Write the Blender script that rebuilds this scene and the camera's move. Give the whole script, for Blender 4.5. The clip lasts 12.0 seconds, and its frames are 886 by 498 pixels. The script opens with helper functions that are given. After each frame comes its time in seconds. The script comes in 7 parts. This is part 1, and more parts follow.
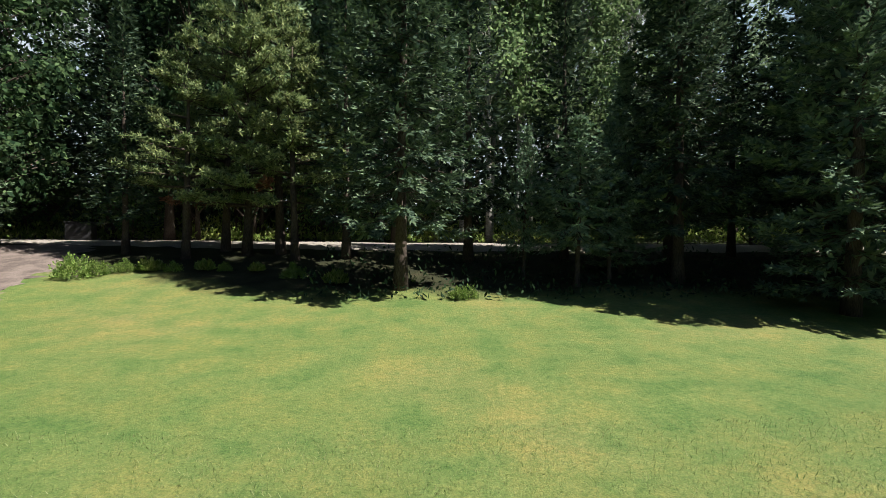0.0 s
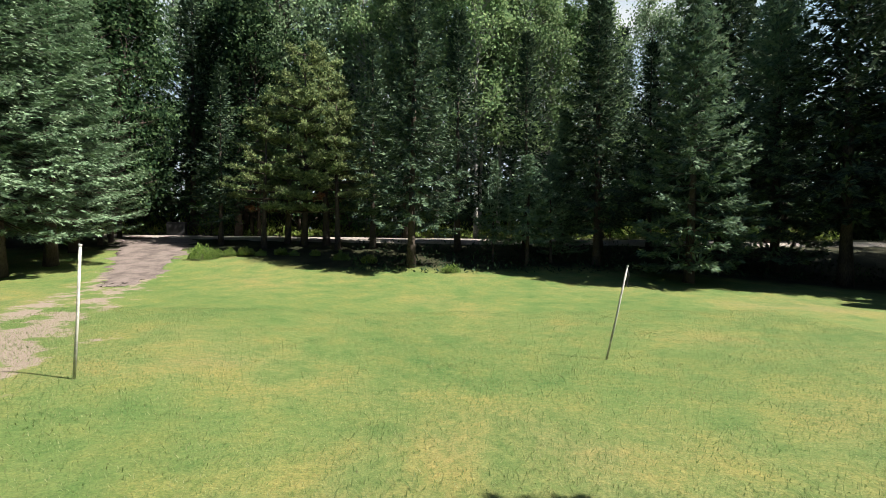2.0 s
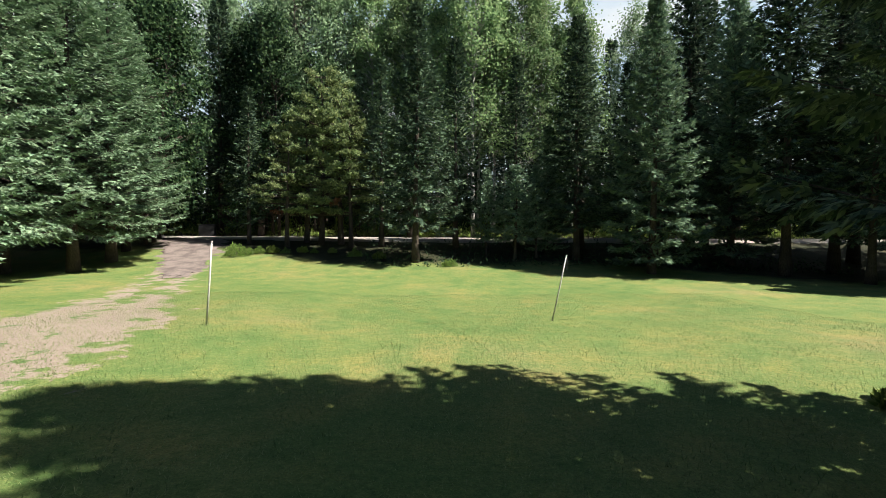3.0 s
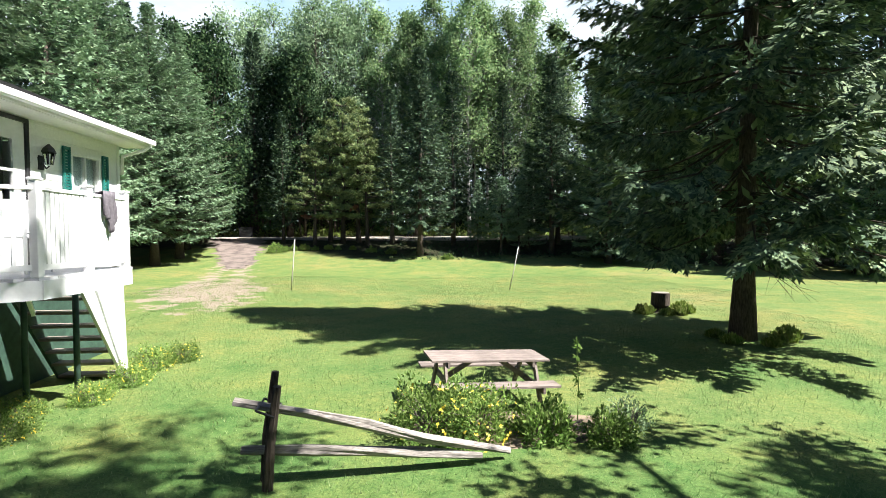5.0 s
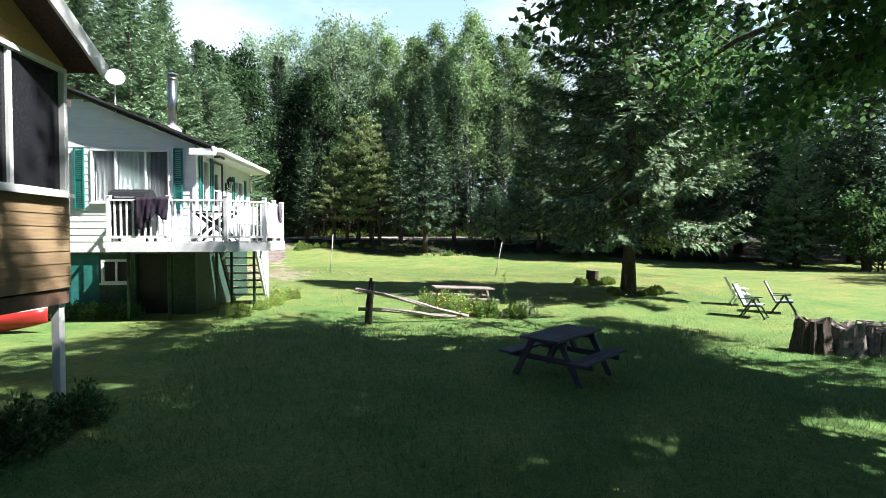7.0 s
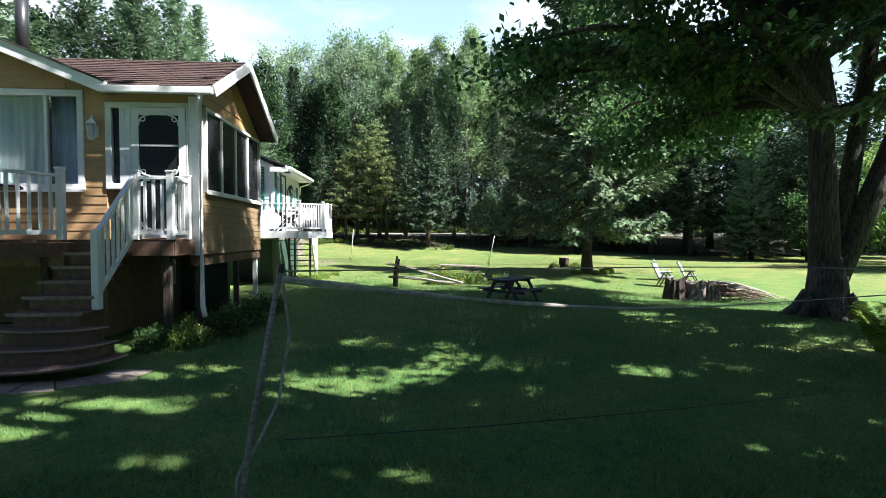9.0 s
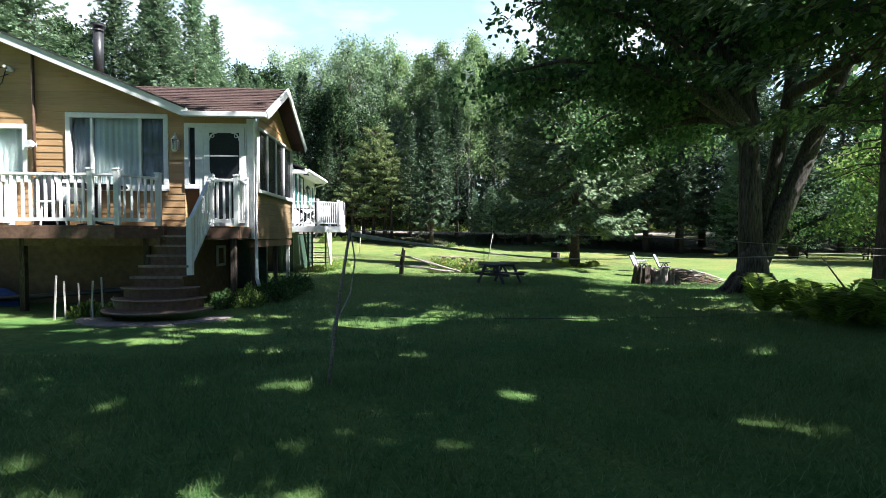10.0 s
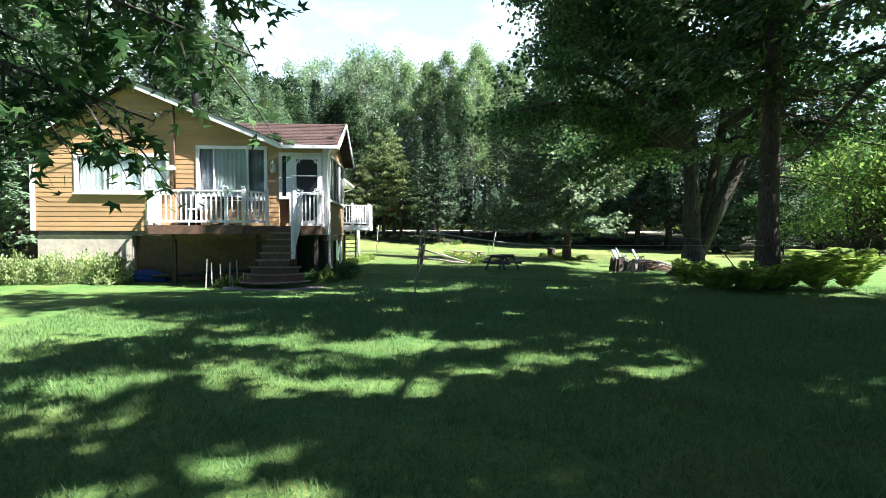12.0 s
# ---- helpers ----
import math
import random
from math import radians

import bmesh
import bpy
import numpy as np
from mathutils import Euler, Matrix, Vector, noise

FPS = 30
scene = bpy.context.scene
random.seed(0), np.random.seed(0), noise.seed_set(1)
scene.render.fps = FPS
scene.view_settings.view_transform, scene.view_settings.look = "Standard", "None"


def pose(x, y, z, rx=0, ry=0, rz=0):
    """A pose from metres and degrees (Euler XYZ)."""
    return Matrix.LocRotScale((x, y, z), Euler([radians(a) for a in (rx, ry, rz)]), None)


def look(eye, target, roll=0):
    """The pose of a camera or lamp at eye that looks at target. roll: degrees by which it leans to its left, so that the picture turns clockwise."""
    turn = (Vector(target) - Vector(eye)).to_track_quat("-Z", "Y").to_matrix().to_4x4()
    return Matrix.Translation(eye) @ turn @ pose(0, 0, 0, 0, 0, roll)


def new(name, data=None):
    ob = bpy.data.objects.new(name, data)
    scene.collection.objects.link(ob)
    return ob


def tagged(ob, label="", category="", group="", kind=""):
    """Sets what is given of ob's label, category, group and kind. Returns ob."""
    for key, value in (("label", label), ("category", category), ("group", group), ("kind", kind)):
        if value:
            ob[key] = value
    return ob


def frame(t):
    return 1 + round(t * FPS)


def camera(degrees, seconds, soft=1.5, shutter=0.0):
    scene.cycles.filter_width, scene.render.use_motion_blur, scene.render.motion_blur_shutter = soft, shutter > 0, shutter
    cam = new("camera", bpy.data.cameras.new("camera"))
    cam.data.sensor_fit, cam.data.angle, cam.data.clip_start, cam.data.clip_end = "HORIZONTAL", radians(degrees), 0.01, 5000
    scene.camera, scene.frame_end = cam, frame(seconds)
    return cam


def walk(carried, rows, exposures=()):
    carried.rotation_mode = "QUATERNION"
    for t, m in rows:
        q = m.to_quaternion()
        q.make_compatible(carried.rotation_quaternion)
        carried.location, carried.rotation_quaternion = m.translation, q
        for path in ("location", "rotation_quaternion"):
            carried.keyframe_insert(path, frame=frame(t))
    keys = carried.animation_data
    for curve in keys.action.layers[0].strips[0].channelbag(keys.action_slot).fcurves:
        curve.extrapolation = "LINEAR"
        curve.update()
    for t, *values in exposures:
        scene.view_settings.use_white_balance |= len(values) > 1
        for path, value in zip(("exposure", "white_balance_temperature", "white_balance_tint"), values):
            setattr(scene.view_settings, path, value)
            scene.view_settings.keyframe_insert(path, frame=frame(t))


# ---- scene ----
cam = camera(85.2, 12.0, soft=0.8)
EXPOSURE = [(0, 1.12, 6450, 10), (1.5, 1.25, 6450, 10), (3, 1.38, 6450, 10), (5, 1.83, 6250, 10), (7, 1.9, 6080, 10), (9, 1.93, 6020, 10), (10.5, 2.07, 6020, 10), (12, 2.32, 6050, 10)]
PATH = [
    (0, (-1.013, 2.437, 2.203), (-0.797, 4.424, 2.15), 0.4),
    (0.5, (-1.164, -0.022, 2.162), (-0.953, 1.967, 2.108), 0.4),
    (1, (-1.274, -2.386, 2.141), (-1.069, -0.397, 2.083), 0.3),
    (1.5, (-1.427, -4.709, 2.106), (-1.224, -2.721, 2.048), 0.5),
    (2, (-1.54, -6.979, 2.115), (-1.342, -4.989, 2.056), 0.6),
    (2.5, (-1.591, -9.278, 2.071), (-1.403, -7.288, 2.014), 0.5),
    (3, (-1.699, -11.35, 2.114), (-1.517, -9.359, 2.053), 0.3),
    (4.8, (-1.735, -17.984, 2.117), (-1.588, -15.991, 2.047), -0.3),
    (5, (-1.791, -18.761, 2.095), (-1.637, -16.768, 2.032), -0.3),
    (5.5, (-1.845, -20.394, 2.026), (-1.693, -18.401, 1.967), -0.2),
    (6, (-1.941, -22.012, 1.925), (-1.79, -20.018, 1.87), -0.3),
    (6.5, (-2.04, -23.718, 1.811), (-1.894, -21.724, 1.762), -0.2),
    (7, (-2.141, -25.183, 1.744), (-2.001, -23.188, 1.697), -0.1),
    (7.2, (-2.191, -25.703, 1.75), (-2.051, -23.708, 1.701), -0.1),
    (8.8, (-2.591, -29.873, 1.588), (-2.448, -27.879, 1.532), -0.0),
    (9, (-2.579, -30.376, 1.515), (-2.441, -28.381, 1.46), 0.0),
    (9.5, (-2.558, -31.555, 1.363), (-2.429, -29.56, 1.307), -0.0),
    (10, (-2.594, -32.67, 1.289), (-2.472, -30.675, 1.235), 0.1),
    (10.5, (-2.743, -33.787, 1.208), (-2.625, -31.791, 1.151), 0.1),
    (11, (-3.016, -34.762, 1.219), (-2.89, -32.767, 1.157), 0.0),
    (11.5, (-3.247, -35.638, 1.268), (-3.118, -33.643, 1.205), 0.0),
    (12, (-3.318, -36.519, 1.239), (-3.204, -34.523, 1.179), 0.1),
]
walk(cam, [(t, look(eye, target, roll)) for t, eye, target, roll in PATH], EXPOSURE)

# ---- world, sun, exposure ----
SUN = Vector((1.0, -0.37, 1.34)).normalized()
world = bpy.data.worlds.new("sky_world")
scene.world = world
world.use_nodes = True
wn = world.node_tree.nodes
sky = wn.new("ShaderNodeTexSky")
sky.sky_type = "NISHITA"
sky.sun_disc = False
sky.sun_elevation = math.asin(SUN.z)
sky.sun_rotation = math.atan2(SUN.x, SUN.y)
sky.air_density, sky.dust_density, sky.ozone_density = 0.55, 0.25, 2.0
wn["Background"].inputs["Strength"].default_value = 0.05
world.node_tree.links.new(sky.outputs["Color"], wn["Background"].inputs["Color"])
sun_data = bpy.data.lights.new("sun", "SUN")
sun_data.energy, sun_data.angle, sun_data.color = 5.0, radians(0.55), (1.0, 0.95, 0.88)
sun_ob = new("sun", sun_data)
sun_ob.matrix_world = look(SUN * 100, (0, 0, 0))


# ---- building blocks ----
def smooth(a, b, x):
    t = min(1.0, max(0.0, (x - a) / (b - a)))
    return t * t * (3 - 2 * t)


def ground(x, y):
    """Height of the ground: a shallow dip in the lawn and a bank up to the road."""
    z = -0.2 - 0.3 * math.exp(-((y - 6) / 7) ** 2) + 2.0 * smooth(14, 30, y) + 0.02 * max(0, min(y, 90) - 30)
    z += 0.3 * smooth(-2, -8, x) * math.exp(-((y - 2) / 10) ** 2)
    z -= 0.2 * smooth(2, 6, x) * math.exp(-((y + 14.5) / 3.5) ** 2)
    near = smooth(-18, -21, y)
    z += 0.13 * near + 0.13 * smooth(-13, -17, y) * (1 - near) * smooth(4, 1, x)
    z += 0.02 * math.sin(x * 0.9 + 1.3 * math.sin(y * 0.4)) * math.sin(y * 0.7)
    return z


class Geo:
    """Collects vertices and faces of one mesh."""

    def __init__(self):
        self.v, self.f = [], []

    def add(self, verts, faces):
        n = len(self.v)
        self.v.extend(tuple(p) for p in verts)
        self.f.extend(tuple(n + i for i in f) for f in faces)
        return self

    def box(self, a, b, m=None):
        (x0, y0, z0), (x1, y1, z1) = a, b
        vs = [Vector((x, y, z)) for z in (z0, z1) for x, y in ((x0, y0), (x1, y0), (x1, y1), (x0, y1))]
        if m is not None:
            vs = [m @ v for v in vs]
        return self.add(vs, [(3, 2, 1, 0), (4, 5, 6, 7), (0, 1, 5, 4), (1, 2, 6, 5), (2, 3, 7, 6), (3, 0, 4, 7)])

    def beam(self, p, q, w, h, twist=0.0):
        """A rectangular beam from p to q; w sideways, h upwards."""
        p, q = Vector(p), Vector(q)
        d = q - p
        m = Matrix.Translation(p) @ d.to_track_quat("X", "Z").to_matrix().to_4x4() @ pose(0, 0, 0, twist)
        return self.box((0, -w / 2, -h / 2), (d.length, w / 2, h / 2), m)

    def tube(self, pts, radii, n=8, cap=True, rough=0.0, rnd=None):
        pts = [Vector(p) for p in pts]
        rings = []
        start = len(self.v)
        for i, p in enumerate(pts):
            d = pts[min(i + 1, len(pts) - 1)] - pts[max(i - 1, 0)]
            q = d.to_track_quat("Z", "Y")
            for k in range(n):
                a = 2 * math.pi * k / n
                r = radii[i] * (1 + (rough * (rnd.random() - 0.5) if rnd else 0))
                self.v.append(tuple(p + q @ Vector((r * math.cos(a), r * math.sin(a), 0))))
        for i in range(len(pts) - 1):
            for k in range(n):
                a, b = start + i * n + k, start + i * n + (k + 1) % n
                self.f.append((a, b, b + n, a + n))
        if cap:
            self.f.append(tuple(start + k for k in reversed(range(n))))
            self.f.append(tuple(start + (len(pts) - 1) * n + k for k in range(n)))
        return self

    def prism(self, outline, z0, z1):
        """An upright slab over a plan outline (counter-clockwise)."""
        n = len(outline)
        vs = [(x, y, z0) for x, y in outline] + [(x, y, z1) for x, y in outline]
        fs = [tuple(reversed(range(n))), tuple(range(n, 2 * n))] + [(i, (i + 1) % n, n + (i + 1) % n, n + i) for i in range(n)]
        return self.add(vs, fs)

    def mesh(self, name, mat, smoothed=False, bevel=0.0):
        me = bpy.data.meshes.new(name)
        me.from_pydata(self.v, [], self.f)
        if bevel:
            bm = bmesh.new()
            bm.from_mesh(me)
            bmesh.ops.bevel(bm, geom=list(bm.edges), offset=bevel, segments=1, affect="EDGES")
            bm.to_mesh(me)
            bm.free()
        me.materials.append(mat)
        if smoothed:
            me.shade_smooth()
        me.update()
        return me


def part(name, geo, mat, parent=None, label="", smoothed=False, bevel=0.0):
    data = geo if isinstance(geo, bpy.types.Mesh) else geo.mesh(name, mat, smoothed, bevel)
    ob = new(name, data)
    ob.parent = parent
    if label:
        tagged(ob, label)
    return ob


def thing(name, label, category, at=None, group="", kind=""):
    ob = new(name)
    ob.empty_display_size = 0.2
    if at is not None:
        ob.matrix_basis = at if isinstance(at, Matrix) else Matrix.Translation(at)
    return tagged(ob, label, category, group, kind)


def arrays_mesh(name, verts, faces, mat, smoothed=False):
    """A mesh from numpy arrays: verts (n, 3) and faces (m, k)."""
    me = bpy.data.meshes.new(name)
    k = faces.shape[1]
    me.vertices.add(len(verts))
    me.vertices.foreach_set("co", np.ascontiguousarray(verts, dtype=np.float32).ravel())
    me.loops.add(faces.size)
    me.loops.foreach_set("vertex_index", np.ascontiguousarray(faces, dtype=np.int32).ravel())
    me.polygons.add(len(faces))
    me.polygons.foreach_set("loop_start", np.arange(len(faces), dtype=np.int32) * k)
    me.polygons.foreach_set("loop_total", np.full(len(faces), k, dtype=np.int32))
    me.materials.append(mat)
    me.update(calc_edges=True)
    if smoothed:
        me.shade_smooth()
    return me


def unit(a):
    return a / np.maximum(np.linalg.norm(a, axis=-1, keepdims=True), 1e-9)


def leaf_arrays(P, D, N, L, W):
    """Diamond leaves: root P, direction D, face normal N, length L, width W."""
    D = unit(D)
    S = unit(np.cross(D, N))
    L, W = np.asarray(L)[..., None], np.asarray(W)[..., None]
    v = np.stack([P, P + D * L * 0.45 + S * W / 2, P + D * L, P + D * L * 0.45 - S * W / 2], axis=1)
    return v.reshape(-1, 3)


def leaf_mesh(name, blocks, mat):
    v = np.concatenate(blocks)
    f = np.arange(len(v), dtype=np.int32).reshape(-1, 4)
    return arrays_mesh(name, v, f, mat)


# ---- materials ----
def node_mat(name):
    m = bpy.data.materials.new(name)
    m.use_nodes = True
    nt = m.node_tree
    return m, nt, nt.nodes, nt.links, nt.nodes["Principled BSDF"]


def ramp_of(nodes, stops):
    r = nodes.new("ShaderNodeValToRGB")
    r.color_ramp.elements[0].position, r.color_ramp.elements[0].color = stops[0][0], (*stops[0][1], 1)
    r.color_ramp.elements[1].position, r.color_ramp.elements[1].color = stops[-1][0], (*stops[-1][1], 1)
    for p, c in stops[1:-1]:
        e = r.color_ramp.elements.new(p)
        e.color = (*c, 1)
    return r


def noise_tex(nodes, links, scale, detail=4.0, stretch=None, coords="Object", rough=0.55):
    tc = nodes.new("ShaderNodeTexCoord")
    n = nodes.new("ShaderNodeTexNoise")
    n.inputs["Scale"].default_value, n.inputs["Detail"].default_value, n.inputs["Roughness"].default_value = scale, detail, rough
    if stretch:
        mp = nodes.new("ShaderNodeMapping")
        mp.inputs["Scale"].default_value = stretch
        links.new(tc.outputs[coords], mp.inputs["Vector"])
        links.new(mp.outputs["Vector"], n.inputs["Vector"])
    else:
        links.new(tc.outputs[coords], n.inputs["Vector"])
    return n


def mix_rgb(nodes, links, fac, a, b, mode="MIX"):
    m = nodes.new("ShaderNodeMix")
    m.data_type, m.blend_type = "RGBA", mode
    for sock, val in ((m.inputs[0], fac), (m.inputs[6], a), (m.inputs[7], b)):
        if isinstance(val, bpy.types.NodeSocket):
            links.new(val, sock)
        elif isinstance(val, tuple):
            sock.default_value = (*val, 1)
        else:
            sock.default_value = val
    return m.outputs[2]


def surface(name, light, dark, fine=18.0, coarse=1.2, rough=0.7, bump=0.25, stretch=None, metal=0.0, vary=0.12, spec=0.4, stain=0.5):
    """A weathered surface: fine grain, coarse stains, a little difference from piece to piece."""
    m, nt, nodes, links, bsdf = node_mat(name)
    n1 = noise_tex(nodes, links, fine, 6, stretch)
    n2 = noise_tex(nodes, links, coarse, 3)
    r1 = ramp_of(nodes, [(0.3, dark), (0.7, light)])
    links.new(n1.outputs["Fac"], r1.inputs["Fac"])
    r2 = ramp_of(nodes, [(0.35, (1 - stain * 0.6,) * 3), (0.6, (1, 1, 1))])
    links.new(n2.outputs["Fac"], r2.inputs["Fac"])
    c = mix_rgb(nodes, links, 1.0, r1.outputs["Color"], r2.outputs["Color"], "MULTIPLY")
    info = nodes.new("ShaderNodeObjectInfo")
    mr = nodes.new("ShaderNodeMapRange")
    mr.inputs["To Min"].default_value, mr.inputs["To Max"].default_value = 1 - vary, 1 + vary
    links.new(info.outputs["Random"], mr.inputs["Value"])
    hsv = nodes.new("ShaderNodeHueSaturation")
    links.new(mr.outputs["Result"], hsv.inputs["Value"])
    links.new(c, hsv.inputs["Color"])
    links.new(hsv.outputs["Color"], bsdf.inputs["Base Color"])
    bsdf.inputs["Roughness"].default_value, bsdf.inputs["Metallic"].default_value = rough, metal
    bsdf.inputs["Specular IOR Level"].default_value = spec
    if bump:
        b = nodes.new("ShaderNodeBump")
        b.inputs["Strength"].default_value, b.inputs["Distance"].default_value = bump, 0.01
        links.new(n1.outputs["Fac"], b.inputs["Height"])
        links.new(b.outputs["Normal"], bsdf.inputs["Normal"])
    return m


def lushness(nodes, links):
    """0 on the dry open lawn, 1 on the lush grass round the cottages, with a wandering border."""
    tc = nodes.new("ShaderNodeTexCoord")
    sep = nodes.new("ShaderNodeSeparateXYZ")
    links.new(tc.outputs["Object"], sep.inputs[0])
    wob = noise_tex(nodes, links, 0.35, 3)
    add = nodes.new("ShaderNodeMath")
    add.operation = "MULTIPLY_ADD"
    links.new(wob.outputs["Fac"], add.inputs[0])
    add.inputs[1].default_value = 7.0
    links.new(sep.outputs["Y"], add.inputs[2])
    mr = nodes.new("ShaderNodeMapRange")
    mr.inputs["From Min"].default_value, mr.inputs["From Max"].default_value = -4.5, -16.5
    links.new(add.outputs[0], mr.inputs["Value"])
    return mr.outputs["Result"]


def foliage(name, dark, mid, light, through_light=0.3, rough=0.6, spec=0.05, lush=None):
    """Leaves or needles: each leaf a little different, each tree too, some light passing through."""
    m, nt, nodes, links, bsdf = node_mat(name)
    geo = nodes.new("ShaderNodeNewGeometry")
    r = ramp_of(nodes, [(0.0, dark), (0.5, mid), (1.0, light)])
    links.new(geo.outputs["Random Per Island"], r.inputs["Fac"])
    info = nodes.new("ShaderNodeObjectInfo")
    mr = nodes.new("ShaderNodeMapRange")
    mr.inputs["To Min"].default_value, mr.inputs["To Max"].default_value = 0.78, 1.22
    links.new(info.outputs["Random"], mr.inputs["Value"])
    n = noise_tex(nodes, links, 0.7, 2)
    nr = nodes.new("ShaderNodeMapRange")
    nr.inputs["To Min"].default_value, nr.inputs["To Max"].default_value = 0.47, 0.53
    links.new(n.outputs["Fac"], nr.inputs["Value"])
    hsv = nodes.new("ShaderNodeHueSaturation")
    links.new(mr.outputs["Result"], hsv.inputs["Value"])
    links.new(nr.outputs["Result"], hsv.inputs["Hue"])
    leaf_colour = r.outputs["Color"]
    if lush:
        leaf_colour = mix_rgb(nodes, links, lushness(nodes, links), leaf_colour, mix_rgb(nodes, links, 1.0, leaf_colour, lush, "MULTIPLY"))
    links.new(leaf_colour, hsv.inputs["Color"])
    links.new(hsv.outputs["Color"], bsdf.inputs["Base Color"])
    bsdf.inputs["Roughness"].default_value, bsdf.inputs["Specular IOR Level"].default_value = rough, spec
    tr = nodes.new("ShaderNodeBsdfTranslucent")
    links.new(hsv.outputs["Color"], tr.inputs["Color"])
    mx = nodes.new("ShaderNodeMixShader")
    mx.inputs[0].default_value = through_light
    links.new(bsdf.outputs[0], mx.inputs[1])
    links.new(tr.outputs[0], mx.inputs[2])
    links.new(mx.outputs[0], nodes["Material Output"].inputs["Surface"])
    return m


# the track's middle line: x as a quadratic of y
TRACK = (0.00051, -0.2861, -9.316)


def lawn_material():
    m, nt, nodes, links, bsdf = node_mat("lawn")
    big = noise_tex(nodes, links, 0.16, 3)
    mid = noise_tex(nodes, links, 1.1, 5)
    fine = noise_tex(nodes, links, 34, 6, rough=0.7)
    base = ramp_of(nodes, [(0.34, (0.110, 0.150, 0.050)), (0.5, (0.138, 0.168, 0.058)), (0.62, (0.168, 0.176, 0.066)), (0.72, (0.190, 0.176, 0.078))])
    links.new(big.outputs["Fac"], base.inputs["Fac"])
    patch = ramp_of(nodes, [(0.34, (0.68, 0.86, 0.78)), (0.46, (0.92, 0.99, 0.96)), (0.56, (1.06, 1.02, 0.98)), (0.68, (1.28, 1.10, 1.05))])
    links.new(mid.outputs["Fac"], patch.inputs["Fac"])
    blades = ramp_of(nodes, [(0.28, (0.42, 0.46, 0.4)), (0.5, (0.95, 0.98, 0.92)), (0.72, (1.45, 1.4, 1.25))])
    links.new(fine.outputs["Fac"], blades.inputs["Fac"])
    c = mix_rgb(nodes, links, 1.0, base.outputs["Color"], patch.outputs["Color"], "MULTIPLY")
    c = mix_rgb(nodes, links, 0.8, c, blades.outputs["Color"], "MULTIPLY")
    clover = noise_tex(nodes, links, 9.0, 7, rough=0.78)
    spots = ramp_of(nodes, [(0.30, (0.46, 0.58, 0.44)), (0.42, (0.80, 0.92, 0.80)), (0.52, (1.02, 1.02, 0.98)), (0.62, (1.25, 1.16, 1.12)), (0.72, (1.7, 1.45, 1.35))])
    links.new(clover.outputs["Fac"], spots.inputs["Fac"])
    c = mix_rgb(nodes, links, 1.0, c, spots.outputs["Color"], "MULTIPLY")
    c = mix_rgb(nodes, links, lushness(nodes, links), c, mix_rgb(nodes, links, 1.0, c, (0.75, 1.0, 0.90), "MULTIPLY"))
    # forest floor past the lawn's edge: bare needles, moss, litter, darkened for tree shade
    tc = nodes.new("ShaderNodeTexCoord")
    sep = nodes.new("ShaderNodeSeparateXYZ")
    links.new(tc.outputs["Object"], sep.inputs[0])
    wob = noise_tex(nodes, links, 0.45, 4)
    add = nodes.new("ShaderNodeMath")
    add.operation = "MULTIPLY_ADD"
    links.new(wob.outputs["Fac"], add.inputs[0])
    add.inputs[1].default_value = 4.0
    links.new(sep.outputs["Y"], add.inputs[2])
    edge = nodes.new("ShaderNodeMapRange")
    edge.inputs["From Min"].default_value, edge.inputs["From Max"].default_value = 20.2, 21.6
    bend = nodes.new("ShaderNodeMath")
    bend.operation = "ADD"
    for side, (x0, x1, amount) in enumerate(((12.0, 24.0, 7.0), (-5.0, -14.0, -4.0))):
        k = nodes.new("ShaderNodeMapRange")
        k.interpolation_type = "SMOOTHSTEP"
        for key, num in (("From Min", x0), ("From Max", x1), ("To Min", 0.0), ("To Max", amount)):
            k.inputs[key].default_value = num
        links.new(sep.outputs["X"], k.inputs["Value"])
        links.new(k.outputs["Result"], bend.inputs[side])
    total = nodes.new("ShaderNodeMath")
    links.new(add.outputs[0], total.inputs[0])
    links.new(bend.outputs[0], total.inputs[1])
    links.new(total.outputs[0], edge.inputs["Value"])
    shaded_litter = ramp_of(nodes, [(0.35, (0.018, 0.020, 0.010)), (0.6, (0.036, 0.038, 0.018)), (0.75, (0.050, 0.038, 0.024))])
    links.new(mid.outputs["Fac"], shaded_litter.inputs["Fac"])
    c = mix_rgb(nodes, links, edge.outputs["Result"], c, shaded_litter.outputs["Color"])
    # wheel-worn track: two lanes of bare pale dirt breaking through the grass
    def calc(op, a, b, c3=None):
        k = nodes.new("ShaderNodeMath")
        k.operation = op
        for i, val in enumerate((a, b, c3)):
            if val is None:
                continue
            if isinstance(val, (int, float)):
                k.inputs[i].default_value = val
            else:
                links.new(val, k.inputs[i])
        return k.outputs[0]

    def between(val, lo, hi, to0, to1):
        k = nodes.new("ShaderNodeMapRange")
        k.interpolation_type = "SMOOTHSTEP"
        for key, num in (("From Min", lo), ("From Max", hi), ("To Min", to0), ("To Max", to1)):
            k.inputs[key].default_value = num
        links.new(val, k.inputs["Value"])
        return k.outputs["Result"]
    X, Y = sep.outputs["X"], sep.outputs["Y"]
    line = calc("MULTIPLY_ADD", calc("MULTIPLY", Y, Y), TRACK[0], calc("MULTIPLY_ADD", Y, TRACK[1], TRACK[2]))
    d = calc("ABSOLUTE", calc("SUBTRACT", X, line), 0)
    lane = calc("MULTIPLY_ADD", calc("ABSOLUTE", calc("SUBTRACT", d, 0.7), 0), -0.42, 0.26)
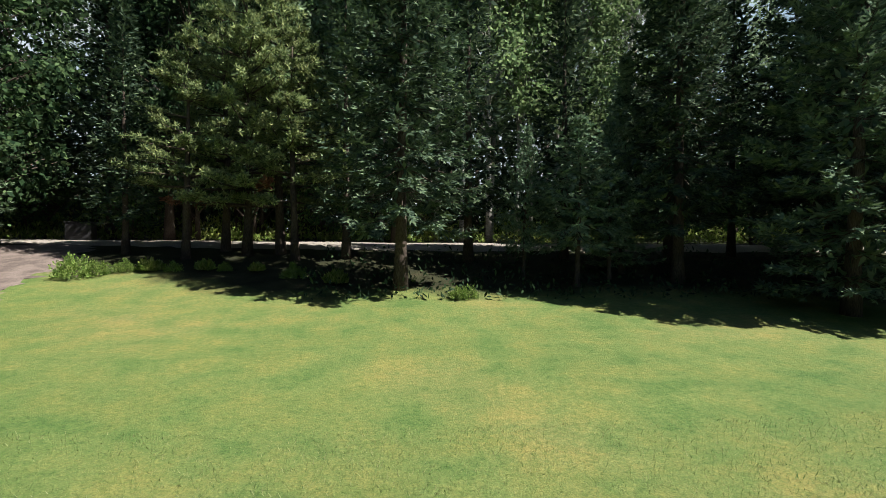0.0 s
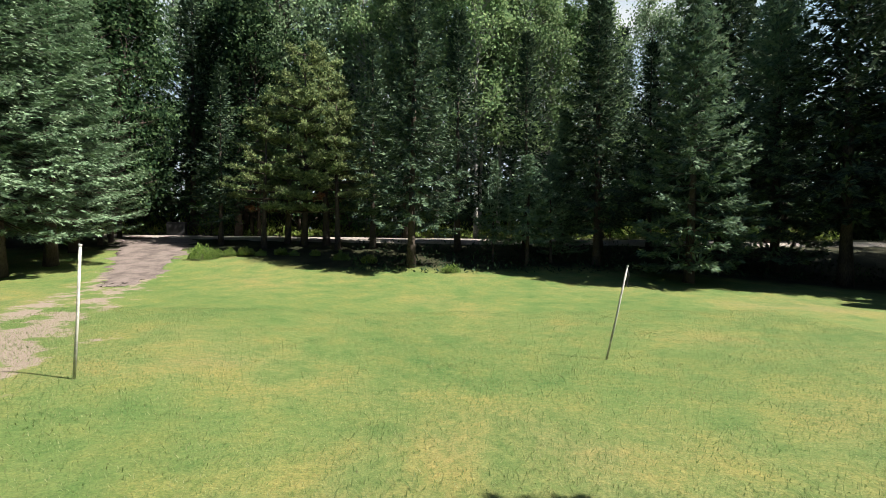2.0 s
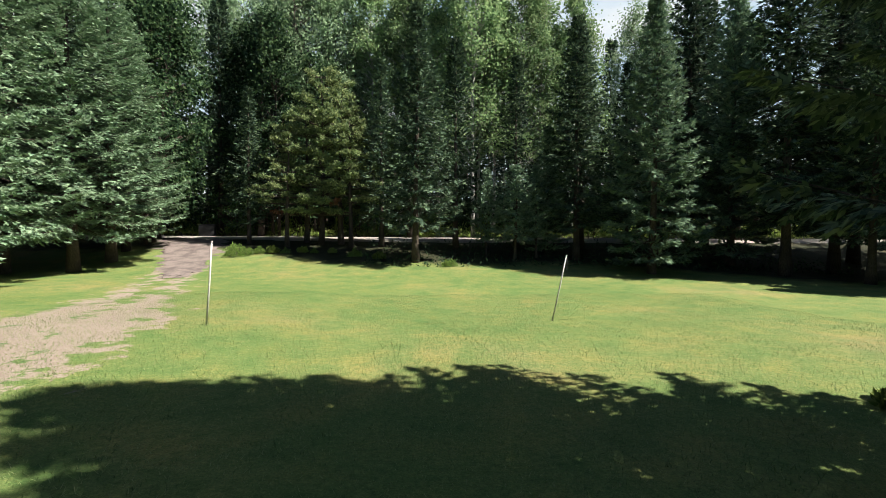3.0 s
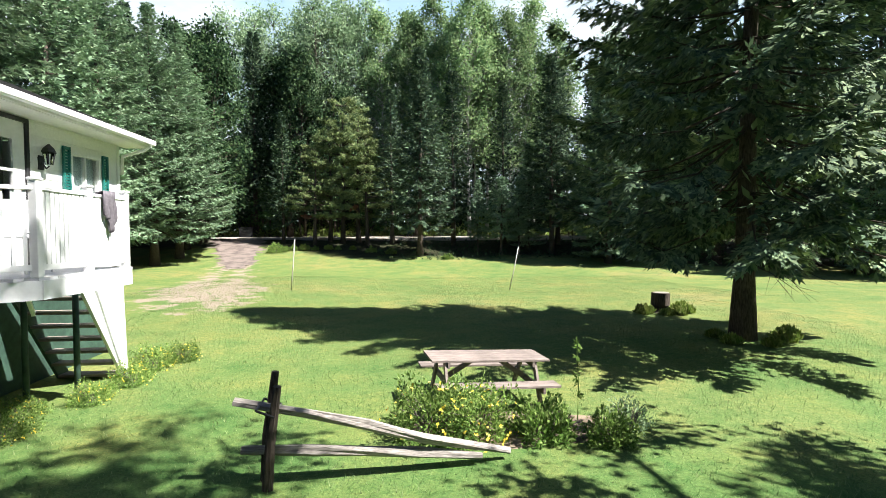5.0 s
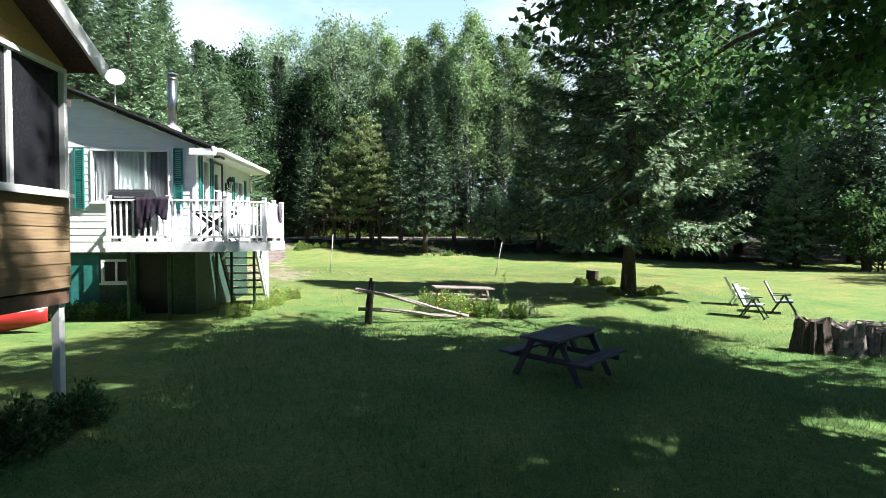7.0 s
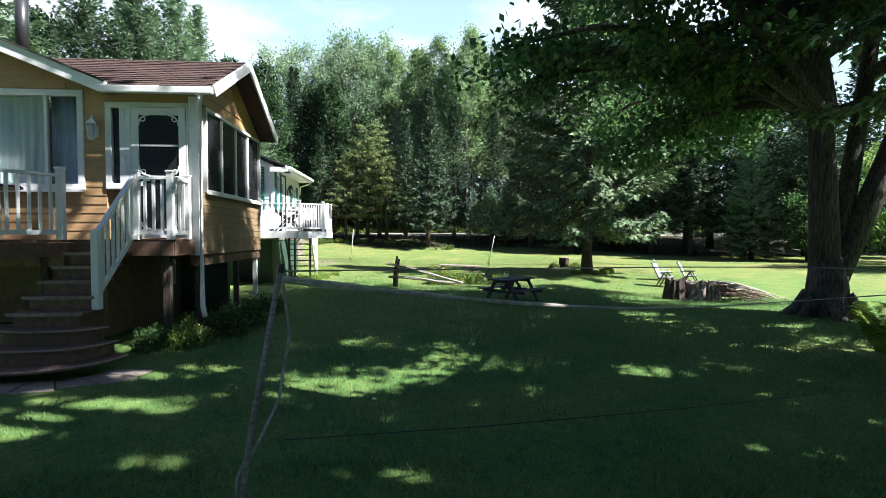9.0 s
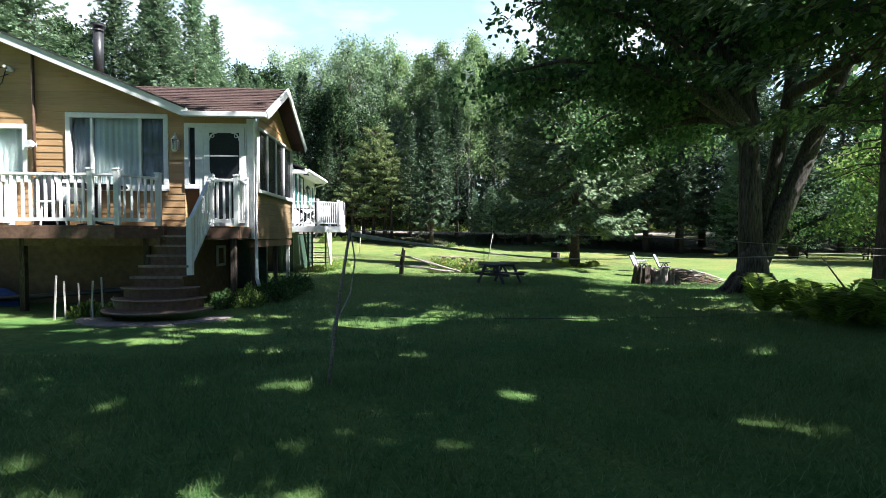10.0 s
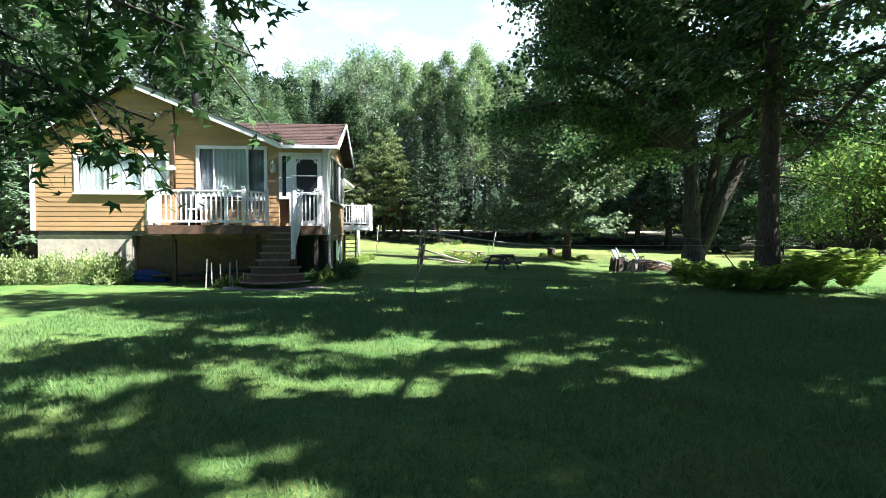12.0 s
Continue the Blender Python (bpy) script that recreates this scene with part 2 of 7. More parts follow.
    spot = calc("MULTIPLY", between(Y, -7.0, 0.5, 0.0, 1.0), between(Y, 2.0, 9.0, 1.0, 0.35))
    earth = noise_tex(nodes, links, 1.1, 7, rough=0.68)
    mask = calc("ADD", calc("MULTIPLY_ADD", earth.outputs["Fac"], 3.0, -1.56), calc("ADD", calc("MULTIPLY_ADD", spot, 0.62, lane), between(Y, -8.5, -5.0, -2.0, 0.0)))
    dirt = ramp_of(nodes, [(0.3, (0.17, 0.135, 0.10)), (0.5, (0.25, 0.20, 0.155)), (0.7, (0.35, 0.295, 0.235))])
    links.new(fine.outputs["Fac"], dirt.inputs["Fac"])
    c = mix_rgb(nodes, links, between(mask, 0.24, 0.44, 0.0, 1.0), c, dirt.outputs["Color"])
    links.new(c, bsdf.inputs["Base Color"])
    bsdf.inputs["Roughness"].default_value, bsdf.inputs["Specular IOR Level"].default_value = 0.85, 0.15
    b = nodes.new("ShaderNodeBump")
    b.inputs["Strength"].default_value, b.inputs["Distance"].default_value = 0.6, 0.05
    links.new(fine.outputs["Fac"], b.inputs["Height"])
    links.new(b.outputs["Normal"], bsdf.inputs["Normal"])
    return m


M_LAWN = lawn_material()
M_GRASS = foliage("grass_blades", (0.088, 0.142, 0.050), (0.150, 0.200, 0.076), (0.27, 0.285, 0.14), 0.45, 0.6, 0.06, (0.75, 1.0, 0.90))
M_TALLGRASS = foliage("tall_grass", (0.10, 0.16, 0.03), (0.18, 0.25, 0.05), (0.32, 0.36, 0.12), 0.4, 0.6, 0.2)
M_SPRUCE = foliage("spruce_needles", (0.034, 0.060, 0.038), (0.100, 0.148, 0.085), (0.22, 0.28, 0.15), 0.05, 0.7)
# the spruce needle colour darkened for the shade among the back trees
M_SPRUCE_SHADED = foliage("shaded_spruce_needles", (0.026, 0.048, 0.034), (0.066, 0.104, 0.066), (0.15, 0.205, 0.115), 0.12, 0.7)
M_SPRUCE_BLUE = foliage("blue_green_needles", (0.080, 0.140, 0.092), (0.165, 0.245, 0.155), (0.26, 0.35, 0.21), 0.18, 0.7)
M_LUSH = foliage("lush_spruce_needles", (0.105, 0.165, 0.095), (0.170, 0.250, 0.150), (0.235, 0.32, 0.19), 0.2, 0.8)
M_PINE = foliage("pine_needles", (0.055, 0.090, 0.045), (0.185, 0.235, 0.098), (0.30, 0.35, 0.15), 0.25, 0.65)
M_RUST = foliage("dead_needles", (0.10, 0.045, 0.025), (0.18, 0.085, 0.05), (0.25, 0.13, 0.08), 0.15, 0.7)
M_ASPEN = foliage("aspen_leaves", (0.100, 0.165, 0.075), (0.19, 0.28, 0.125), (0.30, 0.39, 0.18), 0.42, 0.6)
M_MAPLE = foliage("maple_leaves", (0.036, 0.085, 0.034), (0.082, 0.165, 0.058), (0.17, 0.27, 0.09), 0.45, 0.55)
M_WILLOW = foliage("silver_leaves", (0.13, 0.195, 0.105), (0.225, 0.315, 0.175), (0.35, 0.45, 0.26), 0.38, 0.6)
# maple leaves again, with the shade at the wood's edge put into their colour
M_MAPLE_SHADED = foliage("shaded_maple_leaves", (0.012, 0.028, 0.014), (0.034, 0.066, 0.029), (0.095, 0.150, 0.062), 0.35, 0.6)
M_SHRUB = foliage("shrub_leaves", (0.075, 0.135, 0.03), (0.165, 0.265, 0.06), (0.31, 0.41, 0.13), 0.4, 0.55)
M_FERN = foliage("fern_fronds", (0.12, 0.20, 0.03), (0.22, 0.33, 0.06), (0.36, 0.45, 0.12), 0.5, 0.5)
M_BLOOM = foliage("yellow_flowers", (0.55, 0.42, 0.05), (0.70, 0.55, 0.06), (0.8, 0.68, 0.2), 0.3, 0.6)
M_BARK = surface("spruce_bark", (0.14, 0.11, 0.09), (0.035, 0.027, 0.022), 14, 1.5, 0.9, 0.9, (3, 3, 0.6), spec=0.15)
M_BARK_MAPLE = surface("maple_bark", (0.16, 0.14, 0.125), (0.022, 0.019, 0.016), 9, 1.2, 0.9, 1.0, (3.5, 3.5, 0.45), spec=0.15)
M_BIRCH = surface("birch_bark", (0.62, 0.60, 0.55), (0.22, 0.20, 0.18), 6, 1.2, 0.7, 0.3, (1, 1, 4), spec=0.25)
M_TWIG = surface("dead_twigs", (0.26, 0.22, 0.19), (0.12, 0.10, 0.085), 20, 3, 0.9, 0.3, spec=0.15)
M_GRAVEL = surface("gravel", (0.46, 0.41, 0.36), (0.20, 0.175, 0.15), 26, 0.5, 0.9, 0.8, spec=0.2, stain=0.35)
M_ASPHALT = surface("asphalt", (0.25, 0.20, 0.175), (0.09, 0.075, 0.066), 30, 1.4, 0.9, 0.6, spec=0.15, stain=0.7)

# ---- ground ----
def spaced(lo, hi, near_lo, near_hi, fine, coarse):
    out, v = [], lo
    while v < hi:
        out.append(v)
        gap = 0 if near_lo <= v <= near_hi else min(abs(v - near_lo), abs(v - near_hi))
        v += fine + min(coarse, gap * 0.25)
    return out + [hi]


def build_ground():
    xs = spaced(-600, 600, -26, 28, 0.7, 60)
    ys = spaced(-600, 900, -40, 36, 0.7, 60)
    verts = [(x, y, ground(x, y)) for y in ys for x in xs]
    n = len(xs)
    faces = [(j * n + i, j * n + i + 1, (j + 1) * n + i + 1, (j + 1) * n + i) for j in range(len(ys) - 1) for i in range(n - 1)]
    g = Geo()
    g.v, g.f = verts, faces
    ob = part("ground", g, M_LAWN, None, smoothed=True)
    tagged(ob, "mown green lawn with yellowed patches running into shaded woodland floor", "lawn", kind="structure")


build_ground()


# the far summer sky ahead, pale towards the horizon, with thin cloud
def sky_material():
    m, nt, nodes, links, bsdf = node_mat("far_sky")
    tc = nodes.new("ShaderNodeTexCoord")
    sep = nodes.new("ShaderNodeSeparateXYZ")
    links.new(tc.outputs["Object"], sep.inputs[0])
    fade = nodes.new("ShaderNodeMapRange")
    fade.inputs["From Max"].default_value = 420.0
    links.new(sep.outputs["Z"], fade.inputs["Value"])
    blue = ramp_of(nodes, [(0.0, (0.30, 0.34, 0.36)), (0.5, (0.20, 0.275, 0.33)), (1.0, (0.125, 0.20, 0.30))])
    links.new(fade.outputs["Result"], blue.inputs["Fac"])
    mp = nodes.new("ShaderNodeMapping")
    mp.inputs["Scale"].default_value = (1.0, 1.0, 2.6)
    links.new(tc.outputs["Object"], mp.inputs["Vector"])
    n = nodes.new("ShaderNodeTexNoise")
    n.inputs["Scale"].default_value, n.inputs["Detail"].default_value, n.inputs["Roughness"].default_value = 0.0042, 6, 0.55
    links.new(mp.outputs["Vector"], n.inputs["Vector"])
    cloud = ramp_of(nodes, [(0.44, (0, 0, 0)), (0.66, (0.8, 0.8, 0.8))])
    links.new(n.outputs["Fac"], cloud.inputs["Fac"])
    em = nodes.new("ShaderNodeEmission")
    links.new(mix_rgb(nodes, links, cloud.outputs["Color"], blue.outputs["Color"], (0.40, 0.40, 0.39)), em.inputs["Color"])
    links.new(em.outputs[0], nodes["Material Output"].inputs["Surface"])
    return m


def far_sky():
    g = Geo()
    n = 24
    for z in (-20.0, 140.0, 420.0):
        for i in range(n + 1):
            a = radians(-85 + 170 * i / n)
            g.v.append((560 * math.sin(a), 560 * math.cos(a), z))
    g.f = [(r * (n + 1) + i, r * (n + 1) + i + 1, (r + 1) * (n + 1) + i + 1, (r + 1) * (n + 1) + i) for r in range(2) for i in range(n)]
    tagged(part("backdrop", g, sky_material(), None, smoothed=True), "pale blue summer sky with thin white cloud", "sky", kind="structure")


far_sky()


def ribbon(name, centre, widths, mat, lift, step=0.3, ragged=0.25, keep=None, seed=1):
    """A strip of ground cover along a plan line, with ragged edges, or patches where keep() says so."""
    rnd = random.Random(seed)
    pts = [Vector(p) for p in centre]
    rows = []
    for i in range(len(pts) - 1):
        d = pts[i + 1] - pts[i]
        k = max(1, int(d.length / step))
        for j in range(k):
            w = j / k
            p = pts[i].lerp(pts[i + 1], w)
            rows.append((p, d.normalized(), widths[i] + (widths[i + 1] - widths[i]) * w))
    across = 1 + int(max(widths) / step)
    g = Geo()
    for p, d, w in rows:
        s = Vector((d.y, -d.x))
        for k in range(across + 1):
            u = (k / across - 0.5) * w
            if k in (0, across):
                u += rnd.uniform(-ragged, ragged)
            q = p + s * u + Vector((rnd.uniform(-0.3, 0.3), rnd.uniform(-0.3, 0.3))) * step
            e = lift * (0.0 if k in (0, across) else 1.0)
            g.v.append((q.x, q.y, ground(q.x, q.y) + e + 0.004))
    for i in range(len(rows) - 1):
        for k in range(across):
            a = i * (across + 1) + k
            q = g.v[a]
            if keep is None or keep(q[0], q[1], k / across):
                g.f.append((a, a + 1, a + across + 2, a + across + 1))
    return part(name, g, mat, smoothed=True)


road = ribbon("road", [(-70, 34), (-30, 31.5), (-12, 28.6), (0, 27.6), (20, 27.6), (70, 29)], [4.2, 4.2, 3.6, 3.4, 3.4, 3.6], M_GRAVEL, 0.05, 0.5, 0.2, seed=3)
tagged(road, "pale gravel country lane along the edge of the woods", "road", kind="structure")
drive = ribbon("driveway", [(-17.5, 27.5), (-15.5, 22), (-14.2, 18), (-13.2, 14)], [5.0, 3.4, 2.2, 0.8], M_ASPHALT, 0.012, 0.3, 0.5, seed=4)
tagged(drive, "grey gravel driveway leading from the lane to the houses", "driveway", kind="structure")


# ---- trees ----
def limb_wood(g, pts, r0, r1, n=4):
    k = len(pts) - 1
    g.tube(pts, [r0 + (r1 - r0) * i / k for i in range(k + 1)], n, cap=False)


def sprays(P, D, N, L, ratio, feather, rng):
    """Needle sprays: one narrow blade each, or a little feather of several."""
    D = unit(D)
    N = unit(N - D * np.sum(N * D, axis=1, keepdims=True))
    S = np.cross(D, N)
    out = [leaf_arrays(P, D, N, L, L * ratio)]
    for at, ang, f in ((0.12, 0.75, 0.62), (0.12, -0.75, 0.62), (0.45, 0.65, 0.46), (0.45, -0.65, 0.46))[:max(0, feather - 1)]:
        d = D * math.cos(ang) + S * math.sin(ang)
        out.append(leaf_arrays(P + D * (L * at)[:, None], d + rng.normal(0, 0.12, d.shape), N, L * f, L * f * ratio * 1.3))
    return out


def spruce_meshes(name, h, r, base, seed, mat, droop=0.25, density=1.0, spray=0.24, dead=0, bark=None, gaps=0.0, ratio=0.3, feather=1, limbs=7, sides=3, per=0.16, bare=0.3, hang=0.1):
    """Trunk with limbs, and crown of needle sprays, of a spruce standing at the origin."""
    rng = np.random.default_rng(seed)
    rnd = random.Random(seed)
    g = Geo()
    tr = 0.011 * h + 0.05
    ks = [i / 10 for i in range(11)]
    g.tube([(0.05 * math.sin(3 * k + seed), 0.05 * math.cos(4 * k), -0.25 + (h + 0.2) * k) for k in ks],
           [tr * (1.0 - 0.95 * k) * (1.35 if k == 0 else 1) for k in ks], 9, rough=0.12, rnd=rnd)
    blocks = []
    z = base
    while z < h * 0.985:
        u = (z - base) / (h - base)
        env = r * min(1.0, 0.72 + 2.2 * u) * (1 - u) ** 0.85 + 0.12
        count = limbs + 2 if u < 0.75 else limbs
        for c in range(count):
            if rnd.random() < gaps * (1 - u):
                continue
            az = 2 * math.pi * (c + rnd.random() * 0.8) / count + z * 2.4
            L = env * rnd.uniform(0.72, 1.12)
            e0 = math.radians(-12 + 55 * u + rnd.uniform(-8, 8))
            rad = np.array([math.cos(az), math.sin(az), 0])
            side = np.array([-math.sin(az), math.cos(az), 0])
            n = max(4, int(L / (0.17 / density)))
            s = np.linspace(0.12, 1.0, n)
            sag = -droop * (1 - u) * np.sin(s * math.pi * 0.75) * L * 0.5
            C = rad * (s * L * math.cos(e0))[:, None] + np.array([0, 0, 1.0]) * (z + s * L * math.sin(e0) + sag + 0.10 * L * s ** 3)[:, None]
            ids = [0, n // 3, 2 * n // 3, n - 1]
            if limbs > 5:
                limb_wood(g, [(0, 0, z)] + [tuple(C[i]) for i in ids], 0.006 * L + 0.012, 0.004, sides)
            T = unit(np.gradient(C, axis=0))
            live = s > rnd.uniform(bare, bare + 0.16)
            for sg in (-1, 1):
                bl = (0.16 + 0.42 * (1 - s) * L * np.clip(s * 2.2, 0.3, 1)) * rng.uniform(0.6, 1.15, n)
                bl = np.minimum(bl, 0.95)
                bd = unit(T * 0.75 + side * sg * rng.uniform(0.55, 1.0, (n, 1)) + np.array([0, 0, -1]) * rng.uniform(0.0, 0.3 + hang, (n, 1)))
                m = max(2, int(0.62 * L / per))
                m = min(m, 5)
                for j in range(m):
                    w = (j + 0.2 * rng.random(n)) / m
                    ok = live & (bl * (j + 1) / m > 0.05)
                    if not ok.any():
                        continue
                    P = C + bd * (bl * w)[:, None] + np.array([0, 0, -0.10]) * (w ** 2)[:, None]
                    D = bd + rng.normal(0, 0.25, (n, 3)) + np.array([0, 0, 0.12 - 2 * hang * 1.0])
                    N = np.array([0, 0, 1.0]) + 0.35 * rad + rng.normal(0, 0.35, (n, 3))
                    blocks.extend(sprays(P[ok], D[ok], N[ok], (spray * rng.uniform(0.7, 1.3, n))[ok], ratio, feather, rng))
            # blades for dead inner twigs and old needles, added to block light through the crown
            q = 9 if limbs > 5 else 4
            w = rng.uniform(0.04, 0.42, q)
            P = rad * (w * L * math.cos(e0))[:, None] + np.array([0, 0, 1.0]) * (z + w * L * math.sin(e0) - 0.1)[:, None]
            blocks.append(leaf_arrays(P, rad + rng.normal(0, 0.7, (q, 3)), np.array([0, 0, 1.0]) + rng.normal(0, 0.6, (q, 3)), np.full(q, 0.14 + 1.05 * spray), np.full(q, 0.05 + 0.30 * spray)))
            P = C + rng.normal(0, 0.03, C.shape)
            D = T + rng.normal(0, 0.35, C.shape)
            N = np.array([0, 0, 1.0]) + rng.normal(0, 0.5, C.shape)
            blocks.extend(sprays(P[live], D[live], N[live], np.full(live.sum(), spray), ratio, feather, rng))
        z += (0.36 + 0.24 * (1 - u)) * (0.8 if h < 12 else 1.1) * rnd.uniform(0.85, 1.15)
    for k in range(dead):
        az, zz, L = rnd.uniform(0, 6.28), rnd.uniform(0.45, 1.0) * base * 1.15, rnd.uniform(0.6, 2.0)
        d = Vector((math.cos(az), math.sin(az), rnd.uniform(-0.35, 0.05)))
        g.tube([(0, 0, zz), tuple(d * L * 0.5 + Vector((0, 0, zz))), tuple(d * L + Vector((0, 0, zz - 0.15)))], [0.016, 0.01, 0.003], 4, cap=False)
        for q in range(6):
            p = d * L * rnd.uniform(0.4, 1) + Vector((0, 0, zz - 0.06))
            e = d * 0.4 + Vector((rnd.uniform(-1, 1), rnd.uniform(-1, 1), rnd.uniform(-0.8, 0.1))) * 0.45
            g.tube([tuple(p), tuple(p + e)], [0.005, 0.001], 3, cap=False)
    return g.mesh(name + "_trunk", bark or M_BARK, True), leaf_mesh(name + "_crown", blocks, mat)


def broadleaf_meshes(name, h, base, r, seed, mat, leaves=7000, leaf=0.30, stems=1, bark=None, trunk_r=0.16, clumps=70, shape=0.6, spread=0.55, lift=0.0):
    """Trunk with limbs, and crown of leaf clumps, of a broadleaf tree standing at the origin."""
    rng = np.random.default_rng(seed)
    rnd = random.Random(seed)
    g = Geo()
    heads = []
    for sidx in range(stems):
        a = 6.28 * sidx / stems + rnd.random()
        off = Vector((math.cos(a), math.sin(a), 0)) * (0.0 if stems == 1 else 0.45)
        lean = Vector((rnd.uniform(-1, 1), rnd.uniform(-1, 1), 0)) * h * 0.05 + off * 2.5
        pts = [off + lean * k * k + Vector((0.12 * math.sin(5 * k + seed), 0.12 * math.cos(4 * k + sidx), -0.3 + k * h * 0.95)) for k in (0, 0.1, 0.25, 0.45, 0.65, 0.85, 1.0)]
        g.tube([tuple(p) for p in pts], [trunk_r * f for f in (1.35, 1.0, 0.86, 0.66, 0.42, 0.2, 0.05)], 8, rough=0.1, rnd=rnd)
        heads.append(pts)
    centres = []
    for c in range(clumps):
        pts = heads[c % stems]
        u = rnd.random() ** 0.85
        zc = base + (h - base) * u
        env = r * (math.sin(math.pi * min(1, 0.12 + 0.88 * u) ** shape) ** 0.75 + 0.12)
        a = rnd.uniform(0, 6.28)
        rr = env * math.sqrt(rnd.uniform(0.12, 1.0))
        k = min(0.999, max(0.05, (zc - rr * 0.6) / (h * 0.95)))
        j = max(i for i, q in enumerate((0, 0.1, 0.25, 0.45, 0.65, 0.85, 1.0)) if q <= k)
        j = min(j, 5)
        kk = (0, 0.1, 0.25, 0.45, 0.65, 0.85, 1.0)
        root = pts[j].lerp(pts[j + 1], (k - kk[j]) / (kk[j + 1] - kk[j]))
        ctr = Vector((root.x + rr * math.cos(a), root.y + rr * math.sin(a), zc))
        mid = root.lerp(ctr, 0.5) + Vector((0, 0, 0.12 * rr))
        limb_wood(g, [tuple(root), tuple(mid), tuple(ctr)], 0.02 + 0.014 * rr, 0.006, 4)
        centres.append(tuple(ctr))
    centres = np.array(centres)
    idx = rng.integers(0, len(centres), leaves)
    size = rng.uniform(0.6, 1.25, len(centres)) * spread * (0.5 + 0.5 * r / 3)
    P = centres[idx] + rng.normal(0, 1, (leaves, 3)) * size[idx][:, None] * np.array([1, 1, 0.72 + 0.7 * lift])
    P[:, 2] += lift * 0.9 * np.abs(rng.normal(0, 1, leaves)) * size[idx] * (rng.random(leaves) < 0.3)
    D = rng.normal(0, 1, (leaves, 3)) + np.array([0, 0, -0.5 + 1.3 * lift])
    N = rng.normal(0, 0.8, (leaves, 3)) + np.array([0, 0, 0.9])
    v = leaf_arrays(P, D, N, leaf * rng.uniform(0.7, 1.3, leaves), leaf * 0.72 * rng.uniform(0.7, 1.2, leaves))
    return g.mesh(name + "_trunk", bark or M_BARK, True), leaf_mesh(name + "_crown", [v], mat)


def pine_meshes(name, h, r, base, seed, mat):
    """A pine: level limbs carrying flat pads of long-needled tufts."""
    rng = np.random.default_rng(seed)
    rnd = random.Random(seed)
    g = Geo()
    ks = [i / 8 for i in range(9)]
    g.tube([(0.1 * math.sin(4 * k), 0.1 * math.cos(3 * k), -0.3 + h * k) for k in ks], [0.21 * (1 - 0.9 * k) * (1.3 if k == 0 else 1) for k in ks], 9, rough=0.15, rnd=rnd)
    tufts, rust = [], []
    z = base
    while z < h:
        u = (z - base) / (h - base)
        for c in range(rnd.randint(4, 6)):
            a = rnd.uniform(0, 6.28)
            L = r * (1 - 0.75 * u ** 1.5) * rnd.uniform(0.55, 1.1)
            d = Vector((math.cos(a), math.sin(a), 0))
            s_ = Vector((-d.y, d.x, 0))
            pts = [Vector((0, 0, z)) + d * L * s + Vector((0, 0, L * (0.05 * s - 0.22 * s * s + 0.22 * s ** 3) + 0.25 * u * L * s)) for s in (0, 0.33, 0.66, 1.0)]
            limb_wood(g, [tuple(p) for p in pts], 0.014 * L + 0.012, 0.008, 5)
            dead = u < 0.12 and rnd.random() < 0.2
            for k in range(int(8 + L * 8)):
                s = rnd.uniform(0.45, 1.0)
                i = min(2, int(s * 3))
                p = pts[i].lerp(pts[i + 1], s * 3 - i) + s_ * rnd.gauss(0, 0.32) * (1.3 - s) + d * rnd.gauss(0, 0.12) + Vector((0, 0, rnd.gauss(0.10, 0.06)))
                (rust if dead else tufts).append(tuple(p))
        z += rnd.uniform(0.5, 0.85)

    def fill(points, size):
        P = np.repeat(np.array(points), 13, axis=0)
        n = len(P)
        D = rng.normal(0, 1, (n, 3)) + np.array([0, 0, 0.55])
        N = rng.normal(0, 1, (n, 3))
        return leaf_arrays(P, D, N, size * rng.uniform(0.7, 1.2, n), np.full(n, 0.055))
    crown = leaf_mesh(name + "_crown", [fill(tufts, 0.24)], mat)
    dead_crown = leaf_mesh(name + "_dead", [fill(rust, 0.2)], M_RUST) if rust else None
    return g.mesh(name + "_trunk", M_BARK, True), crown, dead_crown


def plant(kind, label, category, meshes, x, y, yaw=0, s=1.0, sz=None, group="", tilt=0):
    t = thing(kind, label, category, pose(x, y, ground(x, y), tilt, 0, yaw) @ Matrix.Diagonal((s, s, sz or s, 1)), group)
    part("trunk", meshes[0], None, t)
    part("crown", meshes[1], None, t)
    return t


G_EDGE, G_LEFT, G_WOOD = "spruces along the lawn", "planted spruces by the driveway", "tall trees behind the lane"

# spruces at the far edge of the lawn
SP_DARK = spruce_meshes("dark_spruce", 16.5, 3.0, 3.0, 11, M_SPRUCE_SHADED, 0.45, 0.75, 0.32, ratio=0.26, feather=3, per=0.28, dead=6, bare=0.33)
SP_BLUE = spruce_meshes("blue_spruce", 15.0, 3.1, 1.2, 12, M_SPRUCE_BLUE, 0.2, 0.80, 0.30, ratio=0.26, feather=3, per=0.26, bare=0.33, hang=0.0)
SP_SMALL = spruce_meshes("young_spruce", 6.2, 2.1, 1.95, 13, M_SPRUCE_BLUE, 0.35, 1.1, 0.20, dead=4, ratio=0.34, feather=3)
SP_LUSH = spruce_meshes("lush_spruce", 22.0, 4.7, 2.3, 14, M_LUSH, 0.40, 0.66, 0.33, dead=6, ratio=0.27, feather=3, per=0.32, limbs=7, bare=0.36, hang=0.14)
SP_ROW = spruce_meshes("row_spruce", 22.0, 4.7, 3.3, 14, M_LUSH, 0.40, 0.80, 0.25, dead=8, ratio=0.27, feather=3, per=0.25, limbs=7, bare=0.34, hang=0.12)
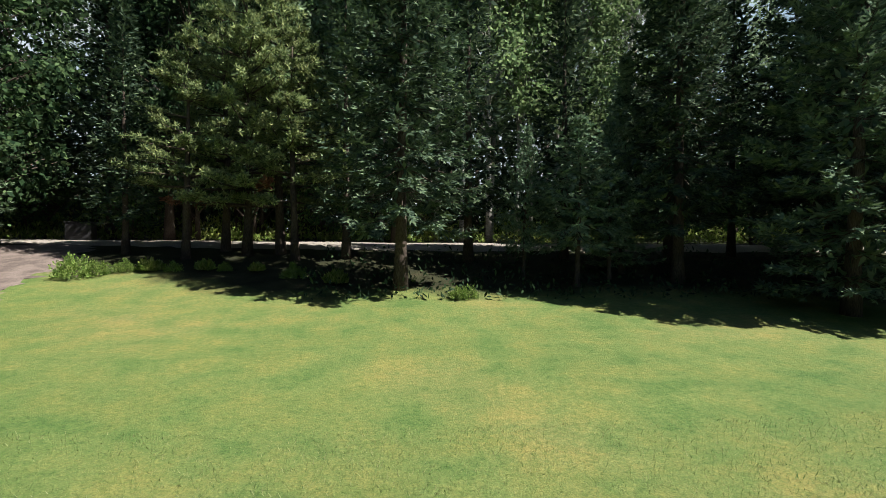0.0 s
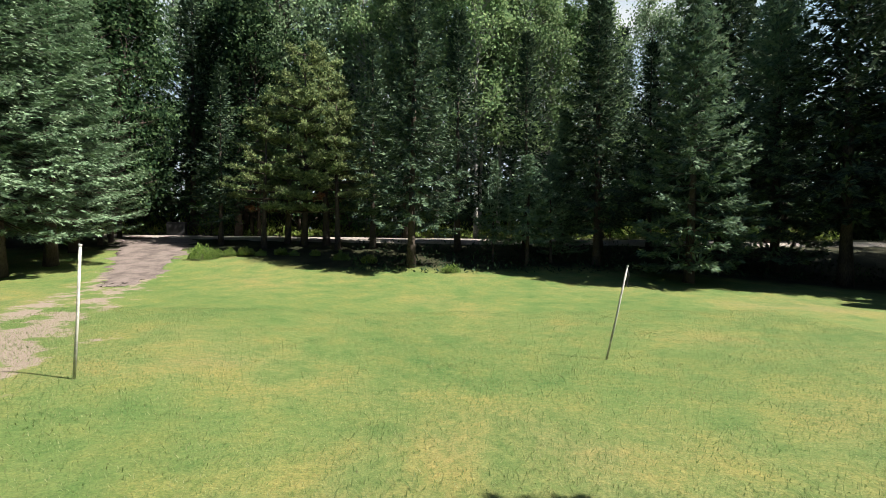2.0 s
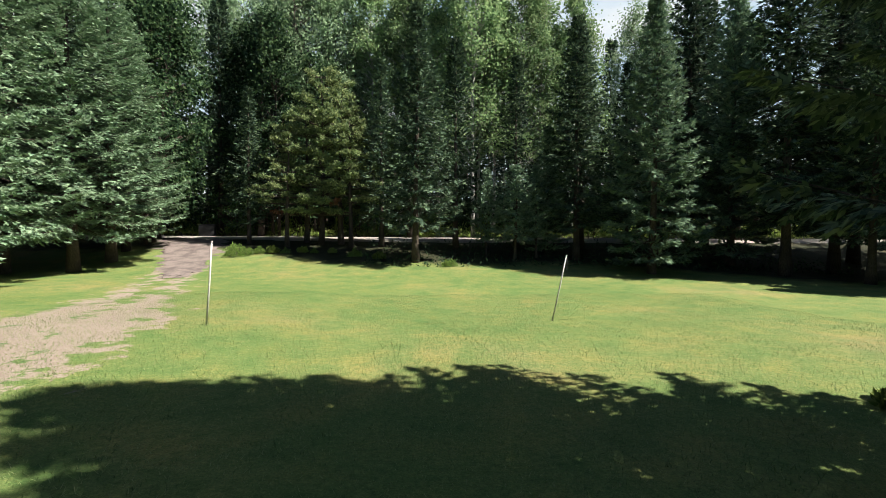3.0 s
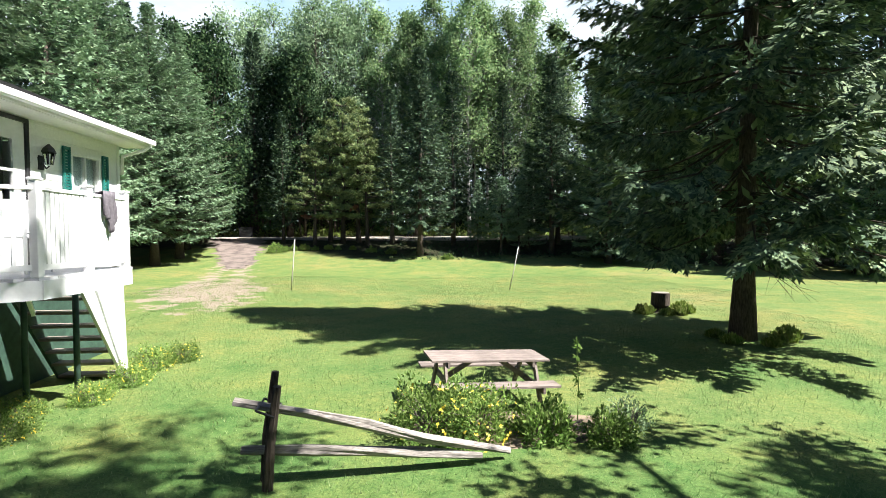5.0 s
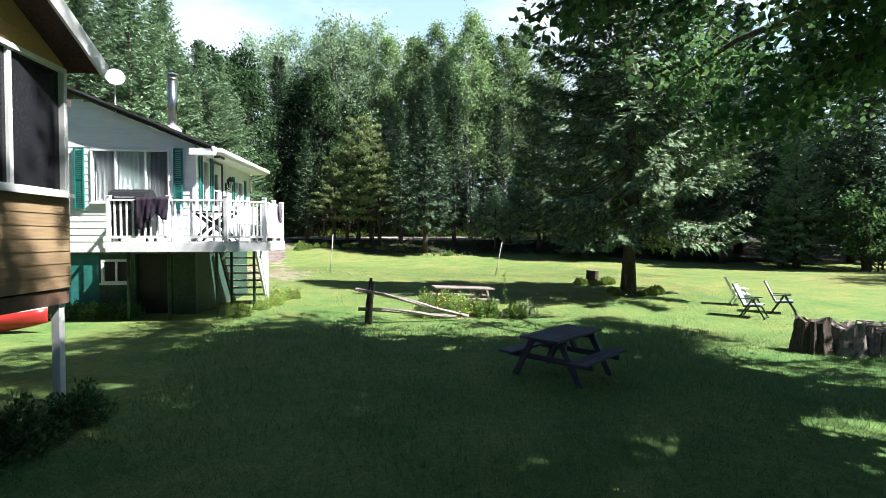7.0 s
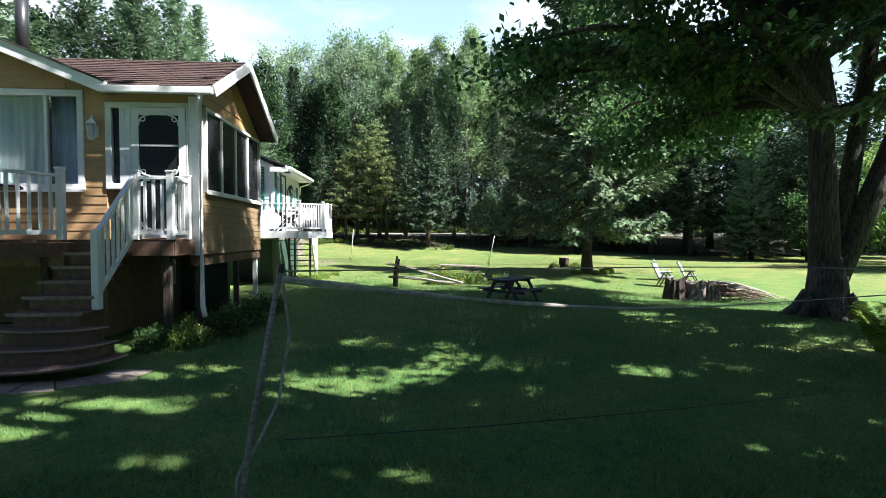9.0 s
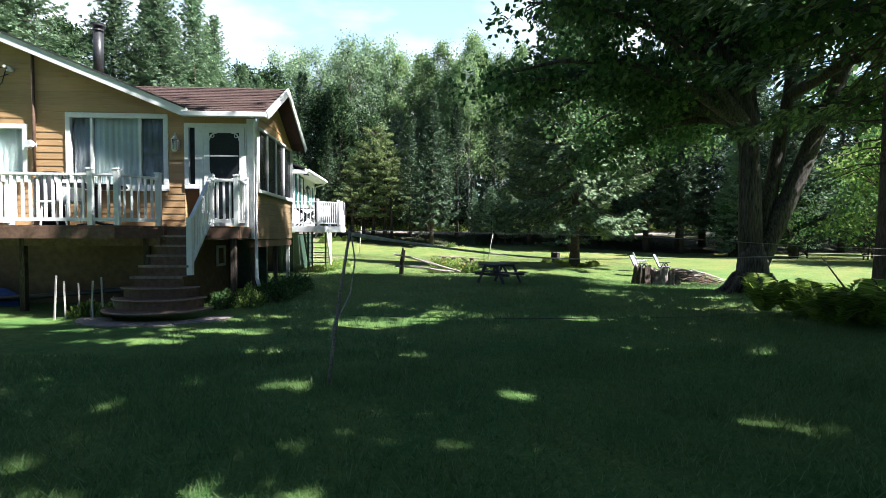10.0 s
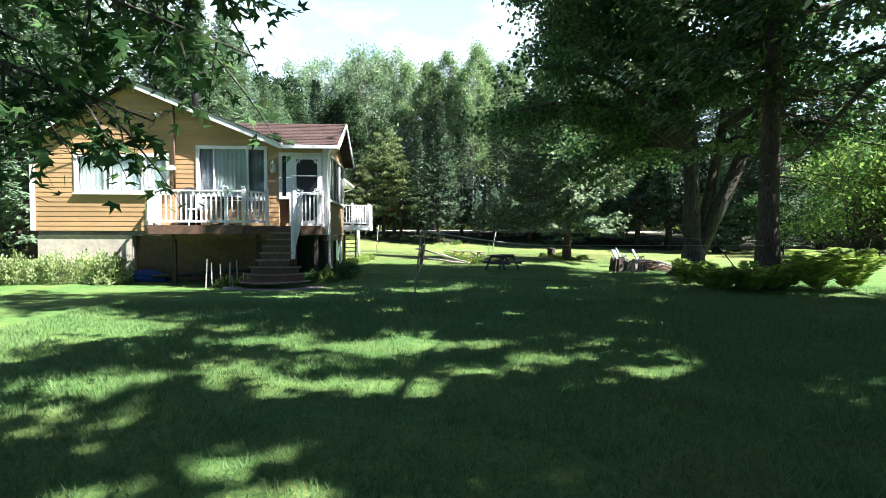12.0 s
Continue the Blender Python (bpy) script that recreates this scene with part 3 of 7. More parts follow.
SP_THIN = spruce_meshes("forest_spruce", 19.0, 2.9, 3.0, 15, M_SPRUCE_SHADED, 0.35, 0.5, 0.42, dead=5, ratio=0.42, per=0.34, limbs=5, bare=0.35)

for x, y, s, yaw in ((-0.6, 19.4, 1.0, 20), (25.0, 16.0, 1.35, 80), (10.2, 20.3, 1.0, 250), (29.5, 19, 1.45, 10), (29.0, 10.5, 1.3, 130), (20.5, 24.0, 1.4, 200), (16.6, 21.0, 0.95, 15), (22.8, 11.5, 0.95, 45), (28.5, 5.0, 1.05, 300), (21.0, 15.2, 1.3, 170)):
    plant("spruce", "dark green spruce with drooping boughs at the lawn's edge", "spruce", SP_DARK, x, y, yaw, s, group=G_EDGE)
for x, y, s, yaw in ((13.2, 15.8, 1.08, 0), (20.2, 18.7, 1.22, 110), (34.0, 12.0, 1.1, 200), (8.6, 21.6, 0.6, 60), (30.5, 14.0, 0.95, 20), (25.5, 7.5, 0.8, 140)):
    plant("spruce", "blue-green spruce with boughs down to the grass", "spruce", SP_BLUE, x, y, yaw, s, group=G_EDGE)
plant("young_spruce", "small pale green spruce with bare lower trunk", "spruce", SP_SMALL, 5.9, 19.7, 30, 1.0, group=G_EDGE)
plant("young_spruce", "small pale green spruce with bare lower trunk", "spruce", SP_SMALL, 7.6, 20.7, 200, 0.75, 1.0, group=G_EDGE)
plant("young_spruce", "small pale green spruce with bare lower trunk", "spruce", SP_SMALL, 4.2, 20.8, 120, 0.6, 0.95, group=G_EDGE)

# planted row beside the driveway and behind the houses
for x, y, s, yaw in ((-19.6, 16.8, 1.0, 0), (-22.6, 16.2, 1.0, 130), (-19.0, 19.4, 0.97, 70), (-19.8, 22.6, 0.86, 200), (-25.0, 10.0, 1.0, 250),
                     (-24.0, 3.5, 0.98, 300), (-21.0, 4.0, 0.96, 20), (-20.5, 8.2, 1.0, 160), (-20.6, 12.6, 0.98, 220), (-25.5, -3.0, 1.02, 40), (-24.0, -9.0, 0.92, 90)):
    plant("spruce", "tall full blue-green spruce with a bare trunk foot", "spruce", SP_ROW if x > -23 and y > 10 else SP_LUSH, x, y, yaw, s, s * (0.84 if y > 14 and x > -22 else 1.0), group=G_LEFT)

# tall woods behind the lane
ASPEN = broadleaf_meshes("aspen", 25.0, 7.0, 3.0, 21, M_ASPEN, 10000, 0.27, 1, M_BIRCH, 0.17, 130, 0.75, 0.46, 0.4)
ASPEN_B = broadleaf_meshes("aspen_slim", 23.0, 9.0, 2.3, 22, M_ASPEN, 7000, 0.26, 1, M_BIRCH, 0.13, 105, 0.8, 0.42, 0.3)
SILVER = broadleaf_meshes("silver_maple", 26.0, 5.0, 4.6, 23, M_WILLOW, 18000, 0.28, 3, M_BARK, 0.16, 240, 0.7, 0.40, 0.9)
DARKLEAF = broadleaf_meshes("forest_maple", 22.0, 3.0, 4.0, 24, M_MAPLE_SHADED, 10500, 0.33, 2, M_BARK, 0.15, 150, 0.6, 0.48)
UNDER = broadleaf_meshes("sapling", 6.0, 0.8, 1.9, 25, M_MAPLE, 2600, 0.25, 2, M_BARK, 0.05, 60, 0.6, 0.5)

rw = random.Random(77)
for x, y, s in ((4.6, 30.4, 1.0), (7.0, 32.0, 0.98), (9.2, 31.2, 0.93), (11.5, 33.5, 1.0), (14.2, 32.0, 0.9), (2.0, 33.5, 1.0)):
    plant("aspen", "tall slender aspen with pale bark and light green leaves", "aspen", ASPEN, x, y, rw.uniform(0, 360), s, group=G_WOOD)
for x, y, s in ((3.2, 31.6, 1.0), (8.1, 33.6, 1.0), (6.0, 35.0, 1.05), (12.8, 36.0, 1.05), (-1.6, 33.0, 1.0), (0.3, 36.0, 1.08), (-4.0, 36.0, 1.05)):
    plant("aspen", "thin tall aspen with pale bark", "aspen", ASPEN_B, x, y, rw.uniform(0, 360), s, group=G_WOOD)
for x, y, s in ((-11.0, 36.0, 1.0), (-7.0, 37.5, 1.02), (-15.5, 38.5, 0.98), (-20.0, 41.0, 0.98), (-3.0, 40.0, 0.98), (26.0, 40.0, 0.95)):
    plant("maple", "tall silvery-green broadleaf tree with several stems", "maple", SILVER, x, y, rw.uniform(0, 360), s, group=G_WOOD)
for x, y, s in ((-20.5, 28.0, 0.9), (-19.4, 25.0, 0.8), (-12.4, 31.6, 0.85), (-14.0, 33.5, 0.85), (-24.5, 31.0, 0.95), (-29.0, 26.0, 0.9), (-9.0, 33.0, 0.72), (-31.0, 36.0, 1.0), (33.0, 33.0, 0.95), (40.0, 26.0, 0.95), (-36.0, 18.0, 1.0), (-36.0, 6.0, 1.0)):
    plant("maple", "leafy maple of the wood's edge, shade in its leaf colour", "maple", DARKLEAF, x, y, rw.uniform(0, 360), s, group=G_WOOD)
for x, y, s in ((-0.8, 31.0, 0.85), (2.4, 23.6, 0.8), (-3.0, 24.2, 0.72), (7.0, 24.2, 0.75), (11.8, 23.6, 0.85), (-12.6, 25.0, 0.6), (-13.4, 31.2, 1.0), (-17.2, 32.4, 1.1), (16.0, 25.0, 0.75), (22.5, 25.0, 1.08), (27.5, 28.0, 1.05), (-26.0, 25.5, 1.1), (36.0, 20.0, 1.0), (41.0, 14.0, 1.05), (46.0, 6.0, 1.0), (44.0, -4.0, 1.0),
                (43.0, -14.0, 0.95), (45.0, -24.0, 1.0), (6.5, 39.0, 1.2), (17.5, 40.0, 1.2), (-24.0, 38.0, 1.2), (-13.0, 43.0, 1.25), (-33.0, -8.0, 1.1), (-34.0, -20.0, 1.05), (-28.0, 20.0, 1.25), (-30.0, 0.0, 1.3), (-28.5, -15.0, 1.15), (2.5, 42.0, 1.3), (-6.5, 45.0, 1.3), (11.0, 44.0, 1.25), (24.0, 46.0, 1.25), (32.0, 42.0, 1.2)):
    plant("spruce", "slender dark forest spruce", "spruce", SP_THIN, x, y, rw.uniform(0, 360), s, group=G_WOOD)
for x, y, s in ((27.0, 3.0, 0.8), (28.0, -2.0, 0.85), (27.0, -7.0, 0.75), (28.5, -12.0, 0.85), (27.5, -17.5, 0.8), (31.0, 0.0, 1.15), (31.5, -8.0, 1.15), (32.0, -15.0, 1.15), (25.5, 8.5, 0.75), (30.0, 6.0, 1.1), (29.0, -22.0, 0.9),
                (-16.0, 31.8, 0.8), (-5.0, 33.0, 0.7), (9.0, 29.8, 0.6), (15.0, 29.6, 0.7), (21.0, 30.0, 0.9), (-22.0, 33.5, 0.9), (35.0, -4.0, 1.4), (35.5, -12.0, 1.4), (35.0, 4.0, 1.4)):
    plant("sapling", "bushy young maple at the wood's edge", "sapling", UNDER, x, y, rw.uniform(0, 360), s, group="saplings at the wood's edge")

# lighter leaves than the other young maples, sunlight put into their colour
BRIGHT = broadleaf_meshes("light_sapling", 6.5, 1.6, 2.6, 26, M_SHRUB, 3600, 0.20, 3, M_BARK, 0.06, 60, 0.6, 0.5)
for x, y, s in ((24.0, -8.0, 1.15), (26.5, -6.0, 1.25), (25.5, -10.0, 1.2), (29.0, -8.5, 1.3)):
    plant("sapling", "sunlit light green young maple beyond the lawn", "sapling", BRIGHT, x, y, rw.uniform(0, 360), s, group="light saplings")

# pines in front of the lane
PINE = pine_meshes("pine", 12.5, 4.0, 2.2, 17, M_PINE)
PINE_B = pine_meshes("pine_slim", 10.5, 3.0, 2.8, 18, M_PINE)
for x, y, m, yaw, s in ((-7.3, 24.6, PINE, 40, 1.0), (-8.6, 25.6, PINE_B, 10, 1.0), (-6.0, 25.2, PINE_B, 190, 1.1), (-9.6, 24.0, PINE_B, 100, 0.85), (-5.2, 23.9, PINE_B, 250, 0.9)):
    t = plant("pine", "yellow-green pine with layered boughs and a few rust-brown twigs", "pine", m, x, y, yaw, s, group="pines by the lane")
    if m[2]:
        tagged(part("dead_foliage", m[2], None, t, "rust-brown dead needles"), kind="stuff")


# deep woods that close the view on all sides
def deep_woods():
    rng = np.random.default_rng(99)
    blocks, trunks = [], Geo()
    spots = []
    for x in np.arange(-85, 90, 3.2):
        for row in range(3):
            spots.append((x + rng.uniform(-1.4, 1.4), 47 + 7 * row + rng.uniform(-2, 2), rng.uniform(12, 19)))
    for y in np.arange(-75, 46, 3.6):
        for row in range(2):
            spots.append((50 + 8 * row + rng.uniform(-2, 2), y + rng.uniform(-1.5, 1.5), rng.uniform(14, 22)))
            spots.append((-42 - 8 * row + rng.uniform(-2, 2), y + rng.uniform(-1.5, 1.5), rng.uniform(16, 24)))
    for x in np.arange(-40, 50, 4.5):
        spots.append((x, -68 + rng.uniform(-4, 4), rng.uniform(14, 22)))
    for x, y, h in spots:
        gz = ground(x, y)
        n = 300
        u = rng.uniform(0.02, 1.0, n) ** 0.9
        conifer = rng.random() < 0.5
        env = (2.7 * (1 - u) ** 0.8 + 0.2) if conifer else 2.6 * np.sin(np.pi * np.clip(0.1 + 0.88 * u, 0, 1)) ** 0.6
        a = rng.uniform(0, 6.28, n)
        rr = env * np.sqrt(rng.uniform(0.2, 1.0, n))
        P = np.stack([x + rr * np.cos(a), y + rr * np.sin(a), gz + u * h], 1)
        D = np.stack([np.cos(a), np.sin(a), rng.uniform(-0.9, 0.3, n)], 1) + rng.normal(0, 0.4, (n, 3))
        N = rng.normal(0, 0.6, (n, 3)) + np.array([0, 0, 0.8])
        blocks.append(leaf_arrays(P, D, N, rng.uniform(0.5, 1.1, n), rng.uniform(0.35, 0.7, n)))
        k = 110
        P = np.stack([x + rng.normal(0, 1.9, k), y + rng.normal(0, 1.9, k), gz + rng.uniform(0, 1, k) ** 1.3 * 4.5], 1)
        blocks.append(leaf_arrays(P, rng.normal(0, 1, (k, 3)), rng.normal(0, 0.8, (k, 3)) + np.array([0, 0, 0.4]), rng.uniform(0.6, 1.2, k), rng.uniform(0.5, 0.9, k)))
        trunks.tube([(x, y, gz - 0.5), (x, y, gz + h * 0.9)], [0.2, 0.04], 5, cap=False)
    t = thing("woods", "dense mixed woodland closing the view behind the lane", "woods", (0, 0, 0), kind="stuff")
    tagged(part("foliage", leaf_mesh("woods_foliage", blocks, M_DEEP_SHADED), None, t), kind="stuff")
    tagged(part("trunks", trunks, M_BARK, t), kind="stuff")


# very dark leaf colour that carries the shade inside the woods
M_DEEP_SHADED = foliage("shaded_wood_leaves", (0.010, 0.024, 0.013), (0.030, 0.058, 0.028), (0.075, 0.120, 0.055), 0.25, 0.6)
deep_woods()

# brambles and low growth under the trees and along the lane
def undergrowth():
    rng = np.random.default_rng(123)
    n = 15000
    x = rng.uniform(-34, 38, n)
    y = 31.2 + np.abs(rng.normal(0, 2.6, n))
    h = rng.uniform(0.05, 1.0, n) * (0.75 + 0.6 * np.sin(x * 0.7) ** 2) * np.clip((y - 30.6) / 2.5, 0.35, 1.6)
    z = np.array([ground(a, b) for a, b in zip(x, y)])
    P = np.stack([x, y, z + h], 1)
    D = rng.normal(0, 0.7, (n, 3)) + np.array([0, 0, 0.8])
    N = rng.normal(0, 0.8, (n, 3)) + np.array([0, -0.4, 0.5])
    o = part("verge_growth", leaf_mesh("verge_growth", [leaf_arrays(P, D, N, rng.uniform(0.12, 0.4, n), rng.uniform(0.05, 0.14, n))], M_TALLGRASS), None)
    tagged(o, "bright tall grass and weeds on the verge beyond the lane", "tall grass", kind="stuff")
    # low plants in the same leaf colour, darkened for the shade under the trees
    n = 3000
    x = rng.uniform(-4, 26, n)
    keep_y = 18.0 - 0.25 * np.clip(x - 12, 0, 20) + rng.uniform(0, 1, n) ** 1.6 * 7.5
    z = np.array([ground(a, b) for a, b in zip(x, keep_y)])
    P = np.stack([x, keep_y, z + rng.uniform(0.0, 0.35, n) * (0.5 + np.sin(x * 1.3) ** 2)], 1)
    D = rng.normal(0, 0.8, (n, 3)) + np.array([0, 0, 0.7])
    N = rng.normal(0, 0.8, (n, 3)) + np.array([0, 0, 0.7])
    o = part("undergrowth", leaf_mesh("undergrowth", [leaf_arrays(P, D, N, rng.uniform(0.08, 0.28, n), rng.uniform(0.05, 0.12, n))], M_DEEP_SHADED), None)
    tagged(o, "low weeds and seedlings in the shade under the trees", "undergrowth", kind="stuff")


undergrowth()


# grass blades of the lawn, thick where the walk passes
def lawn_grass():
    rng = np.random.default_rng(7)
    xs, ys = [], []
    for x0, x1, y0, y1, per in ((-9, 7, -36, -27, 1300), (-6, 8, -27, -15, 600), (-9, 9, -15, -2, 300), (-12, 12, -2, 9, 300)):
        n = int((x1 - x0) * (y1 - y0) * per)
        xs.append(rng.uniform(x0, x1, n))
        ys.append(rng.uniform(y0, y1, n))
    x, y = np.concatenate(xs), np.concatenate(ys)
    keep = ~((x < -5.3) & (y < -18) & (y > -25.0)) & ~((x < -6.5) & (y > -15) & (y < -8.5))
    clump = np.sin(x * 2.1 + np.sin(y * 1.7) * 2) * np.sin(y * 2.3 + x) * 0.5 + 0.5
    x, y, clump = x[keep], y[keep], clump[keep]
    n = len(x)
    z = np.array([ground(a, b) for a, b in zip(x, y)])
    h = (0.022 + 0.036 * clump) * rng.uniform(0.6, 1.4, n) * np.where(y < -15, 1.35, 0.75)
    a = rng.uniform(0, 6.28, n)
    w = rng.uniform(0.0022, 0.0042, n) * np.where(y > -15, 1.7, 1.25)
    way = rng.uniform(0, 6.28, n)
    lean = np.stack([np.cos(way), np.sin(way)], 1) * (h * rng.uniform(0.5, 1.6, n))[:, None]
    a = way + 1.57
    B = np.stack([x, y, z - 0.006], 1)
    S = np.stack([np.cos(a) * w, np.sin(a) * w, np.zeros(n)], 1)
    T = np.stack([x + lean[:, 0], y + lean[:, 1], z + h], 1)
    v = np.stack([B - S, B + S, T], 1).reshape(-1, 3)
    me = arrays_mesh("grass_blades", v, np.arange(3 * n, dtype=np.int32).reshape(-1, 3), M_GRASS)
    tagged(part("grass", me, None), "short green lawn grass blades", "grass", kind="stuff")


lawn_grass()

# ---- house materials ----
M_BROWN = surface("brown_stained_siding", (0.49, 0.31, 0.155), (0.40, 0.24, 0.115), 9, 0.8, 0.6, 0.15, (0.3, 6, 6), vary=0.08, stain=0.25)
# porch side boards: a darker, duller tan than the front siding
M_PORCHSIDE = surface("dull_tan_siding", (0.30, 0.205, 0.110), (0.215, 0.145, 0.078), 9, 0.8, 0.7, 0.2, (6, 0.3, 6), vary=0.08, stain=0.4)
M_WHITE_SIDING = surface("white_clapboard", (0.80, 0.80, 0.78), (0.72, 0.72, 0.70), 6, 0.7, 0.5, 0.06, (0.3, 4, 4), vary=0.03, stain=0.12)
M_WHITE = surface("white_paint", (0.80, 0.80, 0.79), (0.72, 0.72, 0.71), 14, 1.5, 0.45, 0.08, vary=0.03, stain=0.15)
M_GREYWOOD = surface("painted_grey_wood", (0.62, 0.62, 0.64), (0.50, 0.50, 0.52), 12, 1.5, 0.55, 0.1, vary=0.04, stain=0.25)
M_DECK = surface("brown_deck_boards", (0.19, 0.11, 0.075), (0.10, 0.060, 0.042), 14, 1.2, 0.6, 0.2, vary=0.15, stain=0.35)
M_NOSING = surface("worn_tread_edges", (0.36, 0.27, 0.22), (0.22, 0.15, 0.12), 18, 1.6, 0.6, 0.2, vary=0.1)
M_SHINGLE = surface("asphalt_shingles", (0.105, 0.065, 0.055), (0.045, 0.030, 0.028), 30, 2.0, 0.9, 0.6, vary=0.2, spec=0.2)
M_DARKROOF = surface("grey_shingles", (0.075, 0.075, 0.075), (0.03, 0.03, 0.03), 30, 2.0, 0.9, 0.6, vary=0.15, spec=0.2)
M_CONCRETE = surface("beige_rendered_foundation", (0.58, 0.52, 0.42), (0.44, 0.39, 0.31), 8, 1.0, 0.85, 0.3, stain=0.35)
# tan panel with the shade under the deck worked into its colour
M_PLY_SHADED = surface("shaded_tan_panel", (0.23, 0.155, 0.08), (0.15, 0.10, 0.055), 8, 1.0, 0.75, 0.2)
M_TEAL = surface("teal_painted_wall", (0.035, 0.20, 0.175), (0.025, 0.155, 0.135), 8, 1.0, 0.6, 0.15)
M_GREEN = surface("green_painted_wood", (0.025, 0.19, 0.165), (0.018, 0.145, 0.125), 10, 1.5, 0.5, 0.12)
M_DKGREEN = surface("dark_green_post", (0.05, 0.10, 0.07), (0.03, 0.06, 0.045), 12, 1.5, 0.6, 0.2)
M_BLACK = surface("black_metal", (0.035, 0.035, 0.038), (0.02, 0.02, 0.022), 20, 2, 0.4, 0.1)
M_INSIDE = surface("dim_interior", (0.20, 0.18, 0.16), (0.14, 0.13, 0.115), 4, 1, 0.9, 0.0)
M_STEEL = surface("stainless_flue", (0.58, 0.58, 0.58), (0.42, 0.42, 0.42), 20, 2, 0.28, 0.05, metal=1.0)
M_CURTAIN = surface("pale_curtain", (0.66, 0.74, 0.73), (0.52, 0.61, 0.60), 5, 1, 0.9, 0.1, (14, 14, 0.4), stain=0.1)
M_SHEER = surface("grey_sheer", (0.30, 0.31, 0.33), (0.22, 0.23, 0.25), 5, 1, 0.9, 0.1, (14, 14, 0.4), stain=0.1)
M_SCREEN = surface("dark_screened_glass", (0.022, 0.023, 0.027), (0.014, 0.014, 0.017), 40, 1, 0.18, 0.02)
M_LOGGREY = surface("weathered_grey_timber", (0.36, 0.325, 0.29), (0.15, 0.13, 0.115), 12, 2.0, 0.85, 0.7, (0.5, 5, 5), vary=0.15)
M_OLDWOOD = surface("old_picnic_wood", (0.28, 0.23, 0.20), (0.15, 0.12, 0.105), 12, 2.0, 0.8, 0.4, (0.6, 6, 6), vary=0.15)
M_BLUEWOOD = surface("dark_blue_stained_wood", (0.075, 0.078, 0.115), (0.035, 0.036, 0.055), 14, 2.0, 0.6, 0.3, (0.6, 6, 6), vary=0.15)
M_POLE = surface("weathered_pale_pole", (0.62, 0.60, 0.54), (0.40, 0.38, 0.34), 16, 3, 0.7, 0.2, vary=0.1)
M_NET = surface("grimy_pale_cord", (0.50, 0.47, 0.42), (0.27, 0.25, 0.22), 30, 5, 0.9, 0.5, vary=0.1)
M_SOIL = surface("bare_soil", (0.26, 0.20, 0.14), (0.13, 0.095, 0.065), 14, 1.5, 0.95, 0.6)


def glass_mat():
    m, nt, nodes, links, bsdf = node_mat("window_glass")
    bsdf.inputs["Base Color"].default_value = (0.93, 0.97, 0.96, 1)
    bsdf.inputs["Roughness"].default_value = 0.02
    bsdf.inputs["Transmission Weight"].default_value = 1.0
    bsdf.inputs["IOR"].default_value = 1.45
    n = noise_tex(nodes, links, 2.5, 2)
    b = nodes.new("ShaderNodeBump")
    b.inputs["Strength"].default_value, b.inputs["Distance"].default_value = 0.03, 0.01
    links.new(n.outputs["Fac"], b.inputs["Height"])
    links.new(b.outputs["Normal"], bsdf.inputs["Normal"])
    return m


M_GLASS = glass_mat()


# ---- building parts ----
def wall_with_holes(name, axis, at, thick, lo, hi, z0, top, holes, mat, parent=None, label=""):
    """A wall along x (axis 'x', plane y=at) or along y (axis 'y', plane x=at) with rectangular openings; top(u) is its height."""
    us = sorted({lo, hi, *[h[0] for h in holes], *[h[1] for h in holes]})
    zs = sorted({z0, *[h[2] for h in holes], *[h[3] for h in holes]})
    g = Geo()

    def block(u0, u1, za, zb0, zb1):
        pts = []
        for d in (at, at + thick):
            for u, z in ((u0, za), (u1, za), (u1, zb1), (u0, zb0)):
                pts.append((u, d, z) if axis == "x" else (d, u, z))
        g.add(pts, [(0, 1, 2, 3), (7, 6, 5, 4), (0, 4, 5, 1), (1, 5, 6, 2), (2, 6, 7, 3), (3, 7, 4, 0)])

    for u0, u1 in zip(us, us[1:]):
        for i, za in enumerate(zs):
            zb = zs[i + 1] if i + 1 < len(zs) else None
            um = (u0 + u1) / 2
            if zb is not None:
                if not any(h[0] < um < h[1] and h[2] < (za + zb) / 2 < h[3] for h in holes):
                    block(u0, u1, za, zb, zb)
            else:
                block(u0, u1, za, top(u0), top(u1))
    # join the blocks into one solid: shared corners once, inner faces gone
    index, order, faces = {}, [], {}
    for p in g.v:
        key = tuple(round(c, 4) for c in p)
        if key not in index:
            index[key] = len(order)
            order.append(p)
    keys = [index[tuple(round(c, 4) for c in p)] for p in g.v]
    for f in g.f:
        q = tuple(keys[i] for i in f)
        faces.setdefault(frozenset(q), []).append(q)
    g.v, g.f = order, [q[0] for q in faces.values() if len(q) == 1]
    return part(name, g, mat, parent, label)


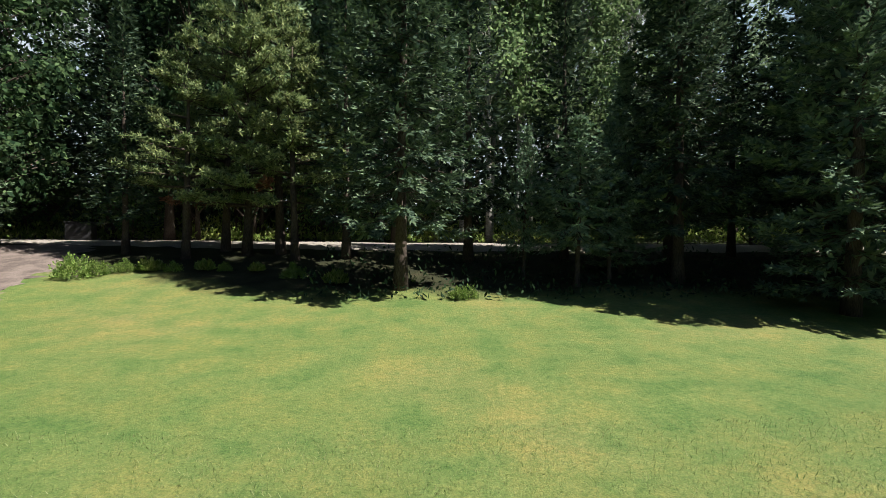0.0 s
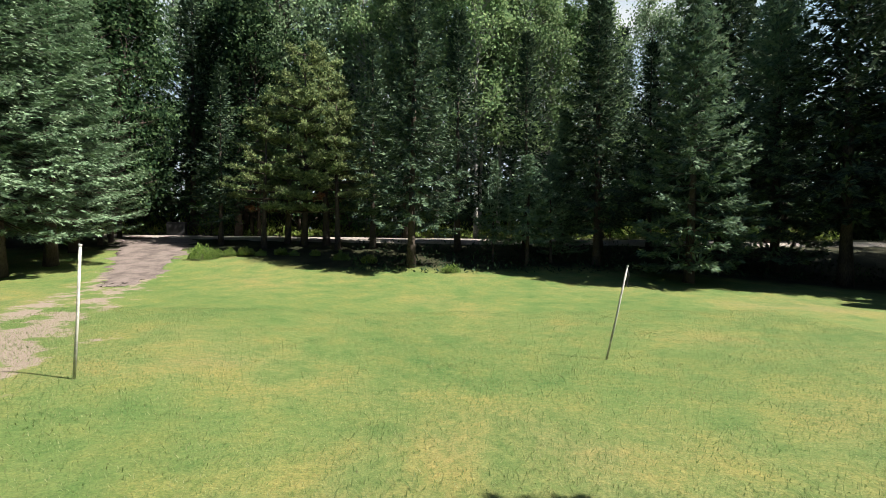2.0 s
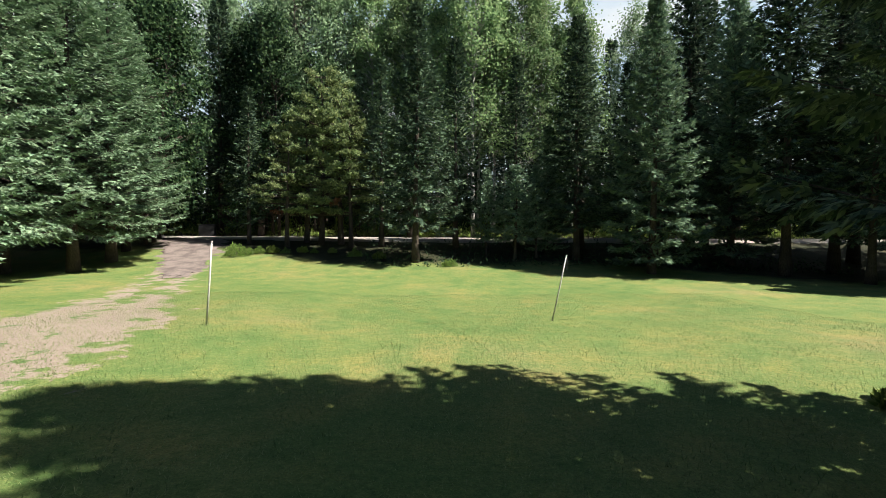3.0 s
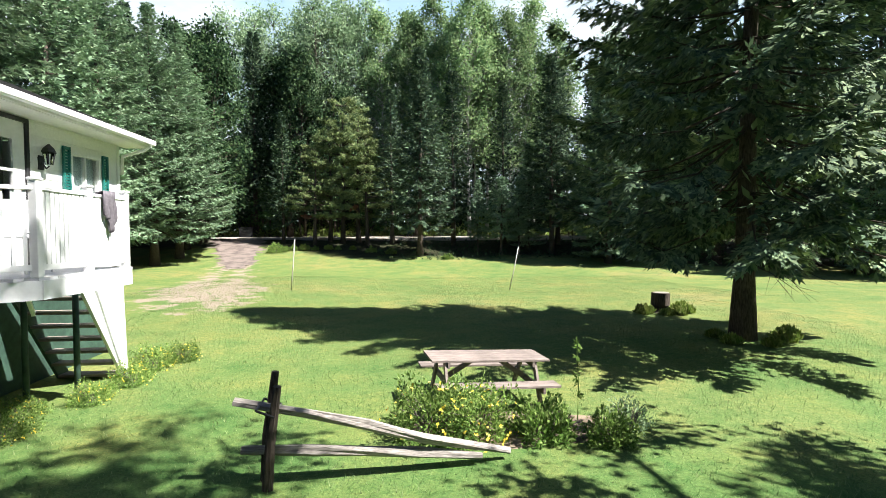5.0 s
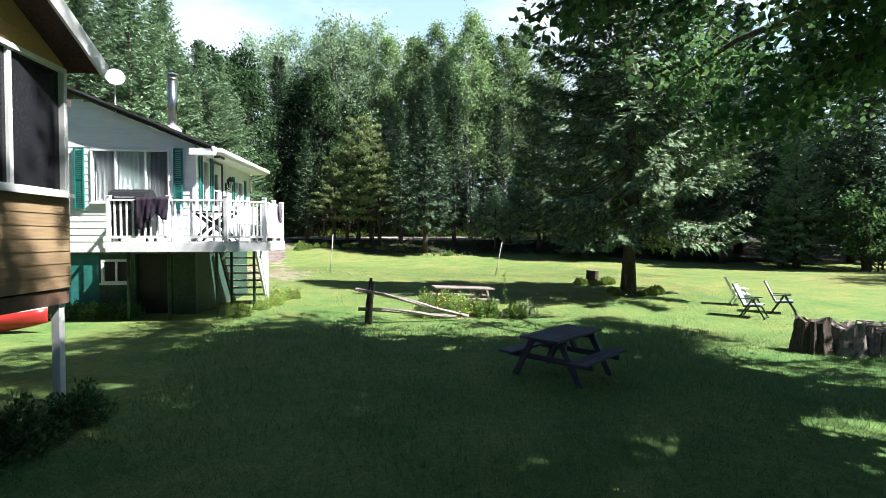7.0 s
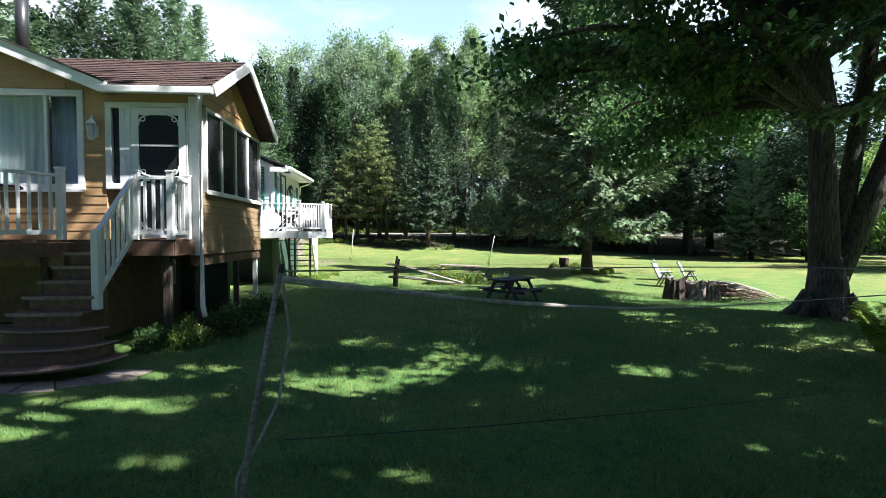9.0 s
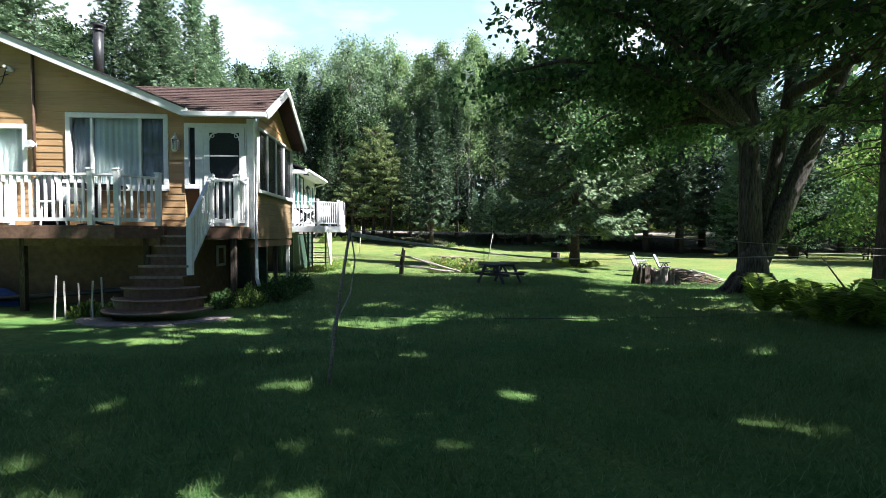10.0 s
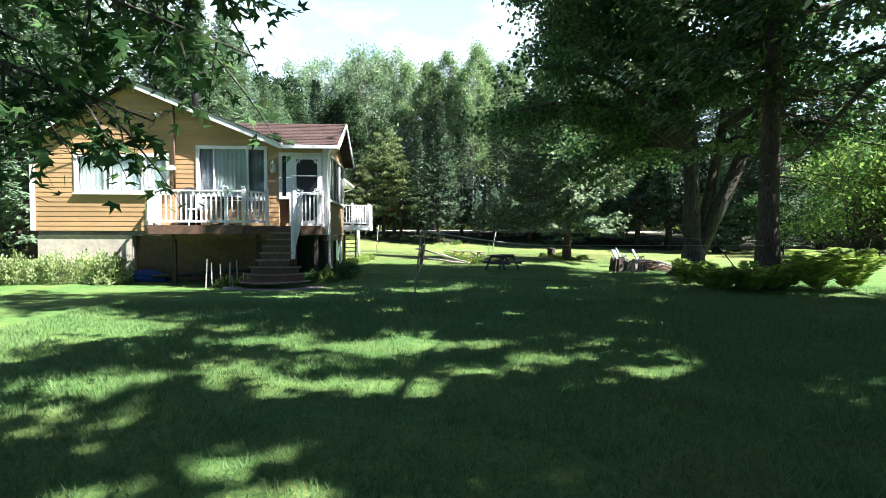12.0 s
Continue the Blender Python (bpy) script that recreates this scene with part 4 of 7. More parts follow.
def siding(parent, axis, at, out, lo, hi, z0, z1, row, holes, mat, top=None, name="siding_board"):
    """Overlapping boards, each an object under its wall. out: -1 or 1, the side towards which the boards face."""
    k = 0
    z = z0
    while z < z1 - 0.02:
        zt = min(z + row, z1)
        a, b = lo, hi
        if top is not None:
            us = [lo + (hi - lo) * i / 200 for i in range(201)]
            ok = [u for u in us if top(u) > zt + 0.02]
            if not ok:
                break
            a, b = ok[0], ok[-1]
        cuts = [(h[0], h[1]) for h in holes if h[2] < zt - 0.01 and h[3] > z + 0.01]
        spans, cur = [], a
        for c0, c1 in sorted(cuts):
            if c0 > cur:
                spans.append((cur, min(c0, b)))
            cur = max(cur, c1)
        if cur < b:
            spans.append((cur, b))
        for s0, s1 in spans:
            if s1 - s0 < 0.03:
                continue
            g = Geo()
            d0, d1 = at + out * 0.012, at + out * 0.003
            zz = zt + 0.008
            pts = [(s0, at, z), (s1, at, z), (s1, d0, z), (s0, d0, z), (s0, at, zz), (s1, at, zz), (s1, d1, zz), (s0, d1, zz)]
            if axis == "y":
                pts = [(p[1], p[0], p[2]) for p in pts]
            g.add(pts, [(0, 1, 2, 3), (7, 6, 5, 4), (3, 2, 6, 7), (0, 4, 5, 1), (0, 3, 7, 4), (1, 5, 6, 2)])
            part(name, g, mat, parent)
        z = zt
        k += 1


def window(name, axis, at, out, u0, u1, z0, z1, splits, mat_frame, label, trim=0.09, curtain=True, dark=False, sill=True):
    """A window in a wall opening: frame, mullions, panes of glass and what hangs behind them."""
    w = thing(name, label, "window", kind="structure")

    def bx(g, a0, a1, d0, d1, za, zb):
        lo_d, hi_d = sorted((at + out * d0, at + out * d1))
        if axis == "x":
            g.box((a0, lo_d, za), (a1, hi_d, zb))
        else:
            g.box((lo_d, a0, za), (hi_d, a1, zb))
        return g

    g = Geo()
    bx(g, u0, u1, -0.05, 0.035, z1 - trim, z1)
    bx(g, u0, u1, -0.05, 0.035, z0, z0 + trim)
    bx(g, u0, u0 + trim, -0.05, 0.034, z0 + trim, z1 - trim)
    bx(g, u1 - trim, u1, -0.05, 0.034, z0 + trim, z1 - trim)
    part("window_frame", g, mat_frame, w, bevel=0.004)
    if sill:
        part("window_sill", bx(Geo(), u0 - 0.02, u1 + 0.02, 0.036, 0.075, z0 - 0.03, z0 + 0.015), mat_frame, w)
    edges = [u0 + trim] + [u0 + trim + s * (u1 - u0 - 2 * trim) for s in splits] + [u1 - trim]
    for s in edges[1:-1]:
        part("mullion", bx(Geo(), s - 0.022, s + 0.022, -0.045, 0.012, z0 + trim, z1 - trim), mat_frame, w)
    for a, b in zip(edges, edges[1:]):
        p = part("pane", bx(Geo(), a + 0.01, b - 0.01, -0.024, -0.018, z0 + trim, z1 - trim), M_SCREEN if dark else M_GLASS, w)
        p.visible_shadow = False
    if curtain:
        spans = [(0.0, 1.0, M_CURTAIN, "pale vertical curtain")] if curtain is True else [(0.0, curtain[0] - 0.004, M_SHEER, "grey sheer blind"), (curtain[0], curtain[1], M_CURTAIN, "pale vertical curtain"), (curtain[1] + 0.004, 1.0, M_SHEER, "grey sheer blind")]
        for f0, f1, mat, tag in spans:
            c0, c1 = u0 + trim + f0 * (u1 - u0 - 2 * trim), u0 + trim + f1 * (u1 - u0 - 2 * trim)
            g = Geo()
            n = int((c1 - c0) / 0.035)
            for i in range(n + 1):
                u = c0 + (c1 - c0) * i / n
                d = at - out * (0.10 + 0.022 * math.sin(i * 1.9) + 0.01 * math.sin(i * 0.7))
                for z in (z0 + trim * 0.6, z1 - trim * 0.6):
                    g.v.append((u, d, z) if axis == "x" else (d, u, z))
            for i in range(n):
                g.f.append((2 * i, 2 * i + 2, 2 * i + 3, 2 * i + 1))
            part("curtain", g, mat, w, tag, smoothed=True)
    return w


def railing(owner, p, q, floor, height, mat, gap=0.115, first=True, last=True, post_h=None, thick=0.085, solid=0.034):
    """Posts, rails and balusters between two plan points, all parts of their deck."""
    p, q = Vector(p), Vector(q)
    d = q - p
    post = Geo().box((-thick / 2, -thick / 2, 0), (thick / 2, thick / 2, (post_h or height + 0.06))).mesh("post", mat, bevel=0.006)
    cap = Geo().box((-thick * 0.62, -thick * 0.62, 0), (thick * 0.62, thick * 0.62, 0.03)).mesh("post_cap", mat, bevel=0.008)
    for use, c in ((first, p), (last, q)):
        if use:
            o = part("post", post, mat, owner)
            o.location = (c.x, c.y, floor)
            k = part("post_cap", cap, mat, o)
            k.location = (0, 0, post_h or height + 0.06)
    a, b = Vector((p.x, p.y, floor)), Vector((q.x, q.y, floor))
    part("top_rail", Geo().beam(a + Vector((0, 0, height - 0.02)), b + Vector((0, 0, height - 0.02)), 0.075, 0.04), mat, owner, bevel=0.004)
    part("bottom_rail", Geo().beam(a + Vector((0, 0, 0.10)), b + Vector((0, 0, 0.10)), 0.045, 0.06), mat, owner)
    n = max(1, int(d.length / gap))
    bal = Geo().box((-solid / 2, -solid / 2, 0), (solid / 2, solid / 2, height - 0.17)).mesh("baluster", mat)
    ang = math.atan2(d.y, d.x)
    for i in range(1, n):
        c = p + d * i / n
        o = part("baluster", bal, mat, owner)
        o.location, o.rotation_euler = (c.x, c.y, floor + 0.13), (0, 0, ang)


def slab(corners, thick):
    """A roof plane: top corners in order, with thickness downwards."""
    g = Geo()
    n = len(corners)
    g.add(list(corners) + [(x, y, z - thick) for x, y, z in corners],
          [tuple(range(n)), tuple(reversed(range(n, 2 * n)))] + [(i, n + i, n + (i + 1) % n, (i + 1) % n) for i in range(n)])
    return g


def shingles(parent, a, b, c, d, rows, cols, mat, seed=0, keep=None):
    """Courses of shingle tabs on the plane a-b (eave) to d-c (ridge), every tab an own piece of one roof mesh."""
    a, b, c, d = map(Vector, (a, b, c, d))
    nrm = (b - a).cross(d - a).normalized()
    rnd = random.Random(seed)
    g = Geo()
    for r in range(rows):
        v0, v1 = r / rows, (r + 1.12) / rows
        for k in range(cols):
            off = (r % 2) * 0.5
            u0, u1 = (k + off) / (cols + 0.5) + 0.001, (k + off + 0.96) / (cols + 0.5)
            v1c = min(v1, 1.0)
            lift = 0.012 + rnd.uniform(0, 0.006)
            q = [(a.lerp(b, u).lerp(d.lerp(c, u), v)) for u, v in ((u0, v0), (u1, v0), (u1, v1c), (u0, v1c))]
            if keep and not keep(sum((p.x for p in q)) / 4, sum((p.y for p in q)) / 4):
                continue
            vs = [q[0] + nrm * lift, q[1] + nrm * lift, q[2] + nrm * 0.004, q[3] + nrm * 0.004, q[0], q[1]]
            g.add(vs, [(0, 1, 2, 3), (4, 5, 1, 0)])
    o = part("shingles", g, mat, parent)
    return tagged(o, kind="stuff")


# ---- brown cottage ----
BY = -22.75
b_house = thing("cottage", "brown wood-sided cottage on a raised foundation with white trim", "house", (0, 0, 0))


def b_top(x):
    if x > -7.05:
        return 3.66
    return (5.40 - 0.405 * (x + 11.2) if x > -11.2 else 5.40 + 0.635 * (x + 11.2)) - 0.11


B_W1, B_W2, B_DOOR = (-12.62, -10.09, 2.35, 3.45), (-9.38, -7.44, 2.20, 3.69), (-7.13, -5.86, 1.46, 3.52)
b_holes = [B_W1, B_W2, B_DOOR]
b_front = wall_with_holes("wall", "x", BY, 0.15, -13.72, -5.80, 1.33, b_top, b_holes, M_BROWN, b_house)
# the ridge falls inside one span, so a wedge closes the gable
g = Geo()
for y in (BY, BY + 0.15):
    g.v.extend([(-12.62, y, b_top(-12.62)), (-10.09, y, b_top(-10.09)), (-11.2, y, b_top(-11.2))])
g.f = [(0, 1, 2), (5, 4, 3), (0, 3, 4, 1), (1, 4, 5, 2), (2, 5, 3, 0)]
part("gable", g, M_BROWN, b_house)
siding(b_front, "x", BY, -1, -13.66, -5.92, 1.33, 5.3, 0.132, b_holes, M_BROWN, b_top)
for nm, lo, hi, y0, y1 in (("wall", -13.72, -13.57, BY + 0.15, -18.0), ("wall", -7.35, -7.20, BY + 0.15, -18.0)):
    part(nm, Geo().box((lo, y0, 1.33), (hi, y1, 3.62)), M_BROWN, b_house)
part("wall", Geo().box((-13.57, -18.15, 1.33), (-7.35, -18.0, 3.62)), M_BROWN, b_house)
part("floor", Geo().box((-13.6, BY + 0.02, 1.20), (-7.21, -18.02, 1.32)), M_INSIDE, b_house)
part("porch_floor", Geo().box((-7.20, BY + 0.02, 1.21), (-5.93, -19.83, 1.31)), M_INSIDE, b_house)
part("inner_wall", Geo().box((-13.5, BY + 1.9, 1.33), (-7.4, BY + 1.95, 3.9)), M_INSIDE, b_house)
part("foundation", Geo().box((-13.66, BY + 0.05, -0.5), (-11.15, -18.1, 1.195)), M_CONCRETE, b_house, "beige rendered foundation wall")
part("foundation", Geo().box((-11.146, BY + 0.25, -0.5), (-7.3, -19.3, 1.195)), M_PLY_SHADED, b_house, "tan panelled foundation wall, darkened for the deck's shade")
part("corner_trim", Geo().box((-13.78, BY - 0.03, 1.33), (-13.66, BY + 0.10, 3.66)), M_WHITE, b_house, "white corner board")
part("corner_trim", Geo().box((-5.92, BY - 0.03, 1.22), (-5.78, BY + 0.10, 3.62)), M_WHITE, b_house, "white corner board")
part("beam", Geo().box((-5.98, BY + 0.10, 1.05), (-5.82, -19.7, 1.20)), M_DECK, b_house)
for y, wood in ((BY + 0.2, M_BARK), (-20.9, M_BARK), (-19.76, M_WHITE)):
    part("foundation_post", Geo().box((-5.94, y - 0.04, -0.4), (-5.86, y + 0.04, 1.05)), wood, b_house)
# dark wall added so that no lit lawn shows under the porch
part("foundation", Geo().box((-7.29, -20.1, -0.5), (-6.35, -19.98, 1.20)), M_DKGREEN, b_house, "dark wall added to close the shade under the porch")
window("window_9", "y", -7.30, 1, -20.85, -20.35, 0.55, 1.05, (), M_WHITE, "small white-framed basement window under the porch", trim=0.06, curtain=False, dark=True, sill=False)
# roof of the main house
part("roof", slab([(-7.02, -23.0, 3.74), (-7.02, -17.8, 3.74), (-11.2, -17.8, 5.43), (-11.2, -23.0, 5.43)], 0.1), M_SHINGLE, b_house)
part("roof", slab([(-11.2, -23.0, 5.43), (-11.2, -17.8, 5.43), (-13.92, -17.8, 3.70), (-13.92, -23.0, 3.70)], 0.1), M_SHINGLE, b_house)
for p, q in (((-6.98, -23.02, 3.66), (-11.2, -23.02, 5.37)), ((-11.2, -23.02, 5.37), (-13.98, -23.02, 3.60))):
    part("rake_board", Geo().beam(p, q, 0.035, 0.17), M_WHITE, b_house, "white rake board")
    part("drip_edge", Geo().beam(Vector(p) + Vector((0, -0.012, 0.09)), Vector(q) + Vector((0, -0.012, 0.09)), 0.05, 0.03), M_DARKROOF, b_house)
shingles(b_house, (-7.02, -23.0, 3.745), (-7.02, -17.8, 3.745), (-11.2, -17.8, 5.435), (-11.2, -23.0, 5.435), 30, 22, M_SHINGLE, 1)
# screened porch: roof with its ridge across the house
PR, PN, PF = (-21.4, 4.62), (-23.0, 3.70), (-19.66, 3.62)
part("porch_roof", slab([(-7.02, PN[0], PN[1]), (-5.45, PN[0], PN[1]), (-5.45, PR[0], PR[1]), (-9.15, PR[0], PR[1])], 0.09), M_SHINGLE, b_house)
part("porch_roof", slab([(-9.15, PR[0], PR[1]), (-5.45, PR[0], PR[1]), (-5.45, PF[0], PF[1]), (-7.02, PF[0], PF[1])], 0.09), M_SHINGLE, b_house)
shingles(b_house, (-9.15, PN[0], PN[1] + 0.005), (-5.45, PN[0], PN[1] + 0.005), (-5.45, PR[0], PR[1] + 0.005), (-9.15, PR[0], PR[1] + 0.005), 14, 16, M_SHINGLE, 2,
         keep=lambda x, y: x > -7.05 - (y - PN[0]) * 1.32)
part("rake_board", Geo().beam((-5.44, PN[0] - 0.02, PN[1] - 0.06), (-5.44, PR[0], PR[1] - 0.06), 0.03, 0.16), M_WHITE, b_house)
part("rake_board", Geo().beam((-5.44, PR[0], PR[1] - 0.06), (-5.44, PF[0] + 0.02, PF[1] - 0.06), 0.03, 0.16), M_WHITE, b_house)
g = Geo()
for x in (-5.80, -5.92):
    g.v.extend([(x, BY + 0.1, 3.56), (x, -19.75, 3.56), (x, -19.75, 3.70), (x, PR[0], 4.5), (x, BY + 0.1, 3.70)])
g.f = [(0, 1, 2, 3, 4), (9, 8, 7, 6, 5)] + [(i, 5 + i, 5 + (i + 1) % 5, (i + 1) % 5) for i in range(5)]
part("porch_gable", g, M_BROWN, b_house, "weathered brown gable of the porch")
for k, (yy0, yy1) in enumerate(((-22.5, -20.15), (-22.1, -20.6), (-21.8, -21.0))):
    part("siding_board", Geo().box((-5.796, yy0, 3.72 + k * 0.22), (-5.785, yy1, 3.735 + k * 0.22)), M_BROWN, b_house)
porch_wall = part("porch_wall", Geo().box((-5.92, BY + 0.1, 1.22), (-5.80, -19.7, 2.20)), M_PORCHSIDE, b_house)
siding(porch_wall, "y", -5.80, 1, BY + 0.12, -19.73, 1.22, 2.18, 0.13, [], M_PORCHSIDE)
part("porch_wall", Geo().box((-7.2, -19.82, 1.22), (-5.92, -19.7, 3.6)), M_BROWN, b_house)
window("window_1", "x", BY, -1, *B_W1, (0.30, 0.36, 0.72, 0.76), M_WHITE, "wide white-framed window with pale curtains")
window("window_2", "x", BY, -1, *B_W2, (0.22, 0.74), M_WHITE, "large white-framed picture window with vertical blinds", curtain=(0.22, 0.74))
window("window_3", "y", -5.80, 1, BY + 0.24, -19.75, 2.20, 3.54, (0.25, 0.5, 0.75), M_WHITE, "row of dark screened porch windows", trim=0.05, curtain=False, dark=True)
window("window_4", "x", BY, -1, -7.13, -6.84, 2.22, 3.52, (), M_WHITE, "narrow dark sidelight beside the door", trim=0.085, curtain=False, dark=True, sill=False)

door = thing("door_1", "white screen door with ornamental corner brackets", "door", kind="structure")
g = Geo()
g.box((-6.84, BY - 0.035, 1.46), (-6.76, BY + 0.08, 3.52)).box((-5.95, BY - 0.035, 1.46), (-5.93, BY + 0.08, 3.52)).box((-6.76, BY - 0.035, 3.45), (-5.95, BY + 0.08, 3.52))
part("door_frame", g, M_WHITE, door)
g = Geo()
for a, b in (((-6.75, 1.48), (-6.64, 3.44)), ((-6.06, 1.48), (-5.96, 3.44)), ((-6.64, 3.33), (-6.06, 3.44)), ((-6.64, 1.48), (-6.06, 1.62)), ((-6.64, 2.36), (-6.06, 2.42))):
    g.box((a[0], BY - 0.05, a[1]), (b[0], BY - 0.02, b[1]))
part("door_leaf", g, M_WHITE, door, bevel=0.004)
part("screen", Geo().box((-6.64, BY - 0.036, 1.62), (-6.06, BY - 0.032, 3.33)), M_SCREEN, door)
part("glazing_bar", Geo().box((-6.62, BY - 0.048, 2.86), (-6.08, BY - 0.037, 2.89)), M_GREYWOOD, door)
for sx, cx in ((1, -6.64), (-1, -6.06)):
    for sz, cz in ((-1, 3.33), (1, 2.42), (-1, 2.36), (1, 1.62)):
        g = Geo()
        g.tube([(cx + sx * (0.15 - 0.15 * math.cos(a)) , BY - 0.044, cz + sz * (0.15 - 0.15 * math.sin(a))) for a in [i * math.pi / 12 for i in range(7)]], [0.014] * 7, 6)
        g.tube([(cx + sx * (0.06 + 0.035 * math.cos(a)), BY - 0.044, cz + sz * (0.06 + 0.035 * math.sin(a))) for a in [i * math.pi / 4 for i in range(9)]], [0.01] * 9, 5, cap=False)
        part("bracket", g, M_WHITE, door)
part("handle", Geo().box((-6.09, BY - 0.08, 2.28), (-6.07, BY - 0.05, 2.40)), M_BLACK, door, "dark metal handle")

# gutter, downspout, wall lamp, pipe, flue
gut = thing("gutter", "white gutter and downspout at the porch corner", "gutter", (0, 0, 0))
part("channel", Geo().box((-7.05, PN[0] - 0.11, PN[1] - 0.12), (-5.45, PN[0] - 0.02, PN[1] - 0.02)), M_WHITE, gut, bevel=0.01)
part("downspout", Geo().tube([(-5.62, PN[0] - 0.06, 3.58), (-5.70, PN[0] + 0.05, 3.40), (-5.73, BY - 0.07, 3.25), (-5.73, BY - 0.07, 0.45), (-5.66, BY - 0.16, 0.30)], [0.04] * 5, 8), M_WHITE, gut, smoothed=True)
lamp = thing("wall_lamp", "white lantern wall lamp beside the window", "wall lamp", (-7.27, BY - 0.10, 2.94))
part("backplate", Geo().box((-0.05, 0.05, 0.05), (0.05, 0.10, 0.22)), M_WHITE, lamp, bevel=0.006)
part("arm", Geo().tube([(0, 0.05, 0.30), (0, 0.0, 0.36), (0, -0.02, 0.31)], [0.012] * 3, 6), M_WHITE, lamp)
part("roof", Geo().tube([(0, -0.02, 0.235), (0, -0.02, 0.31)], [0.075, 0.012], 6), M_WHITE, lamp)
part("base", Geo().tube([(0, -0.02, 0.0), (0, -0.02, 0.03)], [0.035, 0.055], 6), M_WHITE, lamp)
part("lantern_glass", Geo().tube([(0, -0.02, 0.03), (0, -0.02, 0.235)], [0.048, 0.060], 6), M_GLASS, lamp)
for k in range(6):
    a = k * math.pi / 3
    part("bar", Geo().tube([(0.052 * math.cos(a), -0.02 + 0.052 * math.sin(a), 0.03), (0.064 * math.cos(a), -0.02 + 0.064 * math.sin(a), 0.235)], [0.006, 0.006], 4), M_WHITE, lamp)
mast = thing("conduit", "brown conduit pipe on the cottage wall with a meter box", "conduit", (0, 0, 0))
part("pipe", Geo().tube([(-9.94, BY - 0.06, 2.45), (-9.94, BY - 0.06, 4.78)], [0.03, 0.03], 8), M_DECK, mast, smoothed=True)
part("meter", Geo().tube([(-9.99, BY - 0.03, 3.05), (-9.99, BY - 0.16, 3.05)], [0.085, 0.075], 10), M_GREYWOOD, mast, "grey round meter")
part("insulator", Geo().tube([(-10.35, BY - 0.02, 4.50), (-10.35, BY - 0.20, 4.50)], [0.035, 0.03], 8), M_WHITE, mast)


def flue(label, x, y, z0, z1, r, mat, cone):
    f = thing("chimney_pipe", label, "chimney", (x, y, z0))
    h = z1 - z0
    part("flashing", Geo().tube([(0, 0, -0.25), (0, 0, 0.05), (0, 0, 0.16)], [r * 2.2, r * 1.9, r * 1.15], 16), cone, f, smoothed=False)
    part("pipe", Geo().tube([(0, 0, 0.1), (0, 0, h - 0.12)], [r, r], 18), mat, f, smoothed=True)
    part("storm_collar", Geo().tube([(0, 0, h - 0.2), (0, 0, h - 0.15)], [r * 1.25, r * 1.02], 18), mat, f)
    part("cap", Geo().tube([(0, 0, h - 0.08), (0, 0, h - 0.03), (0, 0, h)], [r * 1.5, r * 1.5, r * 0.4], 18), mat, f)
    return f


flue("tall dark metal stove flue on the cottage roof", -10.95, -19.2, 5.25, 6.9, 0.12, M_BLACK, M_BLACK)

# ---- deck and steps of the cottage ----
DZ = 1.46
b_deck = thing("front_deck", "brown timber deck with white railing on posts", "deck", (0, 0, 0))
outline = [(-10.4, BY - 0.03), (-10.4, -23.4), (-9.92, -24.2), (-7.64, -24.2), (-7.18, -23.55), (-7.18, -23.42), (-5.86, -23.42), (-5.86, BY - 0.03)]


def clip_span(poly, y):
    xs = []
    for (x0, y0), (x1, y1) in zip(poly, poly[1:] + poly[:1]):
        if (y0 - y) * (y1 - y) < 0:
            xs.append(x0 + (x1 - x0) * (y - y0) / (y1 - y0))
    return (min(xs), max(xs)) if len(xs) > 1 else None


def deck_boards(owner, poly, z, mat, width=0.14, along="x"):
    pts = poly if along == "x" else [(b, a) for a, b in poly]
    lo, hi = min(p[1] for p in pts), max(p[1] for p in pts)
    y = lo + width / 2
    while y < hi:
        s = clip_span(pts, y)
        if s and s[1] - s[0] > 0.05:
            a, b = (s[0], y - width / 2 + 0.003, z - 0.035), (s[1], y + width / 2 - 0.003, z)
            if along != "x":
                a, b = (a[1], a[0], a[2]), (b[1], b[0], b[2])
            part("deck_board", Geo().box(a, b), mat, owner)
        y += width


deck_boards(b_deck, outline, DZ, M_DECK)
for a, b in zip(outline[:-1], outline[1:]):
    part("fascia", Geo().beam((a[0], a[1], DZ - 0.13), (b[0], b[1], DZ - 0.13), 0.035, 0.185), M_DECK, b_deck)
part("joist", Geo().box((-9.9, -23.6, DZ - 0.36), (-7.2, -23.52, DZ - 0.225)), M_DECK, b_deck)
for x, y in ((-9.6, -23.56), (-7.45, -23.56), (-6.0, -23.3)):
    part("support_post", Geo().box((x - 0.045, y - 0.045, -0.4), (x + 0.045, y + 0.045, DZ - 0.2)), M_BARK, b_deck)
rail = 0.88
railing(b_deck, (-10.35, BY - 0.12), (-10.35, -23.4), DZ, rail, M_WHITE, 0.1)
railing(b_deck, (-10.35, -23.4), (-9.88, -24.14), DZ, rail, M_WHITE, 0.075, first=False)
railing(b_deck, (-9.88, -24.14), (-8.05, -24.14), DZ, rail, M_WHITE, 0.118, first=False)
railing(b_deck, (-8.05, -24.14), (-7.62, -24.14), DZ, rail, M_WHITE, 0.115, first=False)
railing(b_deck, (-7.62, -24.14), (-7.22, -23.6), DZ, rail, M_WHITE, 0.11, first=False)
railing(b_deck, (-6.38, -23.36), (-5.92, -23.36), DZ, rail, M_WHITE, 0.105)
railing(b_deck, (-5.92, -23.36), (-5.92, BY - 0.10), DZ, rail, M_WHITE, 0.105, first=False)

steps = thing("staircase", "brown timber staircase with rounded lower steps and white handrail", "stairs", (0, 0, 0))
RISE = 0.169
